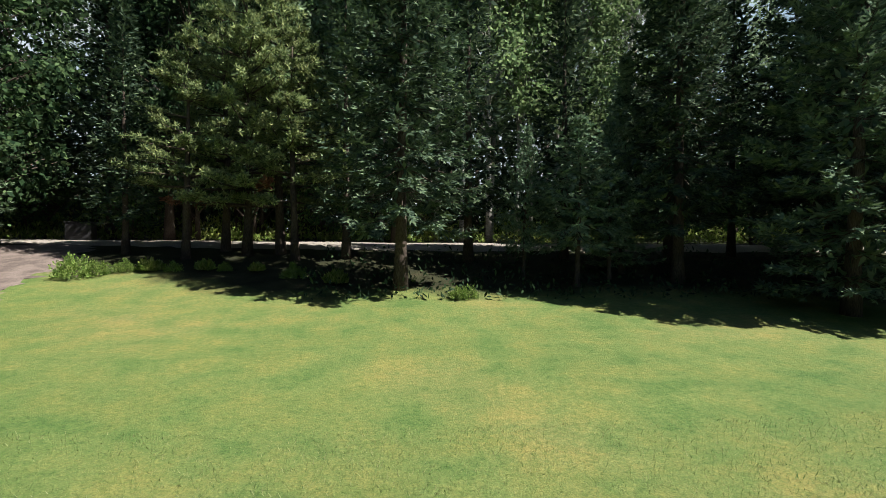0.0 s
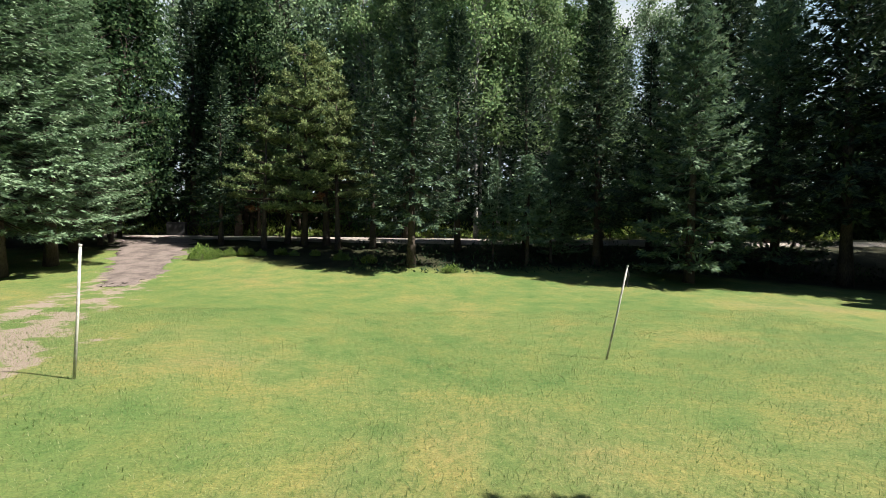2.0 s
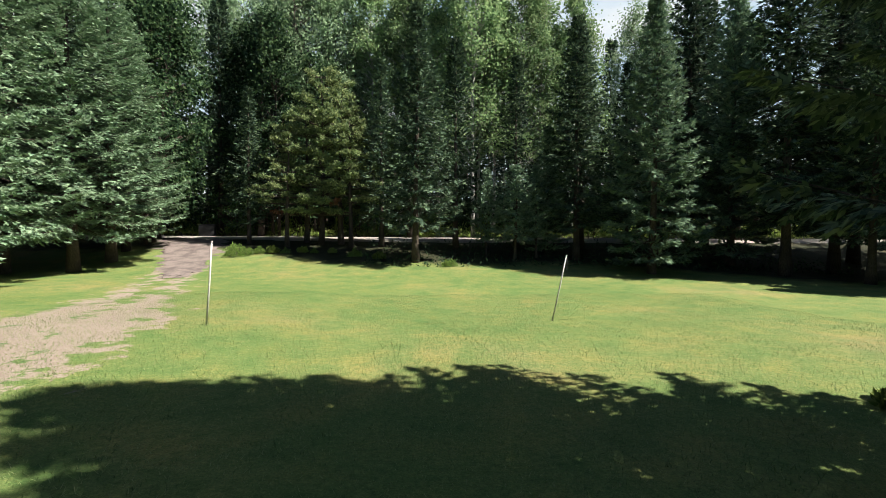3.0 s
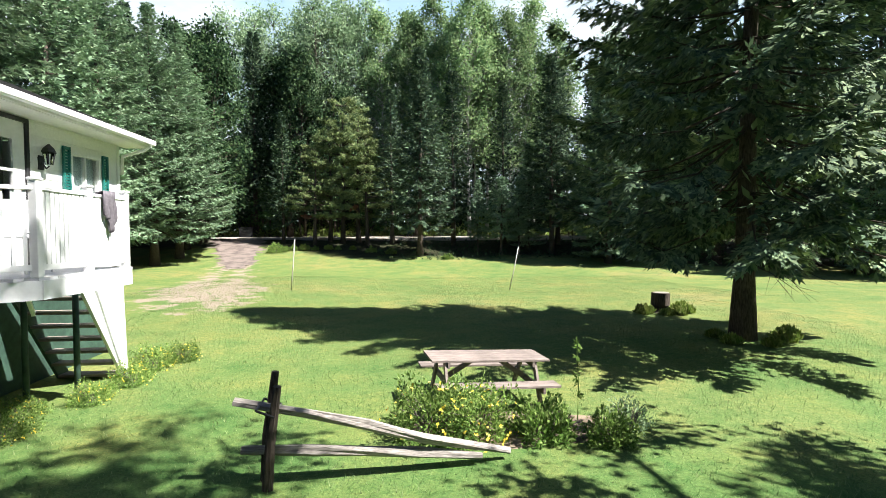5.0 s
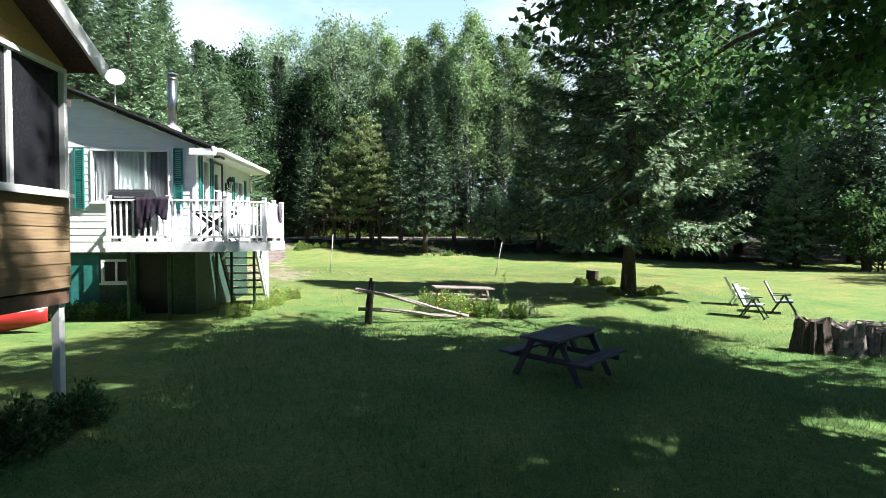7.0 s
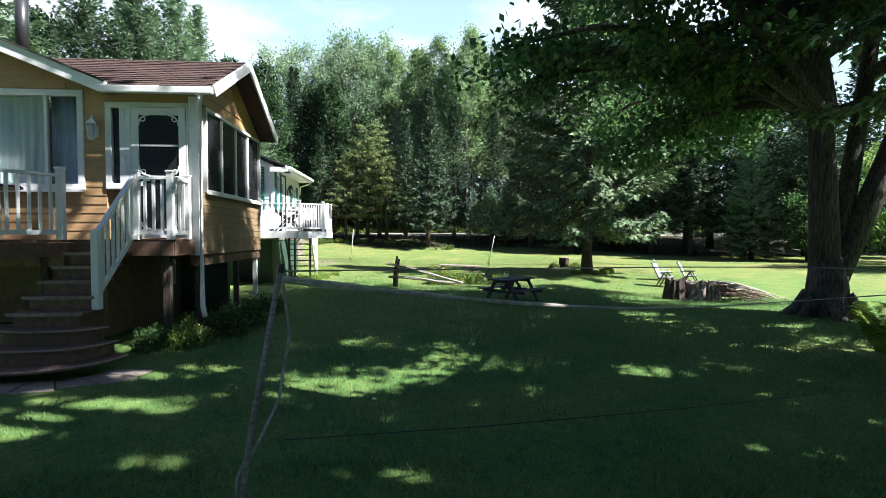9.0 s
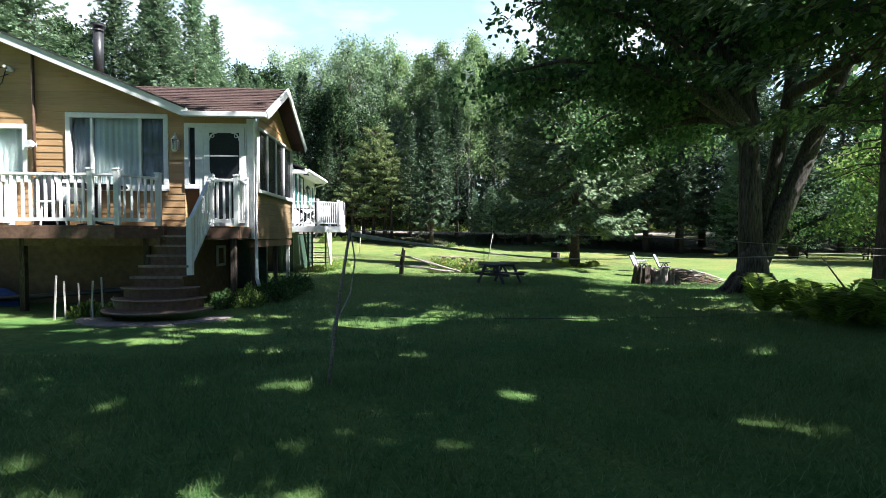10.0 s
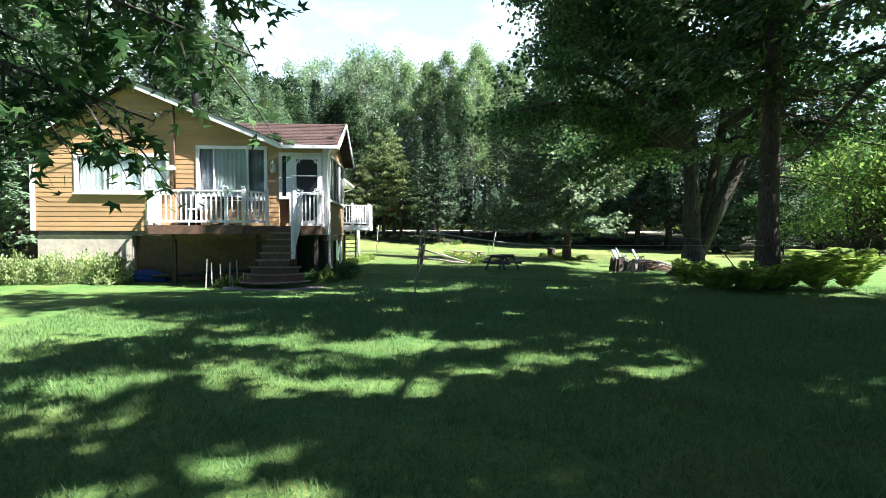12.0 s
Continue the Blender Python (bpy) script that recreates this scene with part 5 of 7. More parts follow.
for k in range(5):
    y1 = -23.44 - 0.21 * k
    z = DZ - RISE * (k + 1)
    part("tread", Geo().box((-7.12 - 0.02 * k, y1 - 0.24, z - 0.035), (-6.40, y1, z)), M_DECK, steps, bevel=0.006)
    part("riser", Geo().box((-7.09 - 0.02 * k, y1 - 0.20, z - RISE), (-6.43, y1 - 0.18, z - 0.037)), M_DECK, steps)
for k in range(3):
    z = DZ - RISE * (6 + k)
    rx, ry = 0.62 + 0.11 * k, 0.30 + 0.22 * k
    arc = [(-6.78 + rx * math.cos(a), -24.42 + ry * math.sin(a) * 1.0) for a in [math.pi + i * math.pi / 16 for i in range(17)]]
    arc_in = [(-6.78 + (rx - 0.04) * math.cos(a), -24.42 + (ry - 0.04) * math.sin(a)) for a in [math.pi + i * math.pi / 16 for i in range(17)]]
    part("tread", Geo().prism(arc, z - 0.04, z), M_DECK, steps, bevel=0.006)
    if k < 2:
        part("riser", Geo().prism(arc_in, z - RISE, z - 0.042), M_DECK, steps)
    edge_line = [(-6.78 + (rx + 0.003) * math.cos(a), -24.42 + (ry + 0.003) * math.sin(a), z - 0.012) for a in [math.pi + i * math.pi / 16 for i in range(17)]]
    part("nosing", Geo().tube(edge_line, [0.012] * 17, 6), M_NOSING, steps, "worn pale tread edge")
for k in range(4):
    a = math.pi * (1.2 + 0.2 * k)
    part("foot_block", Geo().box((-6.78 + 0.8 * math.cos(a) - 0.04, -24.42 + 0.7 * math.sin(a) - 0.04, -0.25), (-6.78 + 0.8 * math.cos(a) + 0.04, -24.42 + 0.7 * math.sin(a) + 0.04, -0.06)), M_DECK, steps)
part("newel_post", Geo().box((-6.43, -24.28, DZ - RISE * 5), (-6.34, -24.19, DZ - RISE * 5 + 0.98)), M_WHITE, steps, bevel=0.006)
part("handrail", Geo().beam((-6.385, -24.22, DZ - RISE * 5 + 0.93), (-6.385, -23.36, DZ + 0.92), 0.06, 0.05), M_WHITE, steps)
part("lower_rail", Geo().beam((-6.385, -24.22, DZ - RISE * 5 + 0.18), (-6.385, -23.36, DZ + 0.14), 0.045, 0.05), M_WHITE, steps)
for k in range(1, 8):
    w = k / 8
    y = -24.22 + 0.86 * w
    z = DZ - RISE * 5 + (RISE * 5 - 0.02) * w
    part("baluster", Geo().box((-6.40, y - 0.016, z + 0.18), (-6.37, y + 0.016, z + 0.93)), M_WHITE, steps)
for k in range(5):
    part("nosing", Geo().box((-7.14 - 0.02 * k, -23.69 - 0.21 * k, DZ - RISE * (k + 1) - 0.034), (-6.39, -23.665 - 0.21 * k, DZ - RISE * (k + 1) + 0.004)), M_NOSING, steps, "worn pale tread edge")
M_PAVE = surface("worn_paving", (0.31, 0.26, 0.22), (0.17, 0.14, 0.115), 22, 1.3, 0.9, 0.5, stain=0.4)
for k in range(9):
    a0, a1 = math.pi * (1.02 + 0.105 * k), math.pi * (1.02 + 0.105 * k + 0.1)
    ring = [(-6.72 + r * 1.12 * math.cos(a), -24.5 + r * 0.78 * math.sin(a)) for r, way in ((1.12 + 0.05 * math.sin(3 * k), 1), (0.66, -1)) for a in ((a0, (a0 + a1) / 2, a1) if way > 0 else (a1, (a0 + a1) / 2, a0))]
    zt = ground(-6.7, -25.2) + 0.018 + 0.006 * math.sin(5 * k)
    tagged(part("flagstone", Geo().prism(ring, zt - 0.07, zt), M_PAVE, bevel=0.008), "worn pale paving stone round the foot of the steps", "paving stone", "paving stones")

# ---- white house ----
WY, WX = -12.75, -7.45
w_house = thing("bungalow", "white clapboard bungalow with green shutters on a raised basement", "house", (0, 0, 0))


def w_top(x):
    return 4.00 - 0.41 * (x + 7.0) if x > -13.0 else 6.46 + 0.41 * (x + 13.0)


W_BIG, W_SIDE_A, W_DOOR, W_SIDE_B = (-9.92, -8.05, 2.62, 3.93), (-12.38, -11.95, 2.45, 3.78), (-11.72, -11.02, 1.62, 3.84), (-10.12, -9.32, 2.74, 3.52)
w_front = wall_with_holes("wall", "x", WY, 0.15, -16.0, WX, 1.50, lambda x: w_top(x) - 0.12, [W_BIG], M_WHITE_SIDING, w_house)
siding(w_front, "x", WY, -1, -13.2, WX + 0.0, 1.50, 6.4, 0.165, [W_BIG], M_WHITE_SIDING, lambda x: w_top(x) - 0.10)
w_sidewall = wall_with_holes("wall", "y", WX, -0.15, WY + 0.15, -8.75, 1.50, lambda u: 4.02, [W_SIDE_A, W_DOOR, W_SIDE_B], M_WHITE_SIDING, w_house)
siding(w_sidewall, "y", WX, 1, WY + 0.0, -8.75, 1.50, 4.0, 0.165, [W_SIDE_A, W_DOOR, W_SIDE_B], M_WHITE_SIDING)
part("wall", Geo().box((-16.0, -8.9, 1.50), (WX - 0.15, -8.75, 3.9)), M_WHITE_SIDING, w_house)
part("wall", Geo().box((-16.15, WY, 1.50), (-16.0, -8.75, 3.9)), M_WHITE_SIDING, w_house)
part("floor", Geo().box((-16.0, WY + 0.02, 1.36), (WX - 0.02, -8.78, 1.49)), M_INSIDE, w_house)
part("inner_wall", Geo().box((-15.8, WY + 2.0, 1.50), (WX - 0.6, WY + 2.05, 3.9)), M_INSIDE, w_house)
bh = [(-9.75, -9.05, 0.62, 1.22), (-8.95, -8.05, -0.15, 1.35)]
# teal where lit; the dark green puts in the shade under the deck
wall_with_holes("basement_wall", "x", WY + 0.06, 0.15, -9.80, WX - 0.05, -0.5, lambda x: 1.355, bh, M_DKGREEN, w_house, "dark green basement wall, darkened for the deck's shade")
part("basement_wall", Geo().box((-16.0, WY + 0.06, -0.5), (-9.804, WY + 0.21, 1.355)), M_TEAL, w_house, "teal-painted basement wall")
part("basement_wall", Geo().box((WX - 0.20, WY + 0.21, -0.5), (WX - 0.05, -8.8, 1.355)), M_DKGREEN, w_house)
part("basement_back", Geo().box((-10.5, WY + 2.2, -0.5), (-7.7, WY + 2.25, 1.35)), M_INSIDE, w_house)
part("trim_board", Geo().box((-16.0, WY - 0.03, 1.40), (WX + 0.03, WY - 0.001, 1.499)), M_WHITE, w_house)
part("corner_trim", Geo().box((WX - 0.06, WY - 0.035, 1.50), (WX + 0.035, WY + 0.06, 4.0)), M_WHITE, w_house)
part("corner_trim", Geo().box((WX - 0.06, -8.80, 1.40), (WX + 0.03, -8.72, 4.0)), M_WHITE, w_house)
part("roof", slab([(-6.95, -13.0, 4.02), (-6.95, -8.45, 4.02), (-13.0, -8.45, 6.50), (-13.0, -13.0, 6.50)], 0.1), M_DARKROOF, w_house)
part("roof", slab([(-13.0, -13.0, 6.50), (-13.0, -8.45, 6.50), (-18.5, -8.45, 4.25), (-18.5, -13.0, 4.25)], 0.1), M_DARKROOF, w_house)
shingles(w_house, (-6.95, -13.0, 4.025), (-6.95, -8.45, 4.025), (-13.0, -8.45, 6.505), (-13.0, -13.0, 6.505), 40, 18, M_DARKROOF, 5)
part("soffit", Geo().box((-7.45, -12.99, 3.86), (-6.97, -8.46, 3.885)), M_WHITE, w_house, "white soffit")
part("rake_board", Geo().beam((-6.93, -13.01, 3.99), (-13.0, -13.01, 6.47), 0.03, 0.05), M_DARKROOF, w_house)
part("eave_return", Geo().box((-7.48, -13.0, 3.78), (-6.90, -12.88, 3.94)), M_WHITE, w_house)
part("fascia", Geo().box((-6.965, -13.0, 3.87), (-6.935, -8.45, 4.0)), M_WHITE, w_house)
wg = thing("gutter", "white gutter along the bungalow's eave", "gutter", (0, 0, 0))
part("channel", Geo().box((-6.93, -12.7, 3.90), (-6.82, -8.5, 4.0)), M_WHITE, wg, bevel=0.012)
part("downspout", Geo().tube([(-6.88, -8.58, 3.92), (-7.0, -8.60, 3.80), (-7.38, -8.68, 3.66), (-7.40, -8.70, 3.3)], [0.035] * 4, 8), M_WHITE, wg, smoothed=True)
window("window_5", "x", WY, -1, *W_BIG, (0.30, 0.70), M_WHITE, "wide picture window with pale curtains", trim=0.045, curtain=(0.27, 0.74))
window("window_6", "y", WX, 1, *W_SIDE_A, (), M_WHITE, "tall narrow side window", trim=0.05, curtain=False)
window("window_7", "y", WX, 1, *W_SIDE_B, (0.5,), M_WHITE, "two-part side window with curtains", trim=0.05)
window("window_8", "x", WY + 0.06, -1, -9.75, -9.05, 0.62, 1.22, (0.5,), M_WHITE, "white-framed basement window in the shade under the deck", trim=0.06, curtain=False, dark=True)
# black sheet standing in for the darkness of the open doorway
part("doorway_panel", Geo().box((-8.95, WY + 0.16, -0.15), (-8.05, WY + 0.20, 1.35)), M_BLACK, w_house)


def shutter(axis, u0, u1, z0, z1):
    s = thing("shutter", "green painted louvred window shutter", "shutter", group="green shutters")

    def bx(a0, a1, d0, d1, za, zb):
        return Geo().box((a0, WY - d1, za), (a1, WY - d0, zb)) if axis == "x" else Geo().box((WX + d0, a0, za), (WX + d1, a1, zb))
    w = u1 - u0
    for a, b in ((u0, u0 + 0.035), (u1 - 0.035, u1)):
        part("stile", bx(a, b, 0.022, 0.055, z0, z1), M_GREEN, s)
    for a, b in ((z0, z0 + 0.05), (z1 - 0.05, z1), ((z0 + z1) / 2 - 0.02, (z0 + z1) / 2 + 0.02)):
        part("rail", bx(u0 + 0.035, u1 - 0.035, 0.022, 0.05, a, b), M_GREEN, s)
    n = int((z1 - z0 - 0.1) / 0.05)
    for i in range(n):
        z = z0 + 0.06 + (z1 - z0 - 0.12) * i / n
        part("slat", bx(u0 + 0.035, u1 - 0.035, 0.024, 0.042, z, z + 0.03), M_GREEN, s)


for a in ((-10.30, -10.06), (-7.95, -7.73)):
    shutter("x", *a, 2.45, 3.96)
for a, z0, z1 in (((-12.60, -12.42), 2.4, 3.86), ((-11.92, -11.76), 2.4, 3.86), ((-10.32, -10.15), 2.72, 3.58), ((-9.28, -9.12), 2.72, 3.58)):
    shutter("y", *a, z0, z1)
wd = thing("door_2", "white panelled door in a dark frame on the bungalow", "door", kind="structure")
g = Geo().box((WX - 0.08, -11.72, 1.62), (WX + 0.035, -11.66, 3.84)).box((WX - 0.08, -11.08, 1.62), (WX + 0.035, -11.02, 3.84)).box((WX - 0.08, -11.66, 3.78), (WX + 0.035, -11.08, 3.84))
part("door_frame", g, M_BLACK, wd, "dark brown frame")
g = Geo().box((WX - 0.04, -11.655, 1.64), (WX + 0.005, -11.085, 2.62)).box((WX - 0.04, -11.655, 3.5), (WX + 0.005, -11.085, 3.775)).box((WX - 0.04, -11.655, 2.62), (WX + 0.005, -11.56, 3.5)).box((WX - 0.04, -11.30, 2.62), (WX + 0.005, -11.085, 3.5)).box((WX - 0.035, -11.56, 3.03), (WX + 0.004, -11.30, 3.07))
part("door_leaf", g, M_WHITE, wd)
part("pane", Geo().box((WX - 0.03, -11.56, 2.62), (WX - 0.024, -11.30, 3.5)), M_GLASS, wd)
part("handle", Geo().tube([(WX + 0.005, -11.13, 2.6), (WX + 0.06, -11.13, 2.6)], [0.018, 0.025], 8), M_BLACK, wd)
lan = thing("wall_lantern", "black carriage lantern on the white wall", "wall lamp", (WX + 0.14, -10.78, 3.12))
part("backplate", Geo().box((-0.14, -0.05, 0.0), (-0.11, 0.05, 0.22)), M_BLACK, lan)
part("arm", Geo().tube([(-0.12, 0, 0.12), (-0.04, 0, 0.02), (0, 0, 0.06)], [0.012] * 3, 6), M_BLACK, lan)
part("lantern_glass", Geo().tube([(0, 0, 0.08), (0, 0, 0.27)], [0.05, 0.085], 6), M_GLASS, lan)
part("roof", Geo().tube([(0, 0, 0.27), (0, 0, 0.33), (0, 0, 0.40)], [0.11, 0.08, 0.012], 6), M_BLACK, lan)
for k in range(6):
    a = k * math.pi / 3
    part("bar", Geo().tube([(0.05 * math.cos(a), 0.05 * math.sin(a), 0.08), (0.088 * math.cos(a), 0.088 * math.sin(a), 0.27)], [0.007, 0.007], 4), M_BLACK, lan)
fx = thing("eave_lamp", "dark rectangular floodlight under the eave", "lamp", (-7.05, -12.25, 3.80))
part("housing", Geo().box((-0.08, -0.16, 0), (0.08, 0.16, 0.065)), M_BLACK, fx, bevel=0.01)
part("bracket", Geo().box((-0.02, -0.03, 0.065), (0.02, 0.03, 0.085)), M_BLACK, fx)
part("lens", Geo().box((-0.06, -0.14, -0.012), (0.06, 0.14, -0.001)), M_GREYWOOD, fx)
flue("shining steel chimney pipe with cap and flashing on the bungalow roof", -9.45, -9.6, 5.05, 6.85, 0.13, M_STEEL, M_GREYWOOD)
dish = thing("satellite_dish", "pale grey satellite dish on the roof edge", "satellite dish", pose(-9.32, -12.7, 5.02, 0, 0, 0))
g = Geo()
nr, na = 5, 20
for i in range(nr + 1):
    for k in range(na):
        rr, a = 0.21 * i / nr, 2 * math.pi * k / na
        g.v.append((rr * math.cos(a), rr * math.sin(a) * 1.08, 0.28 * rr * rr / 0.21))
for i in range(nr):
    for k in range(na):
        g.f.append((i * na + k, i * na + (k + 1) % na, (i + 1) * na + (k + 1) % na, (i + 1) * na + k))
bowl = part("bowl", g, M_GREYWOOD, dish, smoothed=True)
bowl.matrix_basis = pose(0.05, -0.12, 0.62, 72, 0, 25)
md = bowl.modifiers.new("thick", "SOLIDIFY")
md.thickness = 0.012
part("mast", Geo().tube([(-0.05, 0.05, -0.25), (-0.05, 0.02, 0.3), (0.02, -0.06, 0.60)], [0.02] * 3, 8), M_GREYWOOD, dish)
part("feed_arm", Geo().tube([(0.04, -0.10, 0.42), (0.20, -0.40, 0.36)], [0.012, 0.010], 6), M_GREYWOOD, dish)

# deck of the bungalow
WD = 1.67
w_deck = thing("side_deck", "pale painted deck with white railing on dark green posts", "deck", (0, 0, 0))
wpoly = [(-9.15, WY - 0.04), (-9.15, -13.35), (-8.75, -14.15), (-6.25, -14.15), (-5.50, -13.55), (-5.50, -11.95), (WX + 0.04, -11.95), (WX + 0.04, WY - 0.04)]
deck_boards(w_deck, wpoly, WD, M_GREYWOOD)
for a, b in zip(wpoly[:6], wpoly[1:7]):
    part("fascia", Geo().beam((a[0], a[1], WD - 0.13), (b[0], b[1], WD - 0.13), 0.035, 0.20), M_WHITE, w_deck)
for x, y in ((-8.6, -13.6), (-6.78, -13.2), (-6.88, -11.95), (-6.36, -11.74), (-7.7, -13.6)):
    part("support_post", Geo().tube([(x, y, -0.5), (x, y, WD - 0.04)], [0.038, 0.038], 10), M_DKGREEN, w_deck, smoothed=True)
for x, y, dx, dy in ((-6.2, -14.1, -0.14, 0), (-5.6, -13.6, -0.10, 0.1)):
    part("brace", Geo().beam((x, y, WD - 0.22), (x + dx, y + 0.1 + dy, WD - 0.40), 0.03, 0.05), M_WHITE, w_deck)
wr = 0.93
railing(w_deck, (-9.10, WY - 0.12), (-9.10, -13.35), WD, wr, M_WHITE, 0.12)
railing(w_deck, (-9.10, -13.35), (-8.72, -14.10), WD, wr, M_WHITE, 0.12, first=False)
railing(w_deck, (-8.72, -14.10), (-7.45, -14.10), WD, wr, M_WHITE, 0.125, first=False)
railing(w_deck, (-7.45, -14.10), (-6.22, -14.10), WD, wr, M_WHITE, 0.125, first=False, last=True)
railing(w_deck, (-6.22, -14.10), (-5.54, -13.55), WD, wr, M_WHITE, 0.085, first=False)
railing(w_deck, (-5.54, -13.55), (-5.54, -12.75), WD, wr, M_WHITE, 0.062, first=False, solid=0.05)
railing(w_deck, (-5.54, -12.75), (-5.54, -12.0), WD, wr, M_WHITE, 0.062, first=False, solid=0.05)

# back stairs under the deck's far end
wst = thing("back_stairs", "open wooden stairs with white side boards behind the deck", "stairs", (0, 0, 0))
for x in (-7.28, -6.32):
    part("stringer", Geo().beam((x, -11.7, WD - 0.15), (x, -10.62, -0.2), 0.05, 0.2), M_DKGREEN if x < -7 else M_WHITE, wst)
for k in range(8):
    w = (k + 0.6) / 8.2
    y, z = -11.7 + 1.08 * w, WD - 0.12 - 1.80 * w
    part("tread", Geo().box((-7.255, y - 0.11, z - 0.02), (-6.345, y + 0.11, z + 0.02)), M_OLDWOOD, wst)

g = Geo()
for x in (-6.30, -6.26):
    g.v.extend([(x, -11.48, WD - 0.24), (x, -10.78, WD - 0.24), (x, -10.70, -0.25), (x, -10.74, -0.25)])
g.f = [(0, 1, 2, 3), (7, 6, 5, 4), (0, 4, 5, 1), (1, 5, 6, 2), (2, 6, 7, 3), (3, 7, 4, 0)]
part("side_panel", g, M_WHITE, wst, "white boarded side panel")

# things on the deck
bbq = thing("barbecue", "black gas barbecue partly under a dark cover", "barbecue", pose(-8.42, -13.72, WD) @ Matrix.Scale(1.1, 4))
part("cart", Geo().box((-0.42, -0.2, 0.12), (0.42, 0.2, 0.62)), M_BLACK, bbq, bevel=0.02)
g = Geo()
for i in range(9):
    a = math.pi * i / 8
    for x in (-0.36, 0.36):
        g.v.append((x, 0.26 * math.cos(a), 0.82 + 0.26 * math.sin(a)))
g.f = [(2 * i, 2 * i + 2, 2 * i + 3, 2 * i + 1) for i in range(8)] + [tuple(range(0, 18, 2)), tuple(range(17, 0, -2))]
part("lid", g, M_BLACK, bbq, smoothed=False)
part("firebox", Geo().box((-0.36, -0.25, 0.62), (0.36, 0.25, 0.81)), M_BLACK, bbq, bevel=0.02)
for x in (-0.36, 0.36):
    for y in (-0.16, 0.16):
        part("leg", Geo().box((x - 0.02, y - 0.02, 0), (x + 0.02, y + 0.02, 0.12)), M_BLACK, bbq)
part("lid_handle", Geo().tube([(-0.2, -0.28, 0.90), (0.2, -0.28, 0.90)], [0.015, 0.015], 6), M_STEEL, bbq)

M_CLOTH = surface("dark_plum_cloth", (0.026, 0.015, 0.032), (0.013, 0.008, 0.017), 10, 2, 0.85, 0.4)


def hung_cloth(name, label, x0, x1, y, top, drop, seed, mat, axis="x", cat="cloth"):
    """A cloth hung over a rail, in folds, with an uneven hem."""
    rnd = random.Random(seed)
    g = Geo()
    n, m = 22, 10
    ph = rnd.random() * 6
    for i in range(n + 1):
        u = i / n
        hem = drop * (0.78 + 0.22 * math.sin(u * 5 + ph) + 0.06 * math.sin(u * 17))
        for j in range(-3, m + 1):
            w = j / m
            fold = 0.028 * math.sin(u * 24 + ph + 1.5 * w) * (0.3 + abs(w)) + 0.02 * math.sin(u * 9 + 3 * w)
            out = -0.055 if j >= 0 else 0.055
            xx = x0 + (x1 - x0) * (0.5 + (u - 0.5) * (1 - 0.12 * max(0, w)))
            zz = top - abs(w) * hem * (1 if j >= 0 else 0.8) + (0.012 if j == 0 else 0)
            yy = out - abs(fold) * (1 if j >= 0 else -1)
            g.v.append((xx, y + yy, zz) if axis == "x" else (y - yy, xx, zz))
    c = m + 4
    g.f = [(i * c + j, (i + 1) * c + j, (i + 1) * c + j + 1, i * c + j + 1) for i in range(n) for j in range(c - 1)]
    o = part(name, g, mat, smoothed=True)
    md = o.modifiers.new("thick", "SOLIDIFY")
    md.thickness = 0.006
    return tagged(o, label, cat)


hung_cloth("draped_cover", "dark plum cloth cover draped over the deck railing", -8.12, -7.42, -14.10, WD + wr + 0.03, 0.66, 4, M_CLOTH)
M_TOWEL = surface("grey_towel", (0.17, 0.15, 0.17), (0.11, 0.10, 0.11), 30, 2, 0.9, 0.3)
hung_cloth("towel", "dark grey towel hung over the white railing", -12.55, -12.32, -5.54, WD + wr + 0.03, 0.5, 6, M_TOWEL, axis="y", cat="towel")
tab = thing("patio_table", "dark folding patio table with crossed legs on the deck", "table", (-6.75, -13.3, WD))
part("tabletop", Geo().prism([(0.55 * math.cos(a), 0.42 * math.sin(a)) for a in [i * math.pi / 8 for i in range(16)]], 0.68, 0.71), M_BLACK, tab, bevel=0.006)
for y in (-0.25, 0.25):
    for s in (-1, 1):
        part("leg", Geo().tube([(s * 0.42, y, 0), (s * 0.08, y, 0.34), (-s * 0.02, y, 0.40), (-s * 0.40, y, 0.68)], [0.028, 0.05, 0.05, 0.028], 6), M_BLACK, tab)
part("crossbar", Geo().tube([(0, -0.25, 0.37), (0, 0.25, 0.37)], [0.02, 0.02], 6), M_BLACK, tab)


def round_seat(x, y, z, label):
    c = thing("deck_chair", label, "chair", (x, y, z))
    part("seat", Geo().box((-0.24, -0.22, 0.40), (0.24, 0.22, 0.44)), M_WHITE, c, bevel=0.01)
    part("backrest", Geo().box((-0.23, 0.19, 0.46), (0.23, 0.23, 0.85)), M_WHITE, c, bevel=0.01)
    for lx in (-0.2, 0.2):
        for ly in (-0.18, 0.18):
            part("leg", Geo().tube([(lx * 1.1, ly * 1.1, 0), (lx, ly, 0.40)], [0.018, 0.02], 6), M_WHITE, c)
    return c


round_seat(-8.9, -23.6, DZ, "white plastic chair on the brown deck")
round_seat(-6.2, -12.9, WD, "white plastic chair on the pale deck")
btab = thing("patio_table", "dark round patio table on the brown deck behind the railing", "table", (-8.35, -23.55, DZ))
part("tabletop", Geo().tube([(0, 0, 0.70), (0, 0, 0.73)], [0.5, 0.5], 20), M_BLACK, btab)
part("stem", Geo().tube([(0, 0, 0.04), (0, 0, 0.70)], [0.035, 0.03], 8), M_BLACK, btab)
for k in range(4):
    part("foot", Geo().tube([(0, 0, 0.06), (0.32 * math.cos(k * 1.57), 0.32 * math.sin(k * 1.57), 0.015)], [0.025, 0.015], 6), M_BLACK, btab)
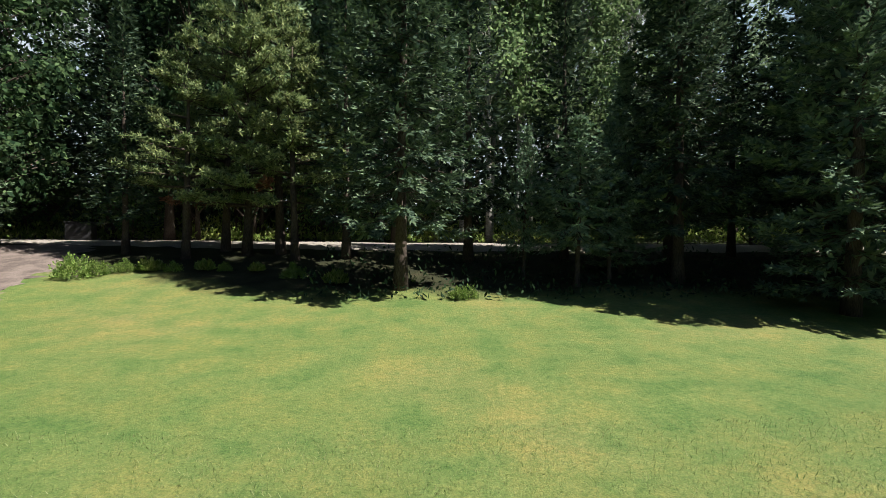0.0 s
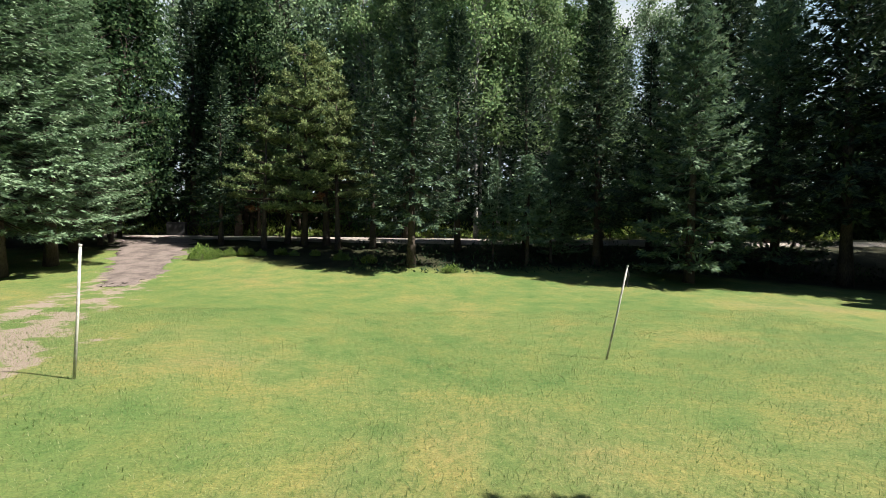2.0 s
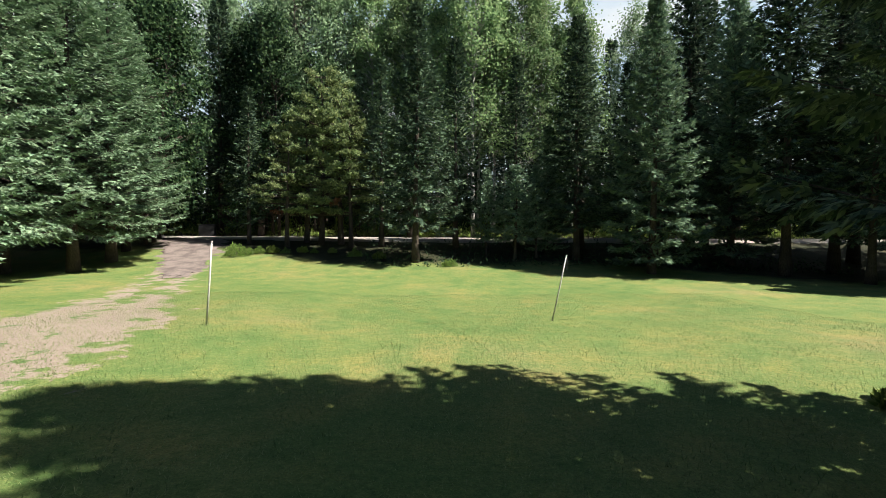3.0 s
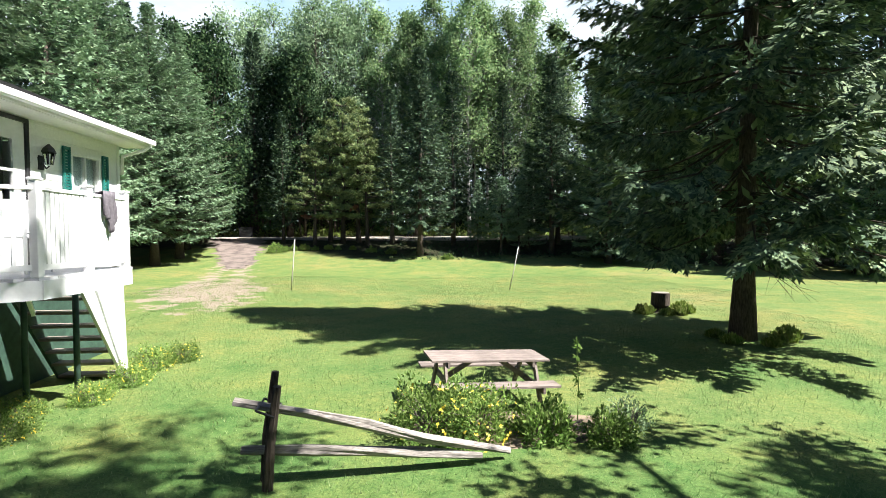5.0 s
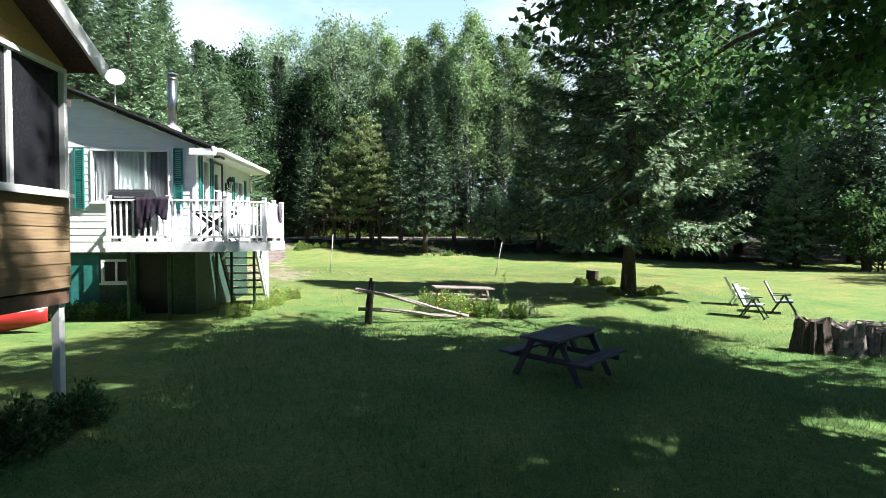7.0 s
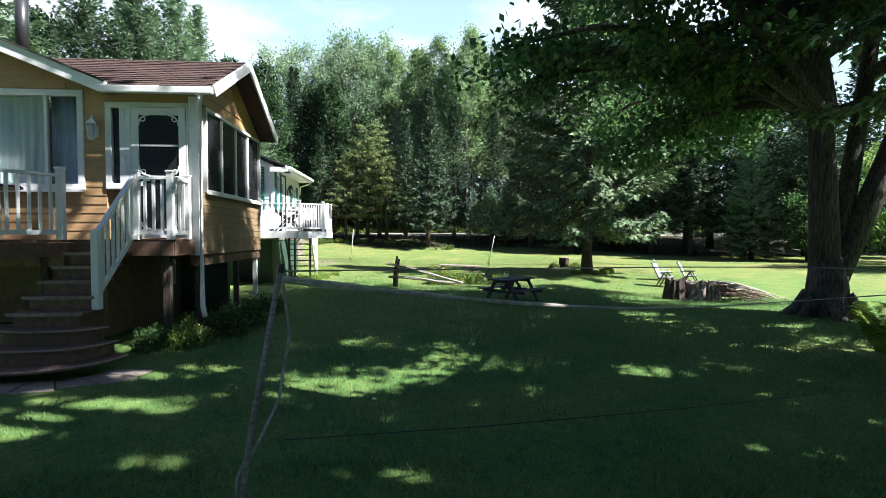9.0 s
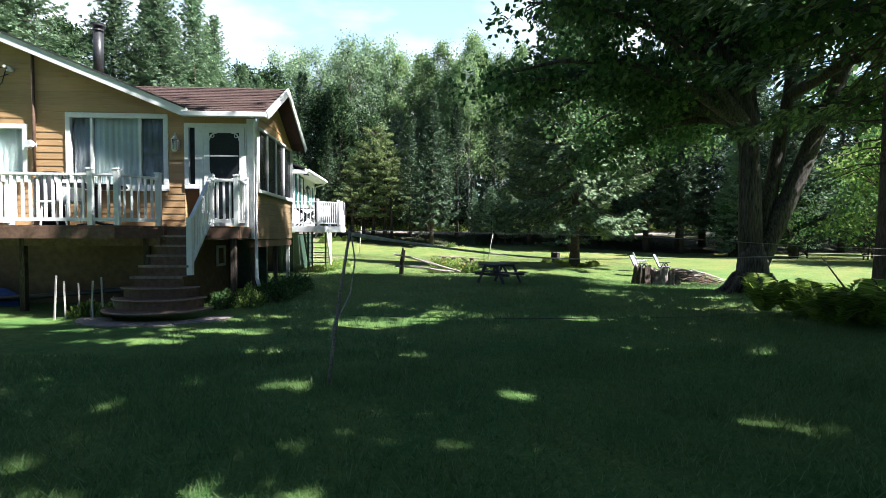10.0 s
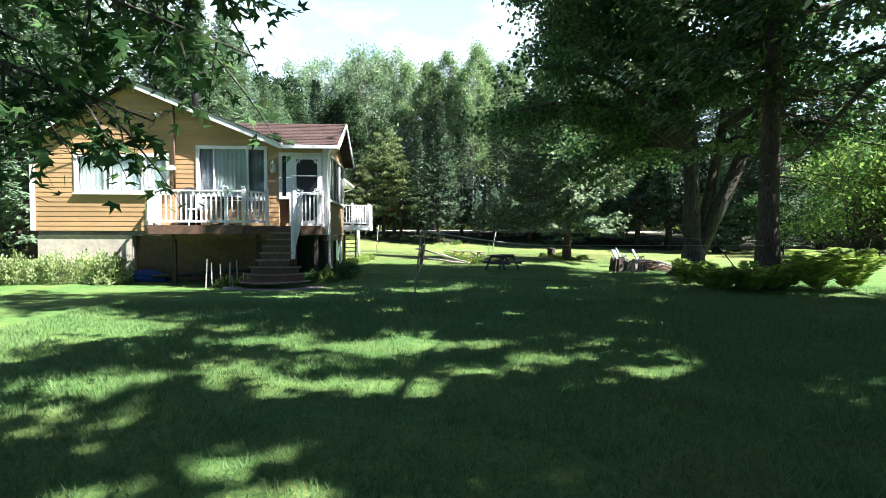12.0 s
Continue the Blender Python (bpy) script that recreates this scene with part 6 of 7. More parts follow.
bb2 = thing("covered_grill", "dark covered grill on the brown deck", "barbecue", (-9.35, -23.2, DZ))
part("cover", Geo().tube([(0, 0, 0.0), (0, 0, 0.5), (0, 0, 0.85), (0, 0, 1.02)], [0.26, 0.27, 0.27, 0.12], 12, rough=0.08, rnd=random.Random(2)), M_BLACK, bb2, smoothed=True)

# ---- near trees ----
BIG = spruce_meshes("lawn_spruce", 16.2, 4.8, 3.2, 31, M_SPRUCE, 0.48, 1.20, 0.24, dead=40, ratio=0.28, feather=4, sides=4, per=0.16, gaps=0.05, bare=0.22, hang=0.26, limbs=8)
plant("spruce", "large old spruce with drooping boughs standing on the lawn", "spruce", BIG, 5.5, -8.95, 0)
OLD = spruce_meshes("old_spruce", 18.5, 4.6, 4.9, 33, M_SPRUCE, 0.35, 0.95, 0.22, dead=60, gaps=0.42, ratio=0.36, feather=3, per=0.26, bare=0.4, hang=0.2)
plant("spruce", "old spruce with many dead lower twigs beside the ferns", "spruce", OLD, 5.2, -25.4, 50)


# canopy gaps cut for set sun patches: x, y, half width on the ground
GLADES = ((-5.0, -24.6, 0.5), (-5.75, -25.7, 0.7), (-4.4, -26.95, 0.5), (-3.0, -25.4, 0.35), (-1.5, -24.45, 1.2), (0.4, -24.9, 0.9), (3.5, -23.2, 0.9),
          (1.9, -21.65, 0.6), (0.05, -27.1, 0.5), (-3.4, -30.9, 1.3), (-5.2, -30.5, 0.8), (-2.0, -31.5, 0.6), (-0.9, -32.1, 0.5), (-3.8, -32.4, 0.8),
          (-6.2, -32.2, 0.7), (-7.1, -29.8, 0.6), (-9.6, -24.7, 1.8), (-6.0, -26.3, 0.9), (-3.7, -28.3, 0.4), (-4.0, -34.2, 0.6), (2.1, -20.9, 0.7),
          (6.0, -25.1, 1.1), (7.6, -25.3, 1.0), (3.9, -25.2, 0.5), (-2.4, -15.9, 0.8), (1.2, -18.4, 0.5), (-1.8, -28.7, 0.35), (1.2, -16.1, 1.0), (-0.4, -15.6, 0.9), (1.6, -27.4, 0.5), (2.4, -25.4, 0.7))


def in_glade(P, at, rng):
    """Which of the leaves at P, of a tree placed by the matrix at, would shade an opening or one of the many small chinks."""
    M = np.array(at)
    Q = P @ M[:3, :3].T + M[:3, 3]
    x, y = Q[:, 0] - Q[:, 2] * SUN.x / SUN.z, Q[:, 1] - Q[:, 2] * SUN.y / SUN.z
    edge = rng.uniform(0.75, 1.35, len(P))
    chinks = np.sin(2.1 * x + 1.6 * np.sin(2.3 * y + 0.5)) + np.sin(5.3 * y + 1.4 * np.sin(1.9 * x)) + 0.5 * np.sin(0.9 * x - 1.3 * y)
    out = chinks * edge > 1.78
    for gx, gy, r in GLADES:
        wave = 1 + 0.25 * np.sin(x * 5 + gy) + 0.2 * np.sin(y * 9 + gx)
        out |= ((x - gx) / r) ** 2 + ((y - gy) / (0.12 + 0.26 * r)) ** 2 < edge * wave
    return out


def maple_meshes(name, seed, h, r, base, leaves, leaf, stems, leaf_mat, clear=99.0, reach=(), at=None):
    """A spreading maple: a flared foot, several stems and long arching limbs with hanging leaf sprays."""
    rng = np.random.default_rng(seed)
    rnd = random.Random(seed)
    g = Geo()
    foot = [(-0.35, 0.56), (0.0, 0.45), (0.35, 0.37), (0.75, 0.32), (1.05, 0.22)]
    g.tube([(0.02 * z, 0, z) for z, _ in foot], [q for _, q in foot], 14, rough=0.12, rnd=rnd)
    for k in range(7):
        a = k * 0.9 + rnd.uniform(-0.2, 0.2)
        g.tube([(0.30 * math.cos(a), 0.30 * math.sin(a), 0.35), (0.55 * math.cos(a), 0.55 * math.sin(a), 0.06), (0.95 * math.cos(a), 0.95 * math.sin(a), -0.12)], [0.16, 0.12, 0.05], 6, rough=0.1, rnd=rnd)
    tips, limbs = [], []
    for dx, dy, r0, top, bend in stems:
        pts, rad = [], []
        for i in range(8):
            w = i / 7
            pts.append((dx * (0.02 + 0.98 * w ** bend) + 0.18 * math.sin(5 * w), dy * (0.02 + 0.98 * w ** bend) + 0.15 * math.sin(4 * w), 0.55 + (top - 0.55) * w))
            rad.append(r0 * (1 - 0.85 * w))
        g.tube(pts, rad, 10, rough=0.1, rnd=rnd)
        n_l = int(11 * top / h) + 4
        for k in range(n_l):
            w = rnd.uniform(0.22, 0.98)
            i = min(6, int(w * 7))
            root = Vector(pts[i]).lerp(Vector(pts[i + 1]), w * 7 - i)
            a = rnd.uniform(0, 6.28)
            L = r * rnd.uniform(0.55, 1.0) * (1.05 - 0.45 * w)
            rise = rnd.uniform(0.05, 0.5) + 0.25 * w
            d = Vector((math.cos(a), math.sin(a), 0))
            lp = [root + d * L * s + Vector((0, 0, L * (rise * s - 0.42 * s * s))) + Vector((rnd.uniform(-1, 1), rnd.uniform(-1, 1), rnd.uniform(-1, 1))) * 0.12 * s for s in (0, 0.25, 0.5, 0.75, 1.0)]
            if root.x + lp[-1].x < 2 * -clear and lp[-1].y > -0.3 and lp[-1].z < 6.3:
                continue
            limbs.append((lp, L))
    for x, y, z in reach:
        root, tip = Vector((0.0, 0.1, 3.6)), Vector((x, y, z))
        lp = [root.lerp(tip, s) + Vector((0, 0, 0.9 * math.sin(math.pi * s))) for s in (0, 0.25, 0.5, 0.75, 1.0)]
        limbs.append((lp, (tip - root).length))
    for lp, L in limbs:
        limb_wood(g, [tuple(p) for p in lp], 0.022 * L + 0.01, 0.012, 6)
        for q in range(int(5 + L * 2.2)):
            s = rnd.uniform(0.25, 1.0)
            i2 = min(3, int(s * 4))
            p0 = lp[i2].lerp(lp[i2 + 1], s * 4 - i2)
            e = Vector((rnd.gauss(0, 1), rnd.gauss(0, 1), rnd.gauss(-0.05, 0.45))).normalized() * rnd.uniform(0.4, 1.25)
            p1 = p0 + e
            limb_wood(g, [tuple(p0), tuple(p0.lerp(p1, 0.5) + Vector((0, 0, 0.05))), tuple(p1)], 0.012, 0.003, 3)
            if p1.z > base:
                tips.append((tuple(p0), tuple(p1)))
    t0, t1 = np.array([t[0] for t in tips]), np.array([t[1] for t in tips])
    idx = rng.integers(0, len(tips), leaves)
    w = rng.uniform(0.2, 1.05, (leaves, 1))
    P = t0[idx] * (1 - w) + t1[idx] * w + rng.normal(0, 1, (leaves, 3)) * np.array([0.24, 0.24, 0.16])
    P = P[P[:, 2] > base]
    if at is not None:
        P = P[~in_glade(P, at, rng)]
    n = len(P)
    D = rng.normal(0, 1, (n, 3)) + np.array([0, 0, -0.7])
    N = rng.normal(0, 0.55, (n, 3)) + np.array([0, 0, 1.0])
    v = leaf_arrays(P, D, N, leaf * rng.uniform(0.7, 1.3, n), leaf * 0.95 * rng.uniform(0.7, 1.2, n))
    return g.mesh(name + "_trunk", M_BARK_MAPLE, True), leaf_mesh(name + "_crown", [v], leaf_mat)


# the highest reach limbs are added for the shade they lay on the lawn
MAPLE = maple_meshes("lawn_maple", 41, 15.0, 7.0, 2.6, 90000, 0.135, ((-0.6, 0.4, 0.27, 14.0, 0.95), (3.4, 1.2, 0.19, 14.0, 0.95), (5.6, -0.3, 0.24, 13.0, 0.98), (-3.0, -1.4, 0.15, 10.5, 2.2), (-3.8, 1.0, 0.15, 12.5, 2.0)), M_MAPLE, clear=2.3,
                     reach=((-2.6, 6.0, 4.4), (-1.0, 6.5, 5.0), (0.5, 6.5, 4.2), (1.5, 5.2, 4.0), (-6.6, -0.6, 4.4), (-6.0, -1.8, 5.4), (-3.5, 2.0, 11.5), (-2.0, 3.0, 12.5), (-4.8, 0.8, 10.0), (-1.5, 1.2, 13.5), (-5.2, 2.6, 9.2), (-3.0, 3.6, 10.4), (-4.4, -0.6, 11.4), (-5.6, -0.4, 10.2), (-4.0, 0.2, 12.4), (-5.4, 1.6, 10.6), (-6.0, 0.6, 8.8),
                            (-6.5, 2.8, 4.9), (-6.0, 3.6, 4.7), (-5.2, 3.0, 5.2), (-4.4, 4.2, 4.7)), at=pose(5.65, -21.4, ground(5.65, -21.4)) @ Matrix.Diagonal((1, 1, 1.1, 1)))
plant("maple", "large maple with a flared foot and several dark stems", "maple", MAPLE, 5.65, -21.4, 0, 1.0, 1.1)
SHADE_STEMS = ((-1.2, 0.6, 0.24, 13.5, 0.9), (1.8, -0.8, 0.25, 13.0, 0.9), (0.3, 1.9, 0.22, 14.0, 0.9))


def shade_maple(label, x, y, yaw, s, leaves=15000, group="shade maples", reach=()):
    at = pose(x, y, ground(x, y), 0, 0, yaw) @ Matrix.Scale(s, 4)
    return plant("maple", label, "maple", maple_meshes("shade_maple", 42, 15.0, 6.5, 5.2, leaves, 0.22, SHADE_STEMS, M_MAPLE, reach=reach, at=at), x, y, yaw, s, group=group)


# trees added off to the side for the shade they cast on the lawn
for x, y, yaw, s in ((12.2, -33.0, 0, 1.1), (5.5, -29.5, 160, 1.15), (3.0, -38.8, 40, 1.0), (8.0, -35.2, 120, 0.95), (3.0, -44.0, 200, 1.0), (-7.5, -43.5, 300, 0.9), (13.0, -39.0, 60, 1.0)):
    shade_maple("tall shade maple beside the lawn", x, y, yaw, s, 30000 if y > -30 else (25000 if y > -40 else 14000), reach=((5.6, 2.0, 10.0), (5.0, 3.2, 11.0), (6.4, 1.0, 9.4), (4.4, 0.6, 12.0), (6.6, 2.6, 10.8)) if y > -30 else ())

# low bough that hangs in front of the cottage
def maple_leaf_mesh():
    """One five-lobed leaf, flat on the ground plane, its stalk at the origin, 1 unit long."""
    lobes = ((0, 1.0), (48, 0.82), (-48, 0.82), (105, 0.48), (-105, 0.48))
    pts = []
    order = sorted(lobes, key=lambda q: -q[0])
    for i, (a, l) in enumerate(order):
        t = math.radians(90 + a)
        c = Vector((0, 0.22))
        if i:
            m = math.radians(90 + (order[i - 1][0] + a) / 2)
            pts.append(c + Vector((math.cos(m), math.sin(m))) * 0.27)
        pts.append(c + Vector((math.cos(t), math.sin(t))) * (l - 0.22))
    return [(p.x, p.y, 0.0) for p in pts]


def bough(parent, root, tip, seed, sprays, leaf):
    rnd = random.Random(seed)
    g = Geo()
    tg = Geo()
    root, tip = Vector(root), Vector(tip)
    pts = [root.lerp(tip, s) + Vector((0, 0, 0.5 * math.sin(math.pi * s) * 0.6)) for s in (0, 0.2, 0.4, 0.6, 0.8, 1.0)]
    g.tube([tuple(p) for p in pts], [0.07, 0.05, 0.04, 0.028, 0.018, 0.006], 6)
    lv, lf = [], []
    shape = maple_leaf_mesh()
    for k in range(sprays):
        s = rnd.uniform(0.5, 1.0)
        i = min(4, int(s * 5))
        p0 = pts[i].lerp(pts[i + 1], s * 5 - i)
        d = Vector((rnd.gauss(0, 1), rnd.gauss(0, 0.7), rnd.gauss(-0.65, 0.55))).normalized()
        L = rnd.uniform(0.3, 0.85)
        tw = [p0 + d * L * q + Vector((0, 0, -0.35 * L * q * q)) for q in (0, 0.35, 0.7, 1.0)]
        tg.tube([tuple(p) for p in tw], [0.010, 0.007, 0.005, 0.002], 4, cap=False)
        for j in range(rnd.randint(16, 26)):
            q = rnd.uniform(0.2, 1.0)
            ii = min(2, int(q * 3))
            c = tw[ii].lerp(tw[ii + 1], q * 3 - ii) + Vector((rnd.gauss(0, 0.09), rnd.gauss(0, 0.09), rnd.gauss(-0.03, 0.06)))
            m = Matrix.Translation(c) @ Euler((rnd.gauss(-0.5, 0.5), rnd.gauss(0, 0.5), rnd.uniform(0, 6.28))).to_matrix().to_4x4() @ Matrix.Scale(leaf * rnd.uniform(0.7, 1.25), 4)
            n = len(lv)
            lv.extend(tuple(m @ Vector(p)) for p in shape)
            cx = m @ Vector((0, 0.22, 0.03))
            lv.append(tuple(cx))
            for e in range(len(shape) - 1):
                lf.append((n + e + 1, n + e, n + len(shape)))
    part("bough", g, M_BARK_MAPLE, parent, smoothed=True)
    tagged(part("spray", tg, M_BARK_MAPLE, parent), kind="stuff")
    me = bpy.data.meshes.new("bough_leaves")
    me.from_pydata(lv, [], lf)
    me.materials.append(M_MAPLE)
    tagged(part("foliage", me, None, parent), kind="stuff")


shade_maple("leafy maple with low boughs reaching over the lawn", -12.5, -36.5, 75, 0.85, group="")
hang = thing("low_bough", "low maple bough with broad green leaves hanging over the lawn", "bough", (0, 0, 0))
for k, (root, tip, n) in enumerate((((-10.3, -35.9, 3.2), (-4.55, -32.7, 2.6), 40), ((-10.0, -35.6, 3.9), (-4.8, -32.6, 3.05), 44), ((-10.0, -35.0, 3.0), (-5.2, -32.9, 2.05), 26),
                                    ((-10.2, -36.0, 3.6), (-5.7, -33.0, 2.4), 20), ((-10.0, -35.2, 3.5), (-6.4, -32.6, 2.5), 34), ((-10.0, -35.4, 4.2), (-5.4, -32.3, 3.3), 44))):
    bough(hang, root, tip, 51 + k, n, 0.14)

# ---- things on the lawn ----
def leaning_pole(label, base, top, r, name="marker_pole"):
    p = thing(name, label, "pole", (base[0], base[1], ground(base[0], base[1])))
    d = Vector(top) - Vector((base[0], base[1], ground(base[0], base[1])))
    part("shaft", Geo().tube([tuple(-d * 0.06), tuple(d * 0.5 + Vector((0.008, 0, 0))), tuple(d)], [r * 1.1, r, r * 0.9], 8), M_POLE, p, smoothed=True)
    part("cap", Geo().tube([tuple(d), tuple(d * 1.012)], [r * 1.3, r * 1.2], 8), M_POLE, p)
    return p


leaning_pole("thin white pole standing in the lawn", (-6.35, 0.75), (-6.15, 0.6, 1.90), 0.022)
pr = leaning_pole("leaning pale pole with a dark cord at its top", (2.86, 2.6), (3.26, 2.57, 1.50), 0.022)
part("cord", Geo().tube([(0.40, 0.02, 1.92), (0.45, 0.02, 1.75), (0.42, 0.03, 1.6), (0.44, 0.0, 1.5)], [0.02, 0.025, 0.015, 0.006], 6), M_BLACK, pr, "dark cord")


def picnic_table(label, x, y, yaw, mat, length=1.8, size=1.0, tilt=0.0):
    """An A-frame picnic table; its length lies along its own x axis."""
    t = thing("picnic_table", label, "picnic table", pose(x, y, ground(x, y), 0, tilt, yaw) @ Matrix.Scale(size, 4))
    h = length / 2
    for k in range(5):
        yy = -0.35 + 0.145 * k
        part("top_board", Geo().box((-h, yy, 0.70), (h, yy + 0.137, 0.738)), mat, t, bevel=0.004)
    for s in (-1, 1):
        for k in range(2):
            yy = s * 0.66 + (k - 1) * 0.142
            part("seat_board", Geo().box((-h, yy, 0.40), (h, yy + 0.135, 0.438)), mat, t, bevel=0.004)
        xx = s * (h - 0.28)
        part("seat_bearer", Geo().box((xx - 0.02, -0.80, 0.305), (xx + 0.02, 0.80, 0.398)), mat, t)
        part("top_bearer", Geo().box((xx - 0.02, -0.35, 0.61), (xx + 0.02, 0.35, 0.698)), mat, t)
        for q in (-1, 1):
            part("leg", Geo().beam((xx + 0.045 * s, q * 0.62, 0.0), (xx + 0.045 * s, q * 0.24, 0.70), 0.04, 0.10), mat, t)
        part("brace", Geo().beam((xx, 0, 0.36), (s * 0.18, 0, 0.69), 0.04, 0.08), mat, t)
    return t


picnic_table("dark blue-grey picnic table in the shade of the lawn", -0.14, -19.02, 42, M_BLUEWOOD, 1.5, 0.76)
picnic_table("weathered grey-brown picnic table on the sunny lawn", -0.72, -12.15, 9, M_OLDWOOD, 2.0, 0.83, 3.0)

fence = thing("split_rail_fence", "broken piece of weathered split-rail fence on the lawn", "fence", (-3.06, -14.35, ground(-3.06, -14.35) + 0.03))
rf = random.Random(9)
part("post", Geo().tube([(-0.06, 0.10, -0.2), (-0.02, 0.10, 0.4), (0.06, 0.10, 0.98)], [0.045, 0.042, 0.034], 7, rough=0.3, rnd=rf), M_BARK, fence)
part("post", Geo().tube([(0.02, -0.10, -0.2), (0.06, -0.10, 0.4), (0.13, -0.10, 0.90)], [0.05, 0.046, 0.04], 7, rough=0.3, rnd=rf), M_BARK, fence)
part("rail", Geo().tube([(-0.28, 0, 0.74), (0.35, 0.0, 0.62), (0.9, 0.06, 0.47), (1.45, 0.14, 0.28), (2.3, 0.32, 0.05)], [0.040, 0.046, 0.050, 0.046, 0.030], 9, rough=0.45, rnd=rf), M_LOGGREY, fence, "silver-grey split rail")
part("rail", Geo().tube([(-0.22, 0, 0.30), (0.4, 0.02, 0.27), (0.9, 0.08, 0.21), (1.4, 0.16, 0.14), (2.0, 0.22, 0.06)], [0.042, 0.050, 0.046, 0.048, 0.034], 9, rough=0.45, rnd=rf), M_LOGGREY, fence, "silver-grey split rail")
part("tie", Geo().tube([(-0.05, -0.13, 0.70), (-0.05, 0.13, 0.72), (0.1, 0.14, 0.66), (0.1, -0.14, 0.64), (-0.05, -0.13, 0.70)], [0.012] * 5, 5), M_BLACK, fence)


def shrub_mesh(name, seed, rx, rz, mat, leaves, leaf, upright=0.3, bloom=0):
    rng = np.random.default_rng(seed)
    d = unit(rng.normal(0, 1, (leaves, 3)))
    d[:, 2] = np.abs(d[:, 2])
    rr = rng.uniform(0.45, 1.0, (leaves, 1)) ** 0.6 * (1 + 0.22 * np.sin(d[:, :1] * 7 + seed) + 0.15 * np.sin(d[:, 1:2] * 9))
    P = d * rr * np.array([rx, rx, rz])
    D = d * 0.6 + rng.normal(0, 0.6, (leaves, 3)) + np.array([0, 0, upright])
    N = rng.normal(0, 0.7, (leaves, 3)) + d * 0.6 + np.array([0, 0, 0.5])
    v = leaf_arrays(P, D, N, leaf * rng.uniform(0.6, 1.4, leaves), leaf * 0.5 * rng.uniform(0.7, 1.2, leaves))
    me = leaf_mesh(name, [v], mat)
    fl = None
    if bloom:
        d = unit(rng.normal(0, 1, (bloom, 3)))
        d[:, 2] = np.abs(d[:, 2])
        P = d * np.array([rx, rx, rz]) * rng.uniform(0.9, 1.08, (bloom, 1))
        fl = leaf_mesh(name + "_bloom", [leaf_arrays(P, rng.normal(0, 1, (bloom, 3)), d + np.array([0, -0.4, 0.6]), np.full(bloom, 0.045), np.full(bloom, 0.04)) for _ in range(2)], M_BLOOM)
    g = Geo()
    rnd = random.Random(seed)
    for k in range(14):
        a = rnd.uniform(0, 6.28)
        q = rnd.uniform(0.4, 0.95)
        g.tube([(0.03 * math.cos(a), 0.03 * math.sin(a), -0.1), (rx * q * 0.5 * math.cos(a), rx * q * 0.5 * math.sin(a), rz * 0.5), (rx * q * math.cos(a), rx * q * math.sin(a), rz * (1.05 - 0.4 * q))], [0.012, 0.008, 0.003], 4, cap=False)
    return g.mesh(name + "_stems", M_TWIG), me, fl


def shrub(label, meshes, x, y, yaw=0, s=1.0, group="", name="shrub", cat="shrub"):
    t = thing(name, label, cat, pose(x, y, ground(x, y), 0, 0, yaw) @ Matrix.Scale(s, 4), group)
    part("stem_base", meshes[0], None, t)
    part("leaves", meshes[1], None, t)
    if meshes[2]:
        tagged(part("blossom", meshes[2], None, t, "small yellow flowers"), kind="stuff")
    return t


bed = part("flower_bed", Geo().prism([(-0.55 + 1.45 * math.cos(a) * (1 + 0.1 * math.sin(3 * a)), -13.3 + 0.5 * math.sin(a) * (1 + 0.12 * math.cos(4 * a))) for a in [i * math.pi / 16 for i in range(32)]], -0.26, -0.185), M_SOIL)
tagged(bed, "bare earth of the flower bed in the lawn", "flower bed", kind="structure")
CINQ = shrub_mesh("cinquefoil", 61, 0.62, 0.62, M_SHRUB, 3800, 0.055, 0.3, 60)
LEAFY = shrub_mesh("leafy_shrub", 62, 0.40, 0.48, M_SHRUB, 1700, 0.075, 0.5)
WISPY = shrub_mesh("wispy_shrub", 63, 0.42, 0.55, M_WILLOW, 800, 0.055, 0.9)
shrub("round yellow-flowering shrub in the flower bed", CINQ, -1.5, -13.35, 0, 0.95, "shrubs of the bed")
shrub("round yellow-flowering shrub in the flower bed", CINQ, -0.95, -13.3, 120, 0.85, "shrubs of the bed")
shrub("leafy bright green shrub in the flower bed", LEAFY, -0.25, -13.55, 0, 0.85, "shrubs of the bed")
shrub("small leafy shrub at the edge of the flower bed", LEAFY, 0.40, -13.75, 90, 0.66, "shrubs of the bed")
shrub("wispy grey-green shrub in the flower bed", WISPY, 0.80, -13.35, 0, 0.66, "shrubs of the bed")
spike = thing("tall_weed", "tall thin weed stalk in the flower bed", "plant", (0.28, -13.1, ground(0.28, -13.1)))
part("stalk", Geo().tube([(0, 0, 0), (0.01, 0, 0.5), (-0.02, 0, 1.05)], [0.008, 0.006, 0.003], 5), M_SHRUB, spike)
rng0 = np.random.default_rng(5)
zz = rng0.uniform(0.3, 1.05, 40)
part("leaves", leaf_mesh("weed_leaves", [leaf_arrays(np.stack([np.zeros(40), np.zeros(40), zz], 1), rng0.normal(0, 1, (40, 3)), rng0.normal(0, 1, (40, 3)) + np.array([0, 0, 1]), np.full(40, 0.09), np.full(40, 0.03))], M_SHRUB), None, spike)

GRASSY = shrub_mesh("grass_tuft", 64, 0.5, 0.42, M_TALLGRASS, 1500, 0.26, 1.6)


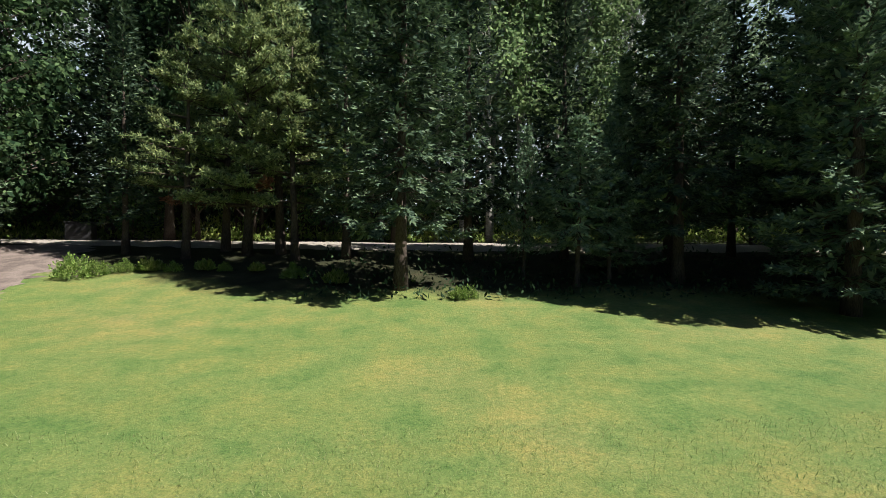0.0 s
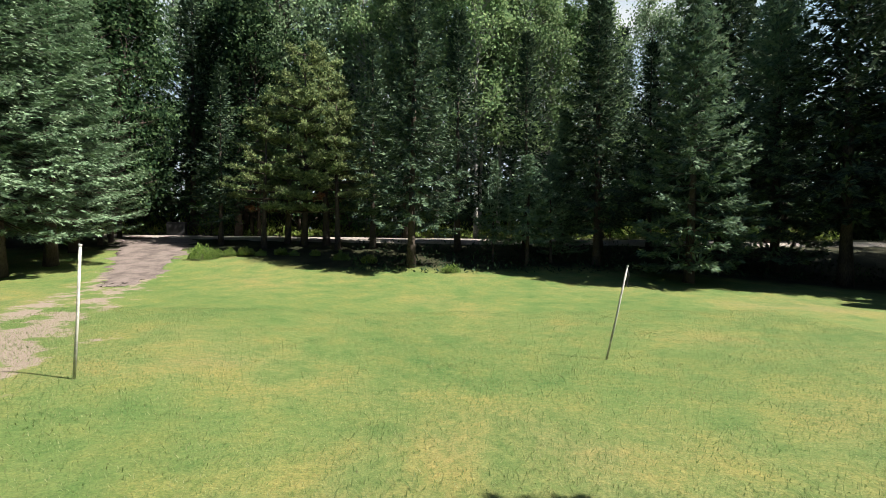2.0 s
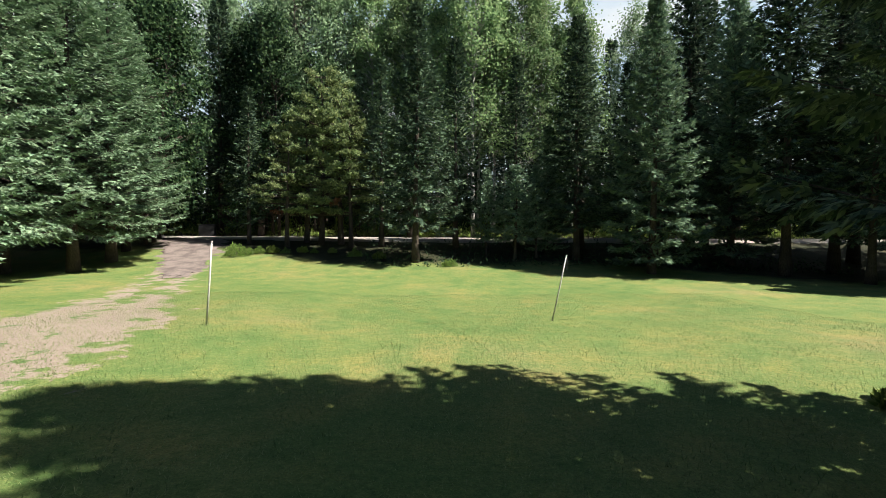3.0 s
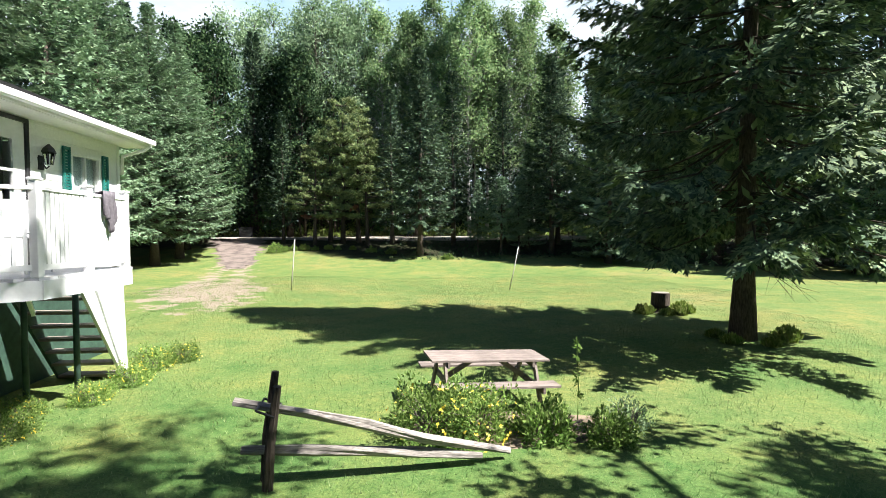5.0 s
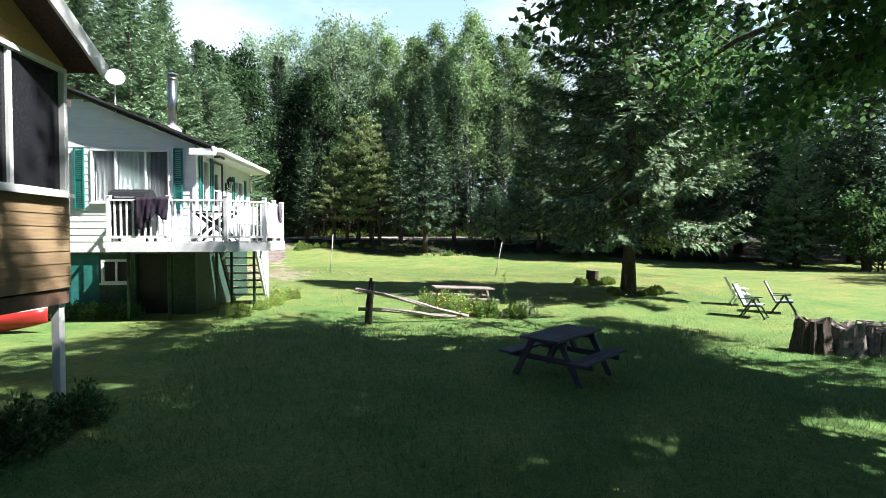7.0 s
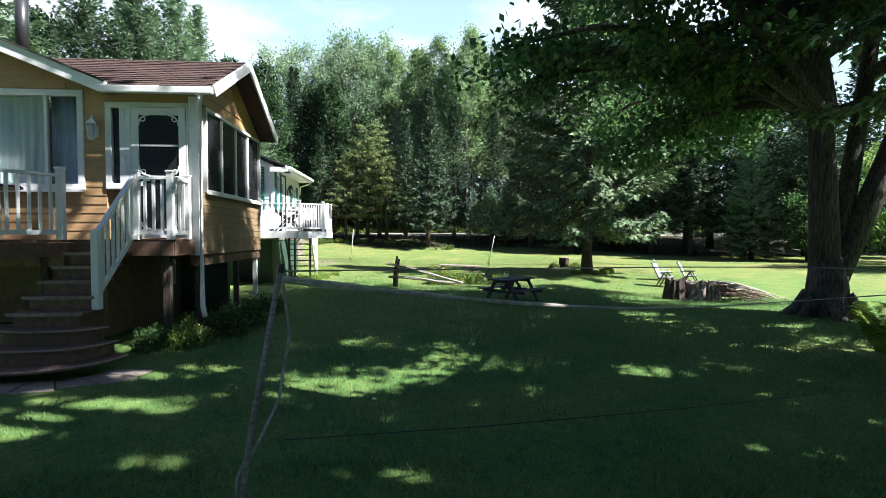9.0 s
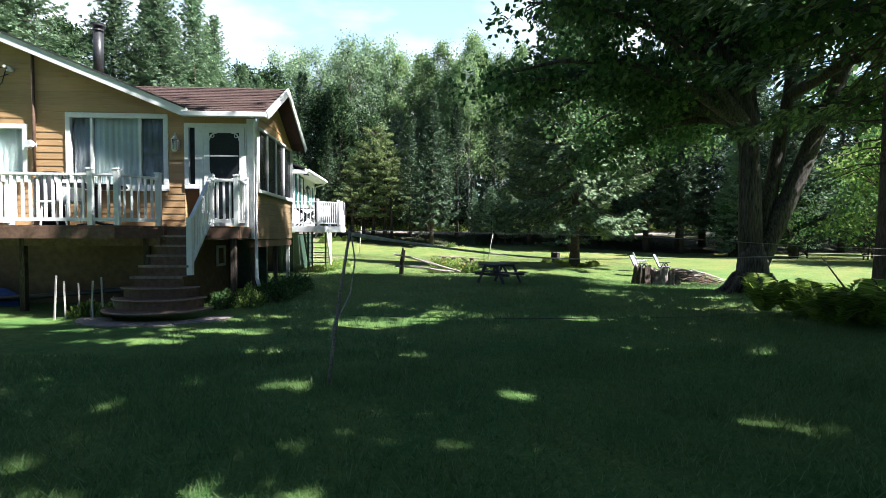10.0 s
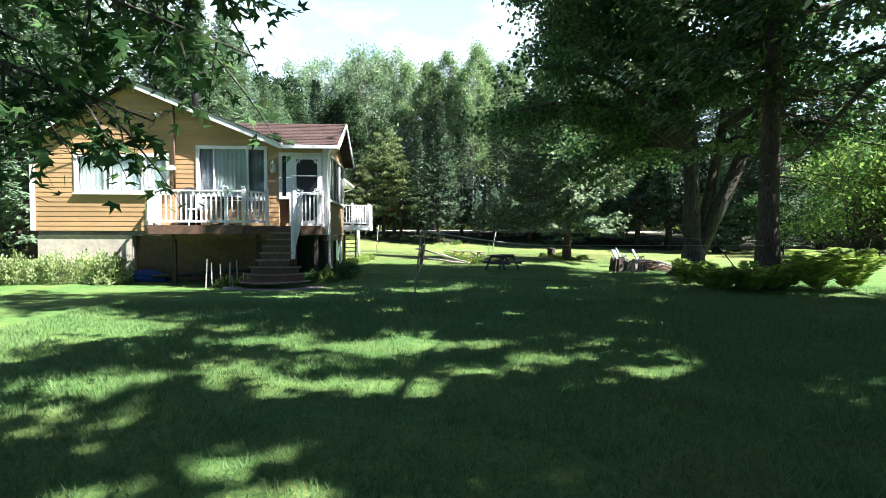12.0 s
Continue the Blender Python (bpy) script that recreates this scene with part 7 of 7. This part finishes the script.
def stump_at(label, x, y, r, h, seed):
    s = thing("tree_stump", label, "tree stump", (x, y, ground(x, y)))
    rnd = random.Random(seed)
    part("bark", Geo().tube([(0, 0, -0.2), (0, 0, 0.02), (0, 0, h * 0.4), (0.01, 0, h)], [r * 1.5, r * 1.3, r * 1.05, r], 16, rough=0.16, rnd=rnd), M_BARK, s)
    part("cut_face", Geo().tube([(0.01, 0, h), (0.01, 0, h + 0.008)], [r * 0.9, r * 0.88], 16), M_LOGGREY, s, "grey weathered cut face")


stump_at("old sawn tree stump in long grass", 5.6, -5.3, 0.24, 0.58, 3)
for x, y, s in ((5.0, -5.5, 0.42), (6.2, -5.4, 0.5), (5.5, -5.8, 0.3), (5.9, -5.75, 0.34)):
    shrub("tuft of long grass round the stump", GRASSY, x, y, x * 50, s, "grass tufts", "grass_tuft", "grass tuft")
for x, y, s in ((4.95, -9.3, 0.32), (5.6, -9.6, 0.3), (6.2, -9.2, 0.4), (6.5, -8.9, 0.4), (5.0, -8.7, 0.3)):
    shrub("tuft of long grass at the foot of the spruce", GRASSY, x, y, x * 70, s, "grass tufts", "grass_tuft", "grass tuft")

M_CUSHION = surface("pale_lilac_cushion", (0.33, 0.30, 0.43), (0.26, 0.235, 0.35), 12, 2, 0.85, 0.2)
M_GREENFRAME = surface("dark_green_frame", (0.03, 0.06, 0.045), (0.02, 0.04, 0.03), 16, 2, 0.5, 0.1)


def garden_chair(label, x, y, yaw, s=1.0, cushion=None, frame_mat=None):
    """A folding recliner: padded seat and back on a crossed-leg frame. It faces its own +x."""
    cushion, frame_mat = cushion or M_CUSHION, frame_mat or M_GREENFRAME
    c = thing("garden_chair", label, "chair", pose(x, y, ground(x, y), 0, 0, yaw) @ Matrix.Scale(s, 4), "garden chairs on the lawn")
    part("seat", Geo().beam((-0.22, 0, 0.40), (0.28, 0, 0.45), 0.48, 0.05), cushion, c, bevel=0.015)
    part("backrest", Geo().beam((-0.22, 0, 0.42), (-0.52, 0, 1.08), 0.48, 0.05), cushion, c, bevel=0.015)
    for y0 in (-0.27, 0.27):
        part("leg", Geo().beam((-0.32, y0, 0.0), (0.04, y0, 0.62), 0.03, 0.045), frame_mat, c)
        part("leg", Geo().beam((0.40, y0, 0.0), (0.06, y0 * 1.06, 0.62), 0.03, 0.045), frame_mat, c)
        part("armrest", Geo().beam((-0.36, y0, 0.63), (0.24, y0, 0.65), 0.055, 0.03), frame_mat, c, bevel=0.006)
        part("back_frame", Geo().beam((-0.20, y0 * 0.94, 0.40), (-0.54, y0 * 0.94, 1.10), 0.03, 0.035), frame_mat, c)
        part("seat_frame", Geo().beam((-0.22, y0 * 0.94, 0.37), (0.30, y0 * 0.94, 0.42), 0.03, 0.035), frame_mat, c)
    part("crossbar", Geo().beam((0.385, -0.27, 0.04), (0.385, 0.27, 0.04), 0.03, 0.03), frame_mat, c)
    return c


garden_chair("dark green folding garden chair with a pale lilac cushion", 6.9, -13.1, -48, 0.8)
garden_chair("dark green folding garden chair with a pale lilac cushion", 8.15, -12.6, -40, 0.8)
garden_chair("white folding garden chair on the lawn", 7.85, -11.3, -25, 0.78, M_WHITE, M_WHITE)

# log pile with brush
pile = thing("log_pile", "stack of weathered split logs with bark", "log pile", (5.25, -17.15, ground(5.25, -17.15)))
rl = random.Random(12)
M_STUMP = surface("splintered_stump", (0.40, 0.35, 0.31), (0.045, 0.036, 0.032), 7, 2.2, 0.9, 1.0, (1.6, 1.6, 0.6), spec=0.1)


def stump_block(x, y, r, h, lean, mat, label):
    """A ragged upright piece of trunk: ribbed bark, a splintered rim and a hollowed top."""
    g, n, rings = Geo(), 26, 8
    ribs = [1 + rl.uniform(-0.16, 0.16) for _ in range(n)]
    for i in range(rings):
        w = i / (rings - 1)
        for k in range(n):
            a = 2 * math.pi * k / n
            q = r * (1.18 - 0.30 * w) * ribs[k] * (1 + rl.uniform(-0.06, 0.06))
            g.v.append((x + lean * w + q * math.cos(a), y + q * math.sin(a), -0.1 + (h + 0.1) * w * (1 + (rl.uniform(-0.10, 0.12) if i == rings - 1 else 0))))
    g.f = [(i * n + k, i * n + (k + 1) % n, (i + 1) * n + (k + 1) % n, (i + 1) * n + k) for i in range(rings - 1) for k in range(n)]
    g.v.append((x + lean, y, h * 0.86))
    g.f += [((rings - 1) * n + k, (rings - 1) * n + (k + 1) % n, rings * n) for k in range(n)]
    part("stump_block", g, mat, pile, label)


stump_block(-0.30, -0.02, 0.27, 0.60, 0.02, M_BARK, "upright dark stump")
stump_block(0.20, -0.16, 0.27, 0.52, 0.03, M_STUMP, "splintered weathered grey stump")
stump_block(0.64, -0.20, 0.22, 0.44, 0.04, M_STUMP, "splintered weathered grey stump")
for row in range(3):
    for k in range(3):
        yy, zz = 0.06 + 0.17 * k + 0.06 * (row % 2), 0.08 + 0.135 * row
        x0 = 0.02 + rl.uniform(-0.05, 0.05)
        ln = rl.uniform(0.5, 0.75)
        q = rl.uniform(0.06, 0.085)
        part("log", Geo().tube([(x0, yy, zz), (x0 + ln / 2, yy + rl.uniform(-0.02, 0.02), zz), (x0 + ln, yy, zz + rl.uniform(-0.02, 0.02))], [q, q, q], 8, rough=0.3, rnd=rl), M_LOGGREY if rl.random() < 0.6 else M_BARK, pile)
M_BRUSH = surface("dry_red_brown_brush", (0.22, 0.13, 0.085), (0.09, 0.052, 0.035), 16, 3, 0.9, 0.4, spec=0.1)
brush = thing("brush_pile", "heap of dry branches beside the log pile", "brush pile", (6.35, -17.3, ground(6.35, -17.3)))
for k in range(120):
    a = rl.gauss(0.05, 0.5)
    L = rl.uniform(0.5, 1.4)
    c = Vector((max(-0.1, rl.gauss(0.28, 0.38)), rl.gauss(0, 0.28), 0))
    zc = max(0.03, 0.42 * math.exp(-(c.x ** 2 + c.y ** 2) / 0.5)) * rl.random()
    d = Vector((math.cos(a), math.sin(a), -0.12)) * L / 2
    c.z = zc + 0.08
    part("branch", Geo().tube([tuple(c - d), tuple(c + Vector((0, rl.uniform(-0.1, 0.1), 0.06))), tuple(c + d)], [0.018, 0.015, 0.006], 5, cap=False), (M_BRUSH, M_TWIG, M_LOGGREY)[k % 3], brush)
for p, q in (((-0.35, 0.2, 0.52), (1.75, -0.25, 0.03)), ((-0.3, -0.1, 0.55), (1.3, -0.35, 0.15)), ((0.3, 0.2, 0.5), (1.45, -0.3, 0.02))):
    part("branch", Geo().tube([p, tuple(Vector(p).lerp(Vector(q), 0.5) + Vector((0, 0, 0.06))), q], [0.028, 0.022, 0.010], 6), M_POLE, brush, "long pale bare branch")

# old net, rolled up and sagging
net_x, net_y = -3.36, -28.30
net = thing("sagging_net", "old rolled net sagging from a leaning pole towards a spruce", "net", (net_x, net_y, ground(net_x, net_y)))
# grey timber instead of the pale pole colour, for the shade on this pole
part("pole", Geo().tube([(-0.02, -0.05, -0.2), (0.07, 0.13, 0.7), (0.16, 0.28, 1.40)], [0.016, 0.015, 0.013], 8), M_LOGGREY, net, smoothed=True)
part("pole_cap", Geo().tube([(0.16, 0.28, 1.39), (0.165, 0.29, 1.43)], [0.018, 0.016], 8), M_BLACK, net)


def net_line(heights):
    """A cord along the net: heights at even steps from the pole to the spruce."""
    a, b, n = Vector((0.17, 0.28, 0)), Vector((8.50, 2.87, 0)), len(heights) - 1
    return [tuple(a.lerp(b, i / n) + Vector((0, 0, h))) for i, h in enumerate(heights)]


roll = net_line([1.36 - 0.27 * math.sin(0.5 * math.pi * min(1, i / 12)) - 0.04 * i / 36 for i in range(37)])
rn = random.Random(8)
part("rolled_netting", Geo().tube(roll, [(0.017 - 0.013 * min(1, i / 13)) * rn.uniform(0.75, 1.3) for i in range(37)], 7, rough=0.4, rnd=rn), M_NET, net, "grimy pale rolled netting")
part("top_cord", Geo().tube(net_line([1.40, 1.38, 1.36, 1.33, 1.28, 1.22, 1.18, 1.15]), [0.004] * 8, 5), M_LOGGREY, net)
part("bottom_cord", Geo().tube(net_line([0.58, 0.49, 0.42, 0.36, 0.31, 0.29, 0.30, 0.35, 0.42]), [0.003] * 9, 5), M_BLACK, net, "thin dark cord")
part("cord", Geo().tube([(0.17, 0.28, 1.38), (0.21, 0.25, 1.1), (0.17, 0.20, 0.8), (0.06, 0.11, 0.56)], [0.008] * 4, 5), M_NET, net)
part("cord", Geo().tube([(0.06, 0.12, 0.60), (0.02, 0.08, 0.50), (0.02, 0.06, 0.40)], [0.008, 0.008, 0.005], 5), M_NET, net)

# ferns
def frond_mesh(name, seed, L, n=26):
    """One arching fern frond with two rows of leaflets."""
    rng = np.random.default_rng(seed)
    s = np.linspace(0.1, 1.0, n)
    C = np.stack([s * L * 0.55, np.zeros(n), L * (1.0 * s - 0.45 * s ** 2.6)], 1)
    T = unit(np.gradient(C, axis=0))
    blocks = []
    for sg in (-1, 1):
        D = np.array([0, sg, 0]) + T * 0.45 + rng.normal(0, 0.08, (n, 3)) + np.array([0, 0, -0.15])
        ln = 0.26 * L * np.sin(np.pi * np.clip(s * 0.92 + 0.06, 0, 1)) ** 0.8 + 0.01
        N = np.cross(T, np.array([0, 1.0, 0])) * -1 + rng.normal(0, 0.15, (n, 3))
        blocks.append(leaf_arrays(C, D, N, ln, np.full(n, 0.040 * L / 0.8)))
    return leaf_mesh(name, blocks, M_FERN)


FRONDS = [frond_mesh("frond", 70 + k, L) for k, L in enumerate((1.15, 0.95, 1.3))]
rfn = random.Random(31)


def fern(x, y, s=1.0):
    f = thing("fern", "yellow-green fern clump under the trees", "fern", (x, y, ground(x, y)), "ferns under the spruce")
    for k in range(11):
        o = part("frond", FRONDS[k % 3], None, f)
        o.matrix_basis = pose(0, 0, 0, 0, rfn.uniform(-22, 6), k * 33 + rfn.uniform(-12, 12)) @ Matrix.Scale(s * rfn.uniform(0.8, 1.15), 4)


for k in range(17):
    fern(rfn.uniform(3.8, 6.6), -25.2 + rfn.uniform(-0.75, 0.9), rfn.uniform(0.45, 0.9))
for x, y in ((3.55, -24.6), (3.75, -25.5), (4.3, -26.1), (6.6, -26.0), (7.1, -25.7), (6.4, -25.3), (5.9, -25.9)):
    fern(x, y, 0.75 if x < 5.5 else 1.1)
ls = thing("leaning_stick", "bare leaning branch among the ferns", "branch", (4.6, -25.2, ground(4.6, -25.2)))
part("branch", Geo().tube([(-0.55, 0, 1.05), (-0.1, 0, 0.5), (0.3, 0, 0.0)], [0.008, 0.016, 0.02], 6), M_TWIG, ls)

# planting and clutter by the cottage
BUSH = shrub_mesh("porch_bush", 65, 0.5, 0.6, M_SHRUB, 1400, 0.09, 0.7)
M_WEED = foliage("pale_weeds", (0.13, 0.20, 0.06), (0.26, 0.34, 0.13), (0.46, 0.52, 0.28), 0.4, 0.6)
WEEDY = shrub_mesh("foundation_weed", 67, 0.48, 0.75, M_WEED, 2300, 0.085, 1.1)
DARKB = shrub_mesh("shade_bush", 66, 0.55, 0.65, M_MAPLE, 1600, 0.10, 0.5)
for x, y, s, m in ((-5.75, -23.3, 0.6, BUSH), (-5.5, -22.5, 0.65, DARKB), (-5.45, -21.7, 0.6, DARKB), (-5.5, -20.9, 0.6, DARKB), (-6.1, -23.5, 0.45, DARKB), (-5.4, -20.2, 0.5, DARKB)):
    shrub("leafy plant beside the porch in the shade", m, x, y, x * 90, s, "plants by the porch")
for k in range(12):
    x = -15.8 + 0.42 * k
    shrub("pale tall grass and weeds against the foundation", WEEDY, x, BY - 0.40 - 0.22 * (k % 3), k * 40, 0.95 if k % 2 else 0.75, "weeds by the foundation", "weeds", "weeds")
for x, y, s in ((-6.3, -13.1, 0.5), (-6.6, -12.4, 0.4), (-6.1, -11.9, 0.45), (-6.0, -11.1, 0.5), (-6.1, -10.3, 0.6), (-5.8, -9.8, 0.5)):
    shrub("yellow-flowering plants at the foot of the deck", CINQ, x, y, x * 60, s, "flowers by the deck")
for k in range(9):
    shrub("broad-leaved plants along the basement wall", DARKB if k % 3 else BUSH, -12.2 + 0.42 * k, WY - 0.5, k * 50, 0.55, "plants by the basement")
stakes = ((-8.42, -24.5, 0.72), (-8.30, -24.42, 0.62), (-8.12, -24.35, 0.58), (-7.88, -24.45, 0.62), (-7.66, -24.5, 0.68), (-7.74, -24.62, 0.32), (-7.55, -24.4, 0.36))
for k, (x, y, h) in enumerate(stakes):
    o = part("garden_stake", Geo().box((-0.011, -0.009, -0.15), (0.011, 0.009, h)), M_POLE)
    o.matrix_basis = pose(x, y, ground(x, y), 2 * math.sin(k), 3 * math.cos(2 * k), 20 * k)
    tagged(o, "pale wooden garden stake in the grass" if h > 0.4 else "short white garden stake in the grass", "stake", "garden stakes")
shrub("tuft of grass between the stakes", GRASSY, -8.0, -24.3, 0, 0.4, "grass tufts", "grass_tuft", "grass tuft")
shrub("tuft of grass between the stakes", GRASSY, -7.6, -24.35, 80, 0.35, "grass tufts", "grass_tuft", "grass tuft")
M_BLUE = surface("blue_tarpaulin", (0.03, 0.09, 0.30), (0.02, 0.06, 0.21), 10, 2, 0.5, 0.4)
tp = part("tarpaulin", Geo().tube([(-0.55, 0, 0.12), (-0.3, 0, 0.16), (0.1, 0.05, 0.14), (0.5, 0, 0.08)], [0.1, 0.2, 0.18, 0.1], 9, rough=0.35, rnd=random.Random(5)), M_BLUE)
tp.location = (-10.6, -22.95, ground(-10.6, -22.95))
tagged(tp, "crumpled blue tarpaulin under the deck", "tarpaulin")
hose = thing("drain_pipe", "long black drain pipe lying under the deck", "pipe", (0, 0, 0))
part("pipe", Geo().tube([(-10.4, -23.1, 0.08), (-9.4, -23.2, 0.16), (-8.2, -23.3, 0.26), (-7.4, -23.3, 0.30)], [0.05] * 4, 8), M_BLACK, hose, smoothed=True)
M_RED = surface("red_canoe_hull", (0.34, 0.025, 0.024), (0.26, 0.018, 0.016), 6, 1, 0.35, 0.05)
canoe = thing("canoe", "red canoe lying behind the cottage", "canoe", pose(-11.6, -15.3, -0.12, 0, 0, 4))
g = Geo()
nn, mm = 24, 8
for i in range(nn + 1):
    u = 2 * i / nn - 1
    w = 0.42 * (1 - abs(u) ** 2.6) + 0.004
    shear = 0.12 * abs(u) ** 3
    for j in range(mm + 1):
        a = math.pi * j / mm
        g.v.append((u * 2.3, w * math.cos(a), 0.36 + shear - (0.36) * math.sin(a) * (1 - 0.25 * abs(u) ** 4)))
for i in range(nn):
    for j in range(mm):
        b = i * (mm + 1) + j
        g.f.append((b, b + 1, b + mm + 2, b + mm + 1))
hull = part("hull", g, M_RED, canoe, smoothed=True)
md = hull.modifiers.new("thick", "SOLIDIFY")
md.thickness = 0.012
part("gunwale", Geo().tube([(2.3 * u, 0.42 * (1 - abs(u) ** 2.6) + 0.004, 0.37 + 0.12 * abs(u) ** 3) for u in [i / 10 - 1 for i in range(21)]], [0.016] * 21, 6), M_POLE, canoe)
part("gunwale", Geo().tube([(2.3 * u, -0.42 * (1 - abs(u) ** 2.6) - 0.004, 0.37 + 0.12 * abs(u) ** 3) for u in [i / 10 - 1 for i in range(21)]], [0.016] * 21, 6), M_POLE, canoe)
for x in (-1.2, 0.0, 1.2):
    part("thwart", Geo().box((x - 0.05, -0.38, 0.345), (x + 0.05, 0.38, 0.37)), M_OLDWOOD, canoe)
# black body and lid hold the shade that the box stands in
bin_ = thing("refuse_box", "wooden refuse box beside the lane, black for the shade on it", "box", pose(-17.5, 30.2, ground(-17.5, 30.2) - 0.02, 0, 0, 10))
part("body", Geo().box((-0.6, -0.4, 0), (0.6, 0.4, 1.0)), M_BLACK, bin_, bevel=0.02)
part("lid", Geo().box((-0.64, -0.44, 1.005), (0.64, 0.44, 1.06)), M_BLACK, bin_, bevel=0.01)

# service cable that comes in from the woods to the cottage gable
wire = thing("service_cable", "thin dark service cable fixed to the cottage gable", "cable", (0, 0, 0))
part("insulator", Geo().tube([(-10.33, -22.74, 4.47), (-10.33, -22.90, 4.47)], [0.03, 0.05], 10), M_WHITE, wire, "white insulator")
part("line", Geo().tube([(-10.33, -22.90, 4.47), (-12.5, -23.35, 4.74), (-20.0, -24.7, 5.3), (-32.0, -27.0, 6.8), (-43.0, -29.0, 8.6)], [0.012] * 5, 5), M_BLACK, wire)
part("drip_loop", Geo().tube([(-10.36, -22.90, 4.45), (-10.48, -22.84, 4.22), (-10.62, -22.80, 4.12), (-10.56, -22.79, 4.34), (-10.40, -22.79, 4.40)], [0.009] * 5, 5), M_BLACK, wire)

# weeds where the lawn meets the driveway and the shade of the trees
for x, y, q, m in ((-12.3, 21.0, 1.15, BUSH), (-11.7, 21.3, 1.0, LEAFY), (-11.0, 21.8, 0.7, BUSH), (-10.2, 22.0, 0.7, GRASSY), (-9.3, 21.9, 0.55, BUSH), (-8.2, 22.1, 0.6, GRASSY), (-7.4, 21.9, 0.5, BUSH), (-6.2, 21.9, 0.5, GRASSY), (1.25, 18.2, 0.75, LEAFY), (1.6, 18.3, 0.6, BUSH), (-4.6, 20.9, 0.8, BUSH), (-3.0, 20.3, 0.7, GRASSY)):
    shrub("tall leafy weeds at the edge of the mown lawn", m, x, y, x * 77, q, "weeds at the lawn's edge", "weeds", "weeds")
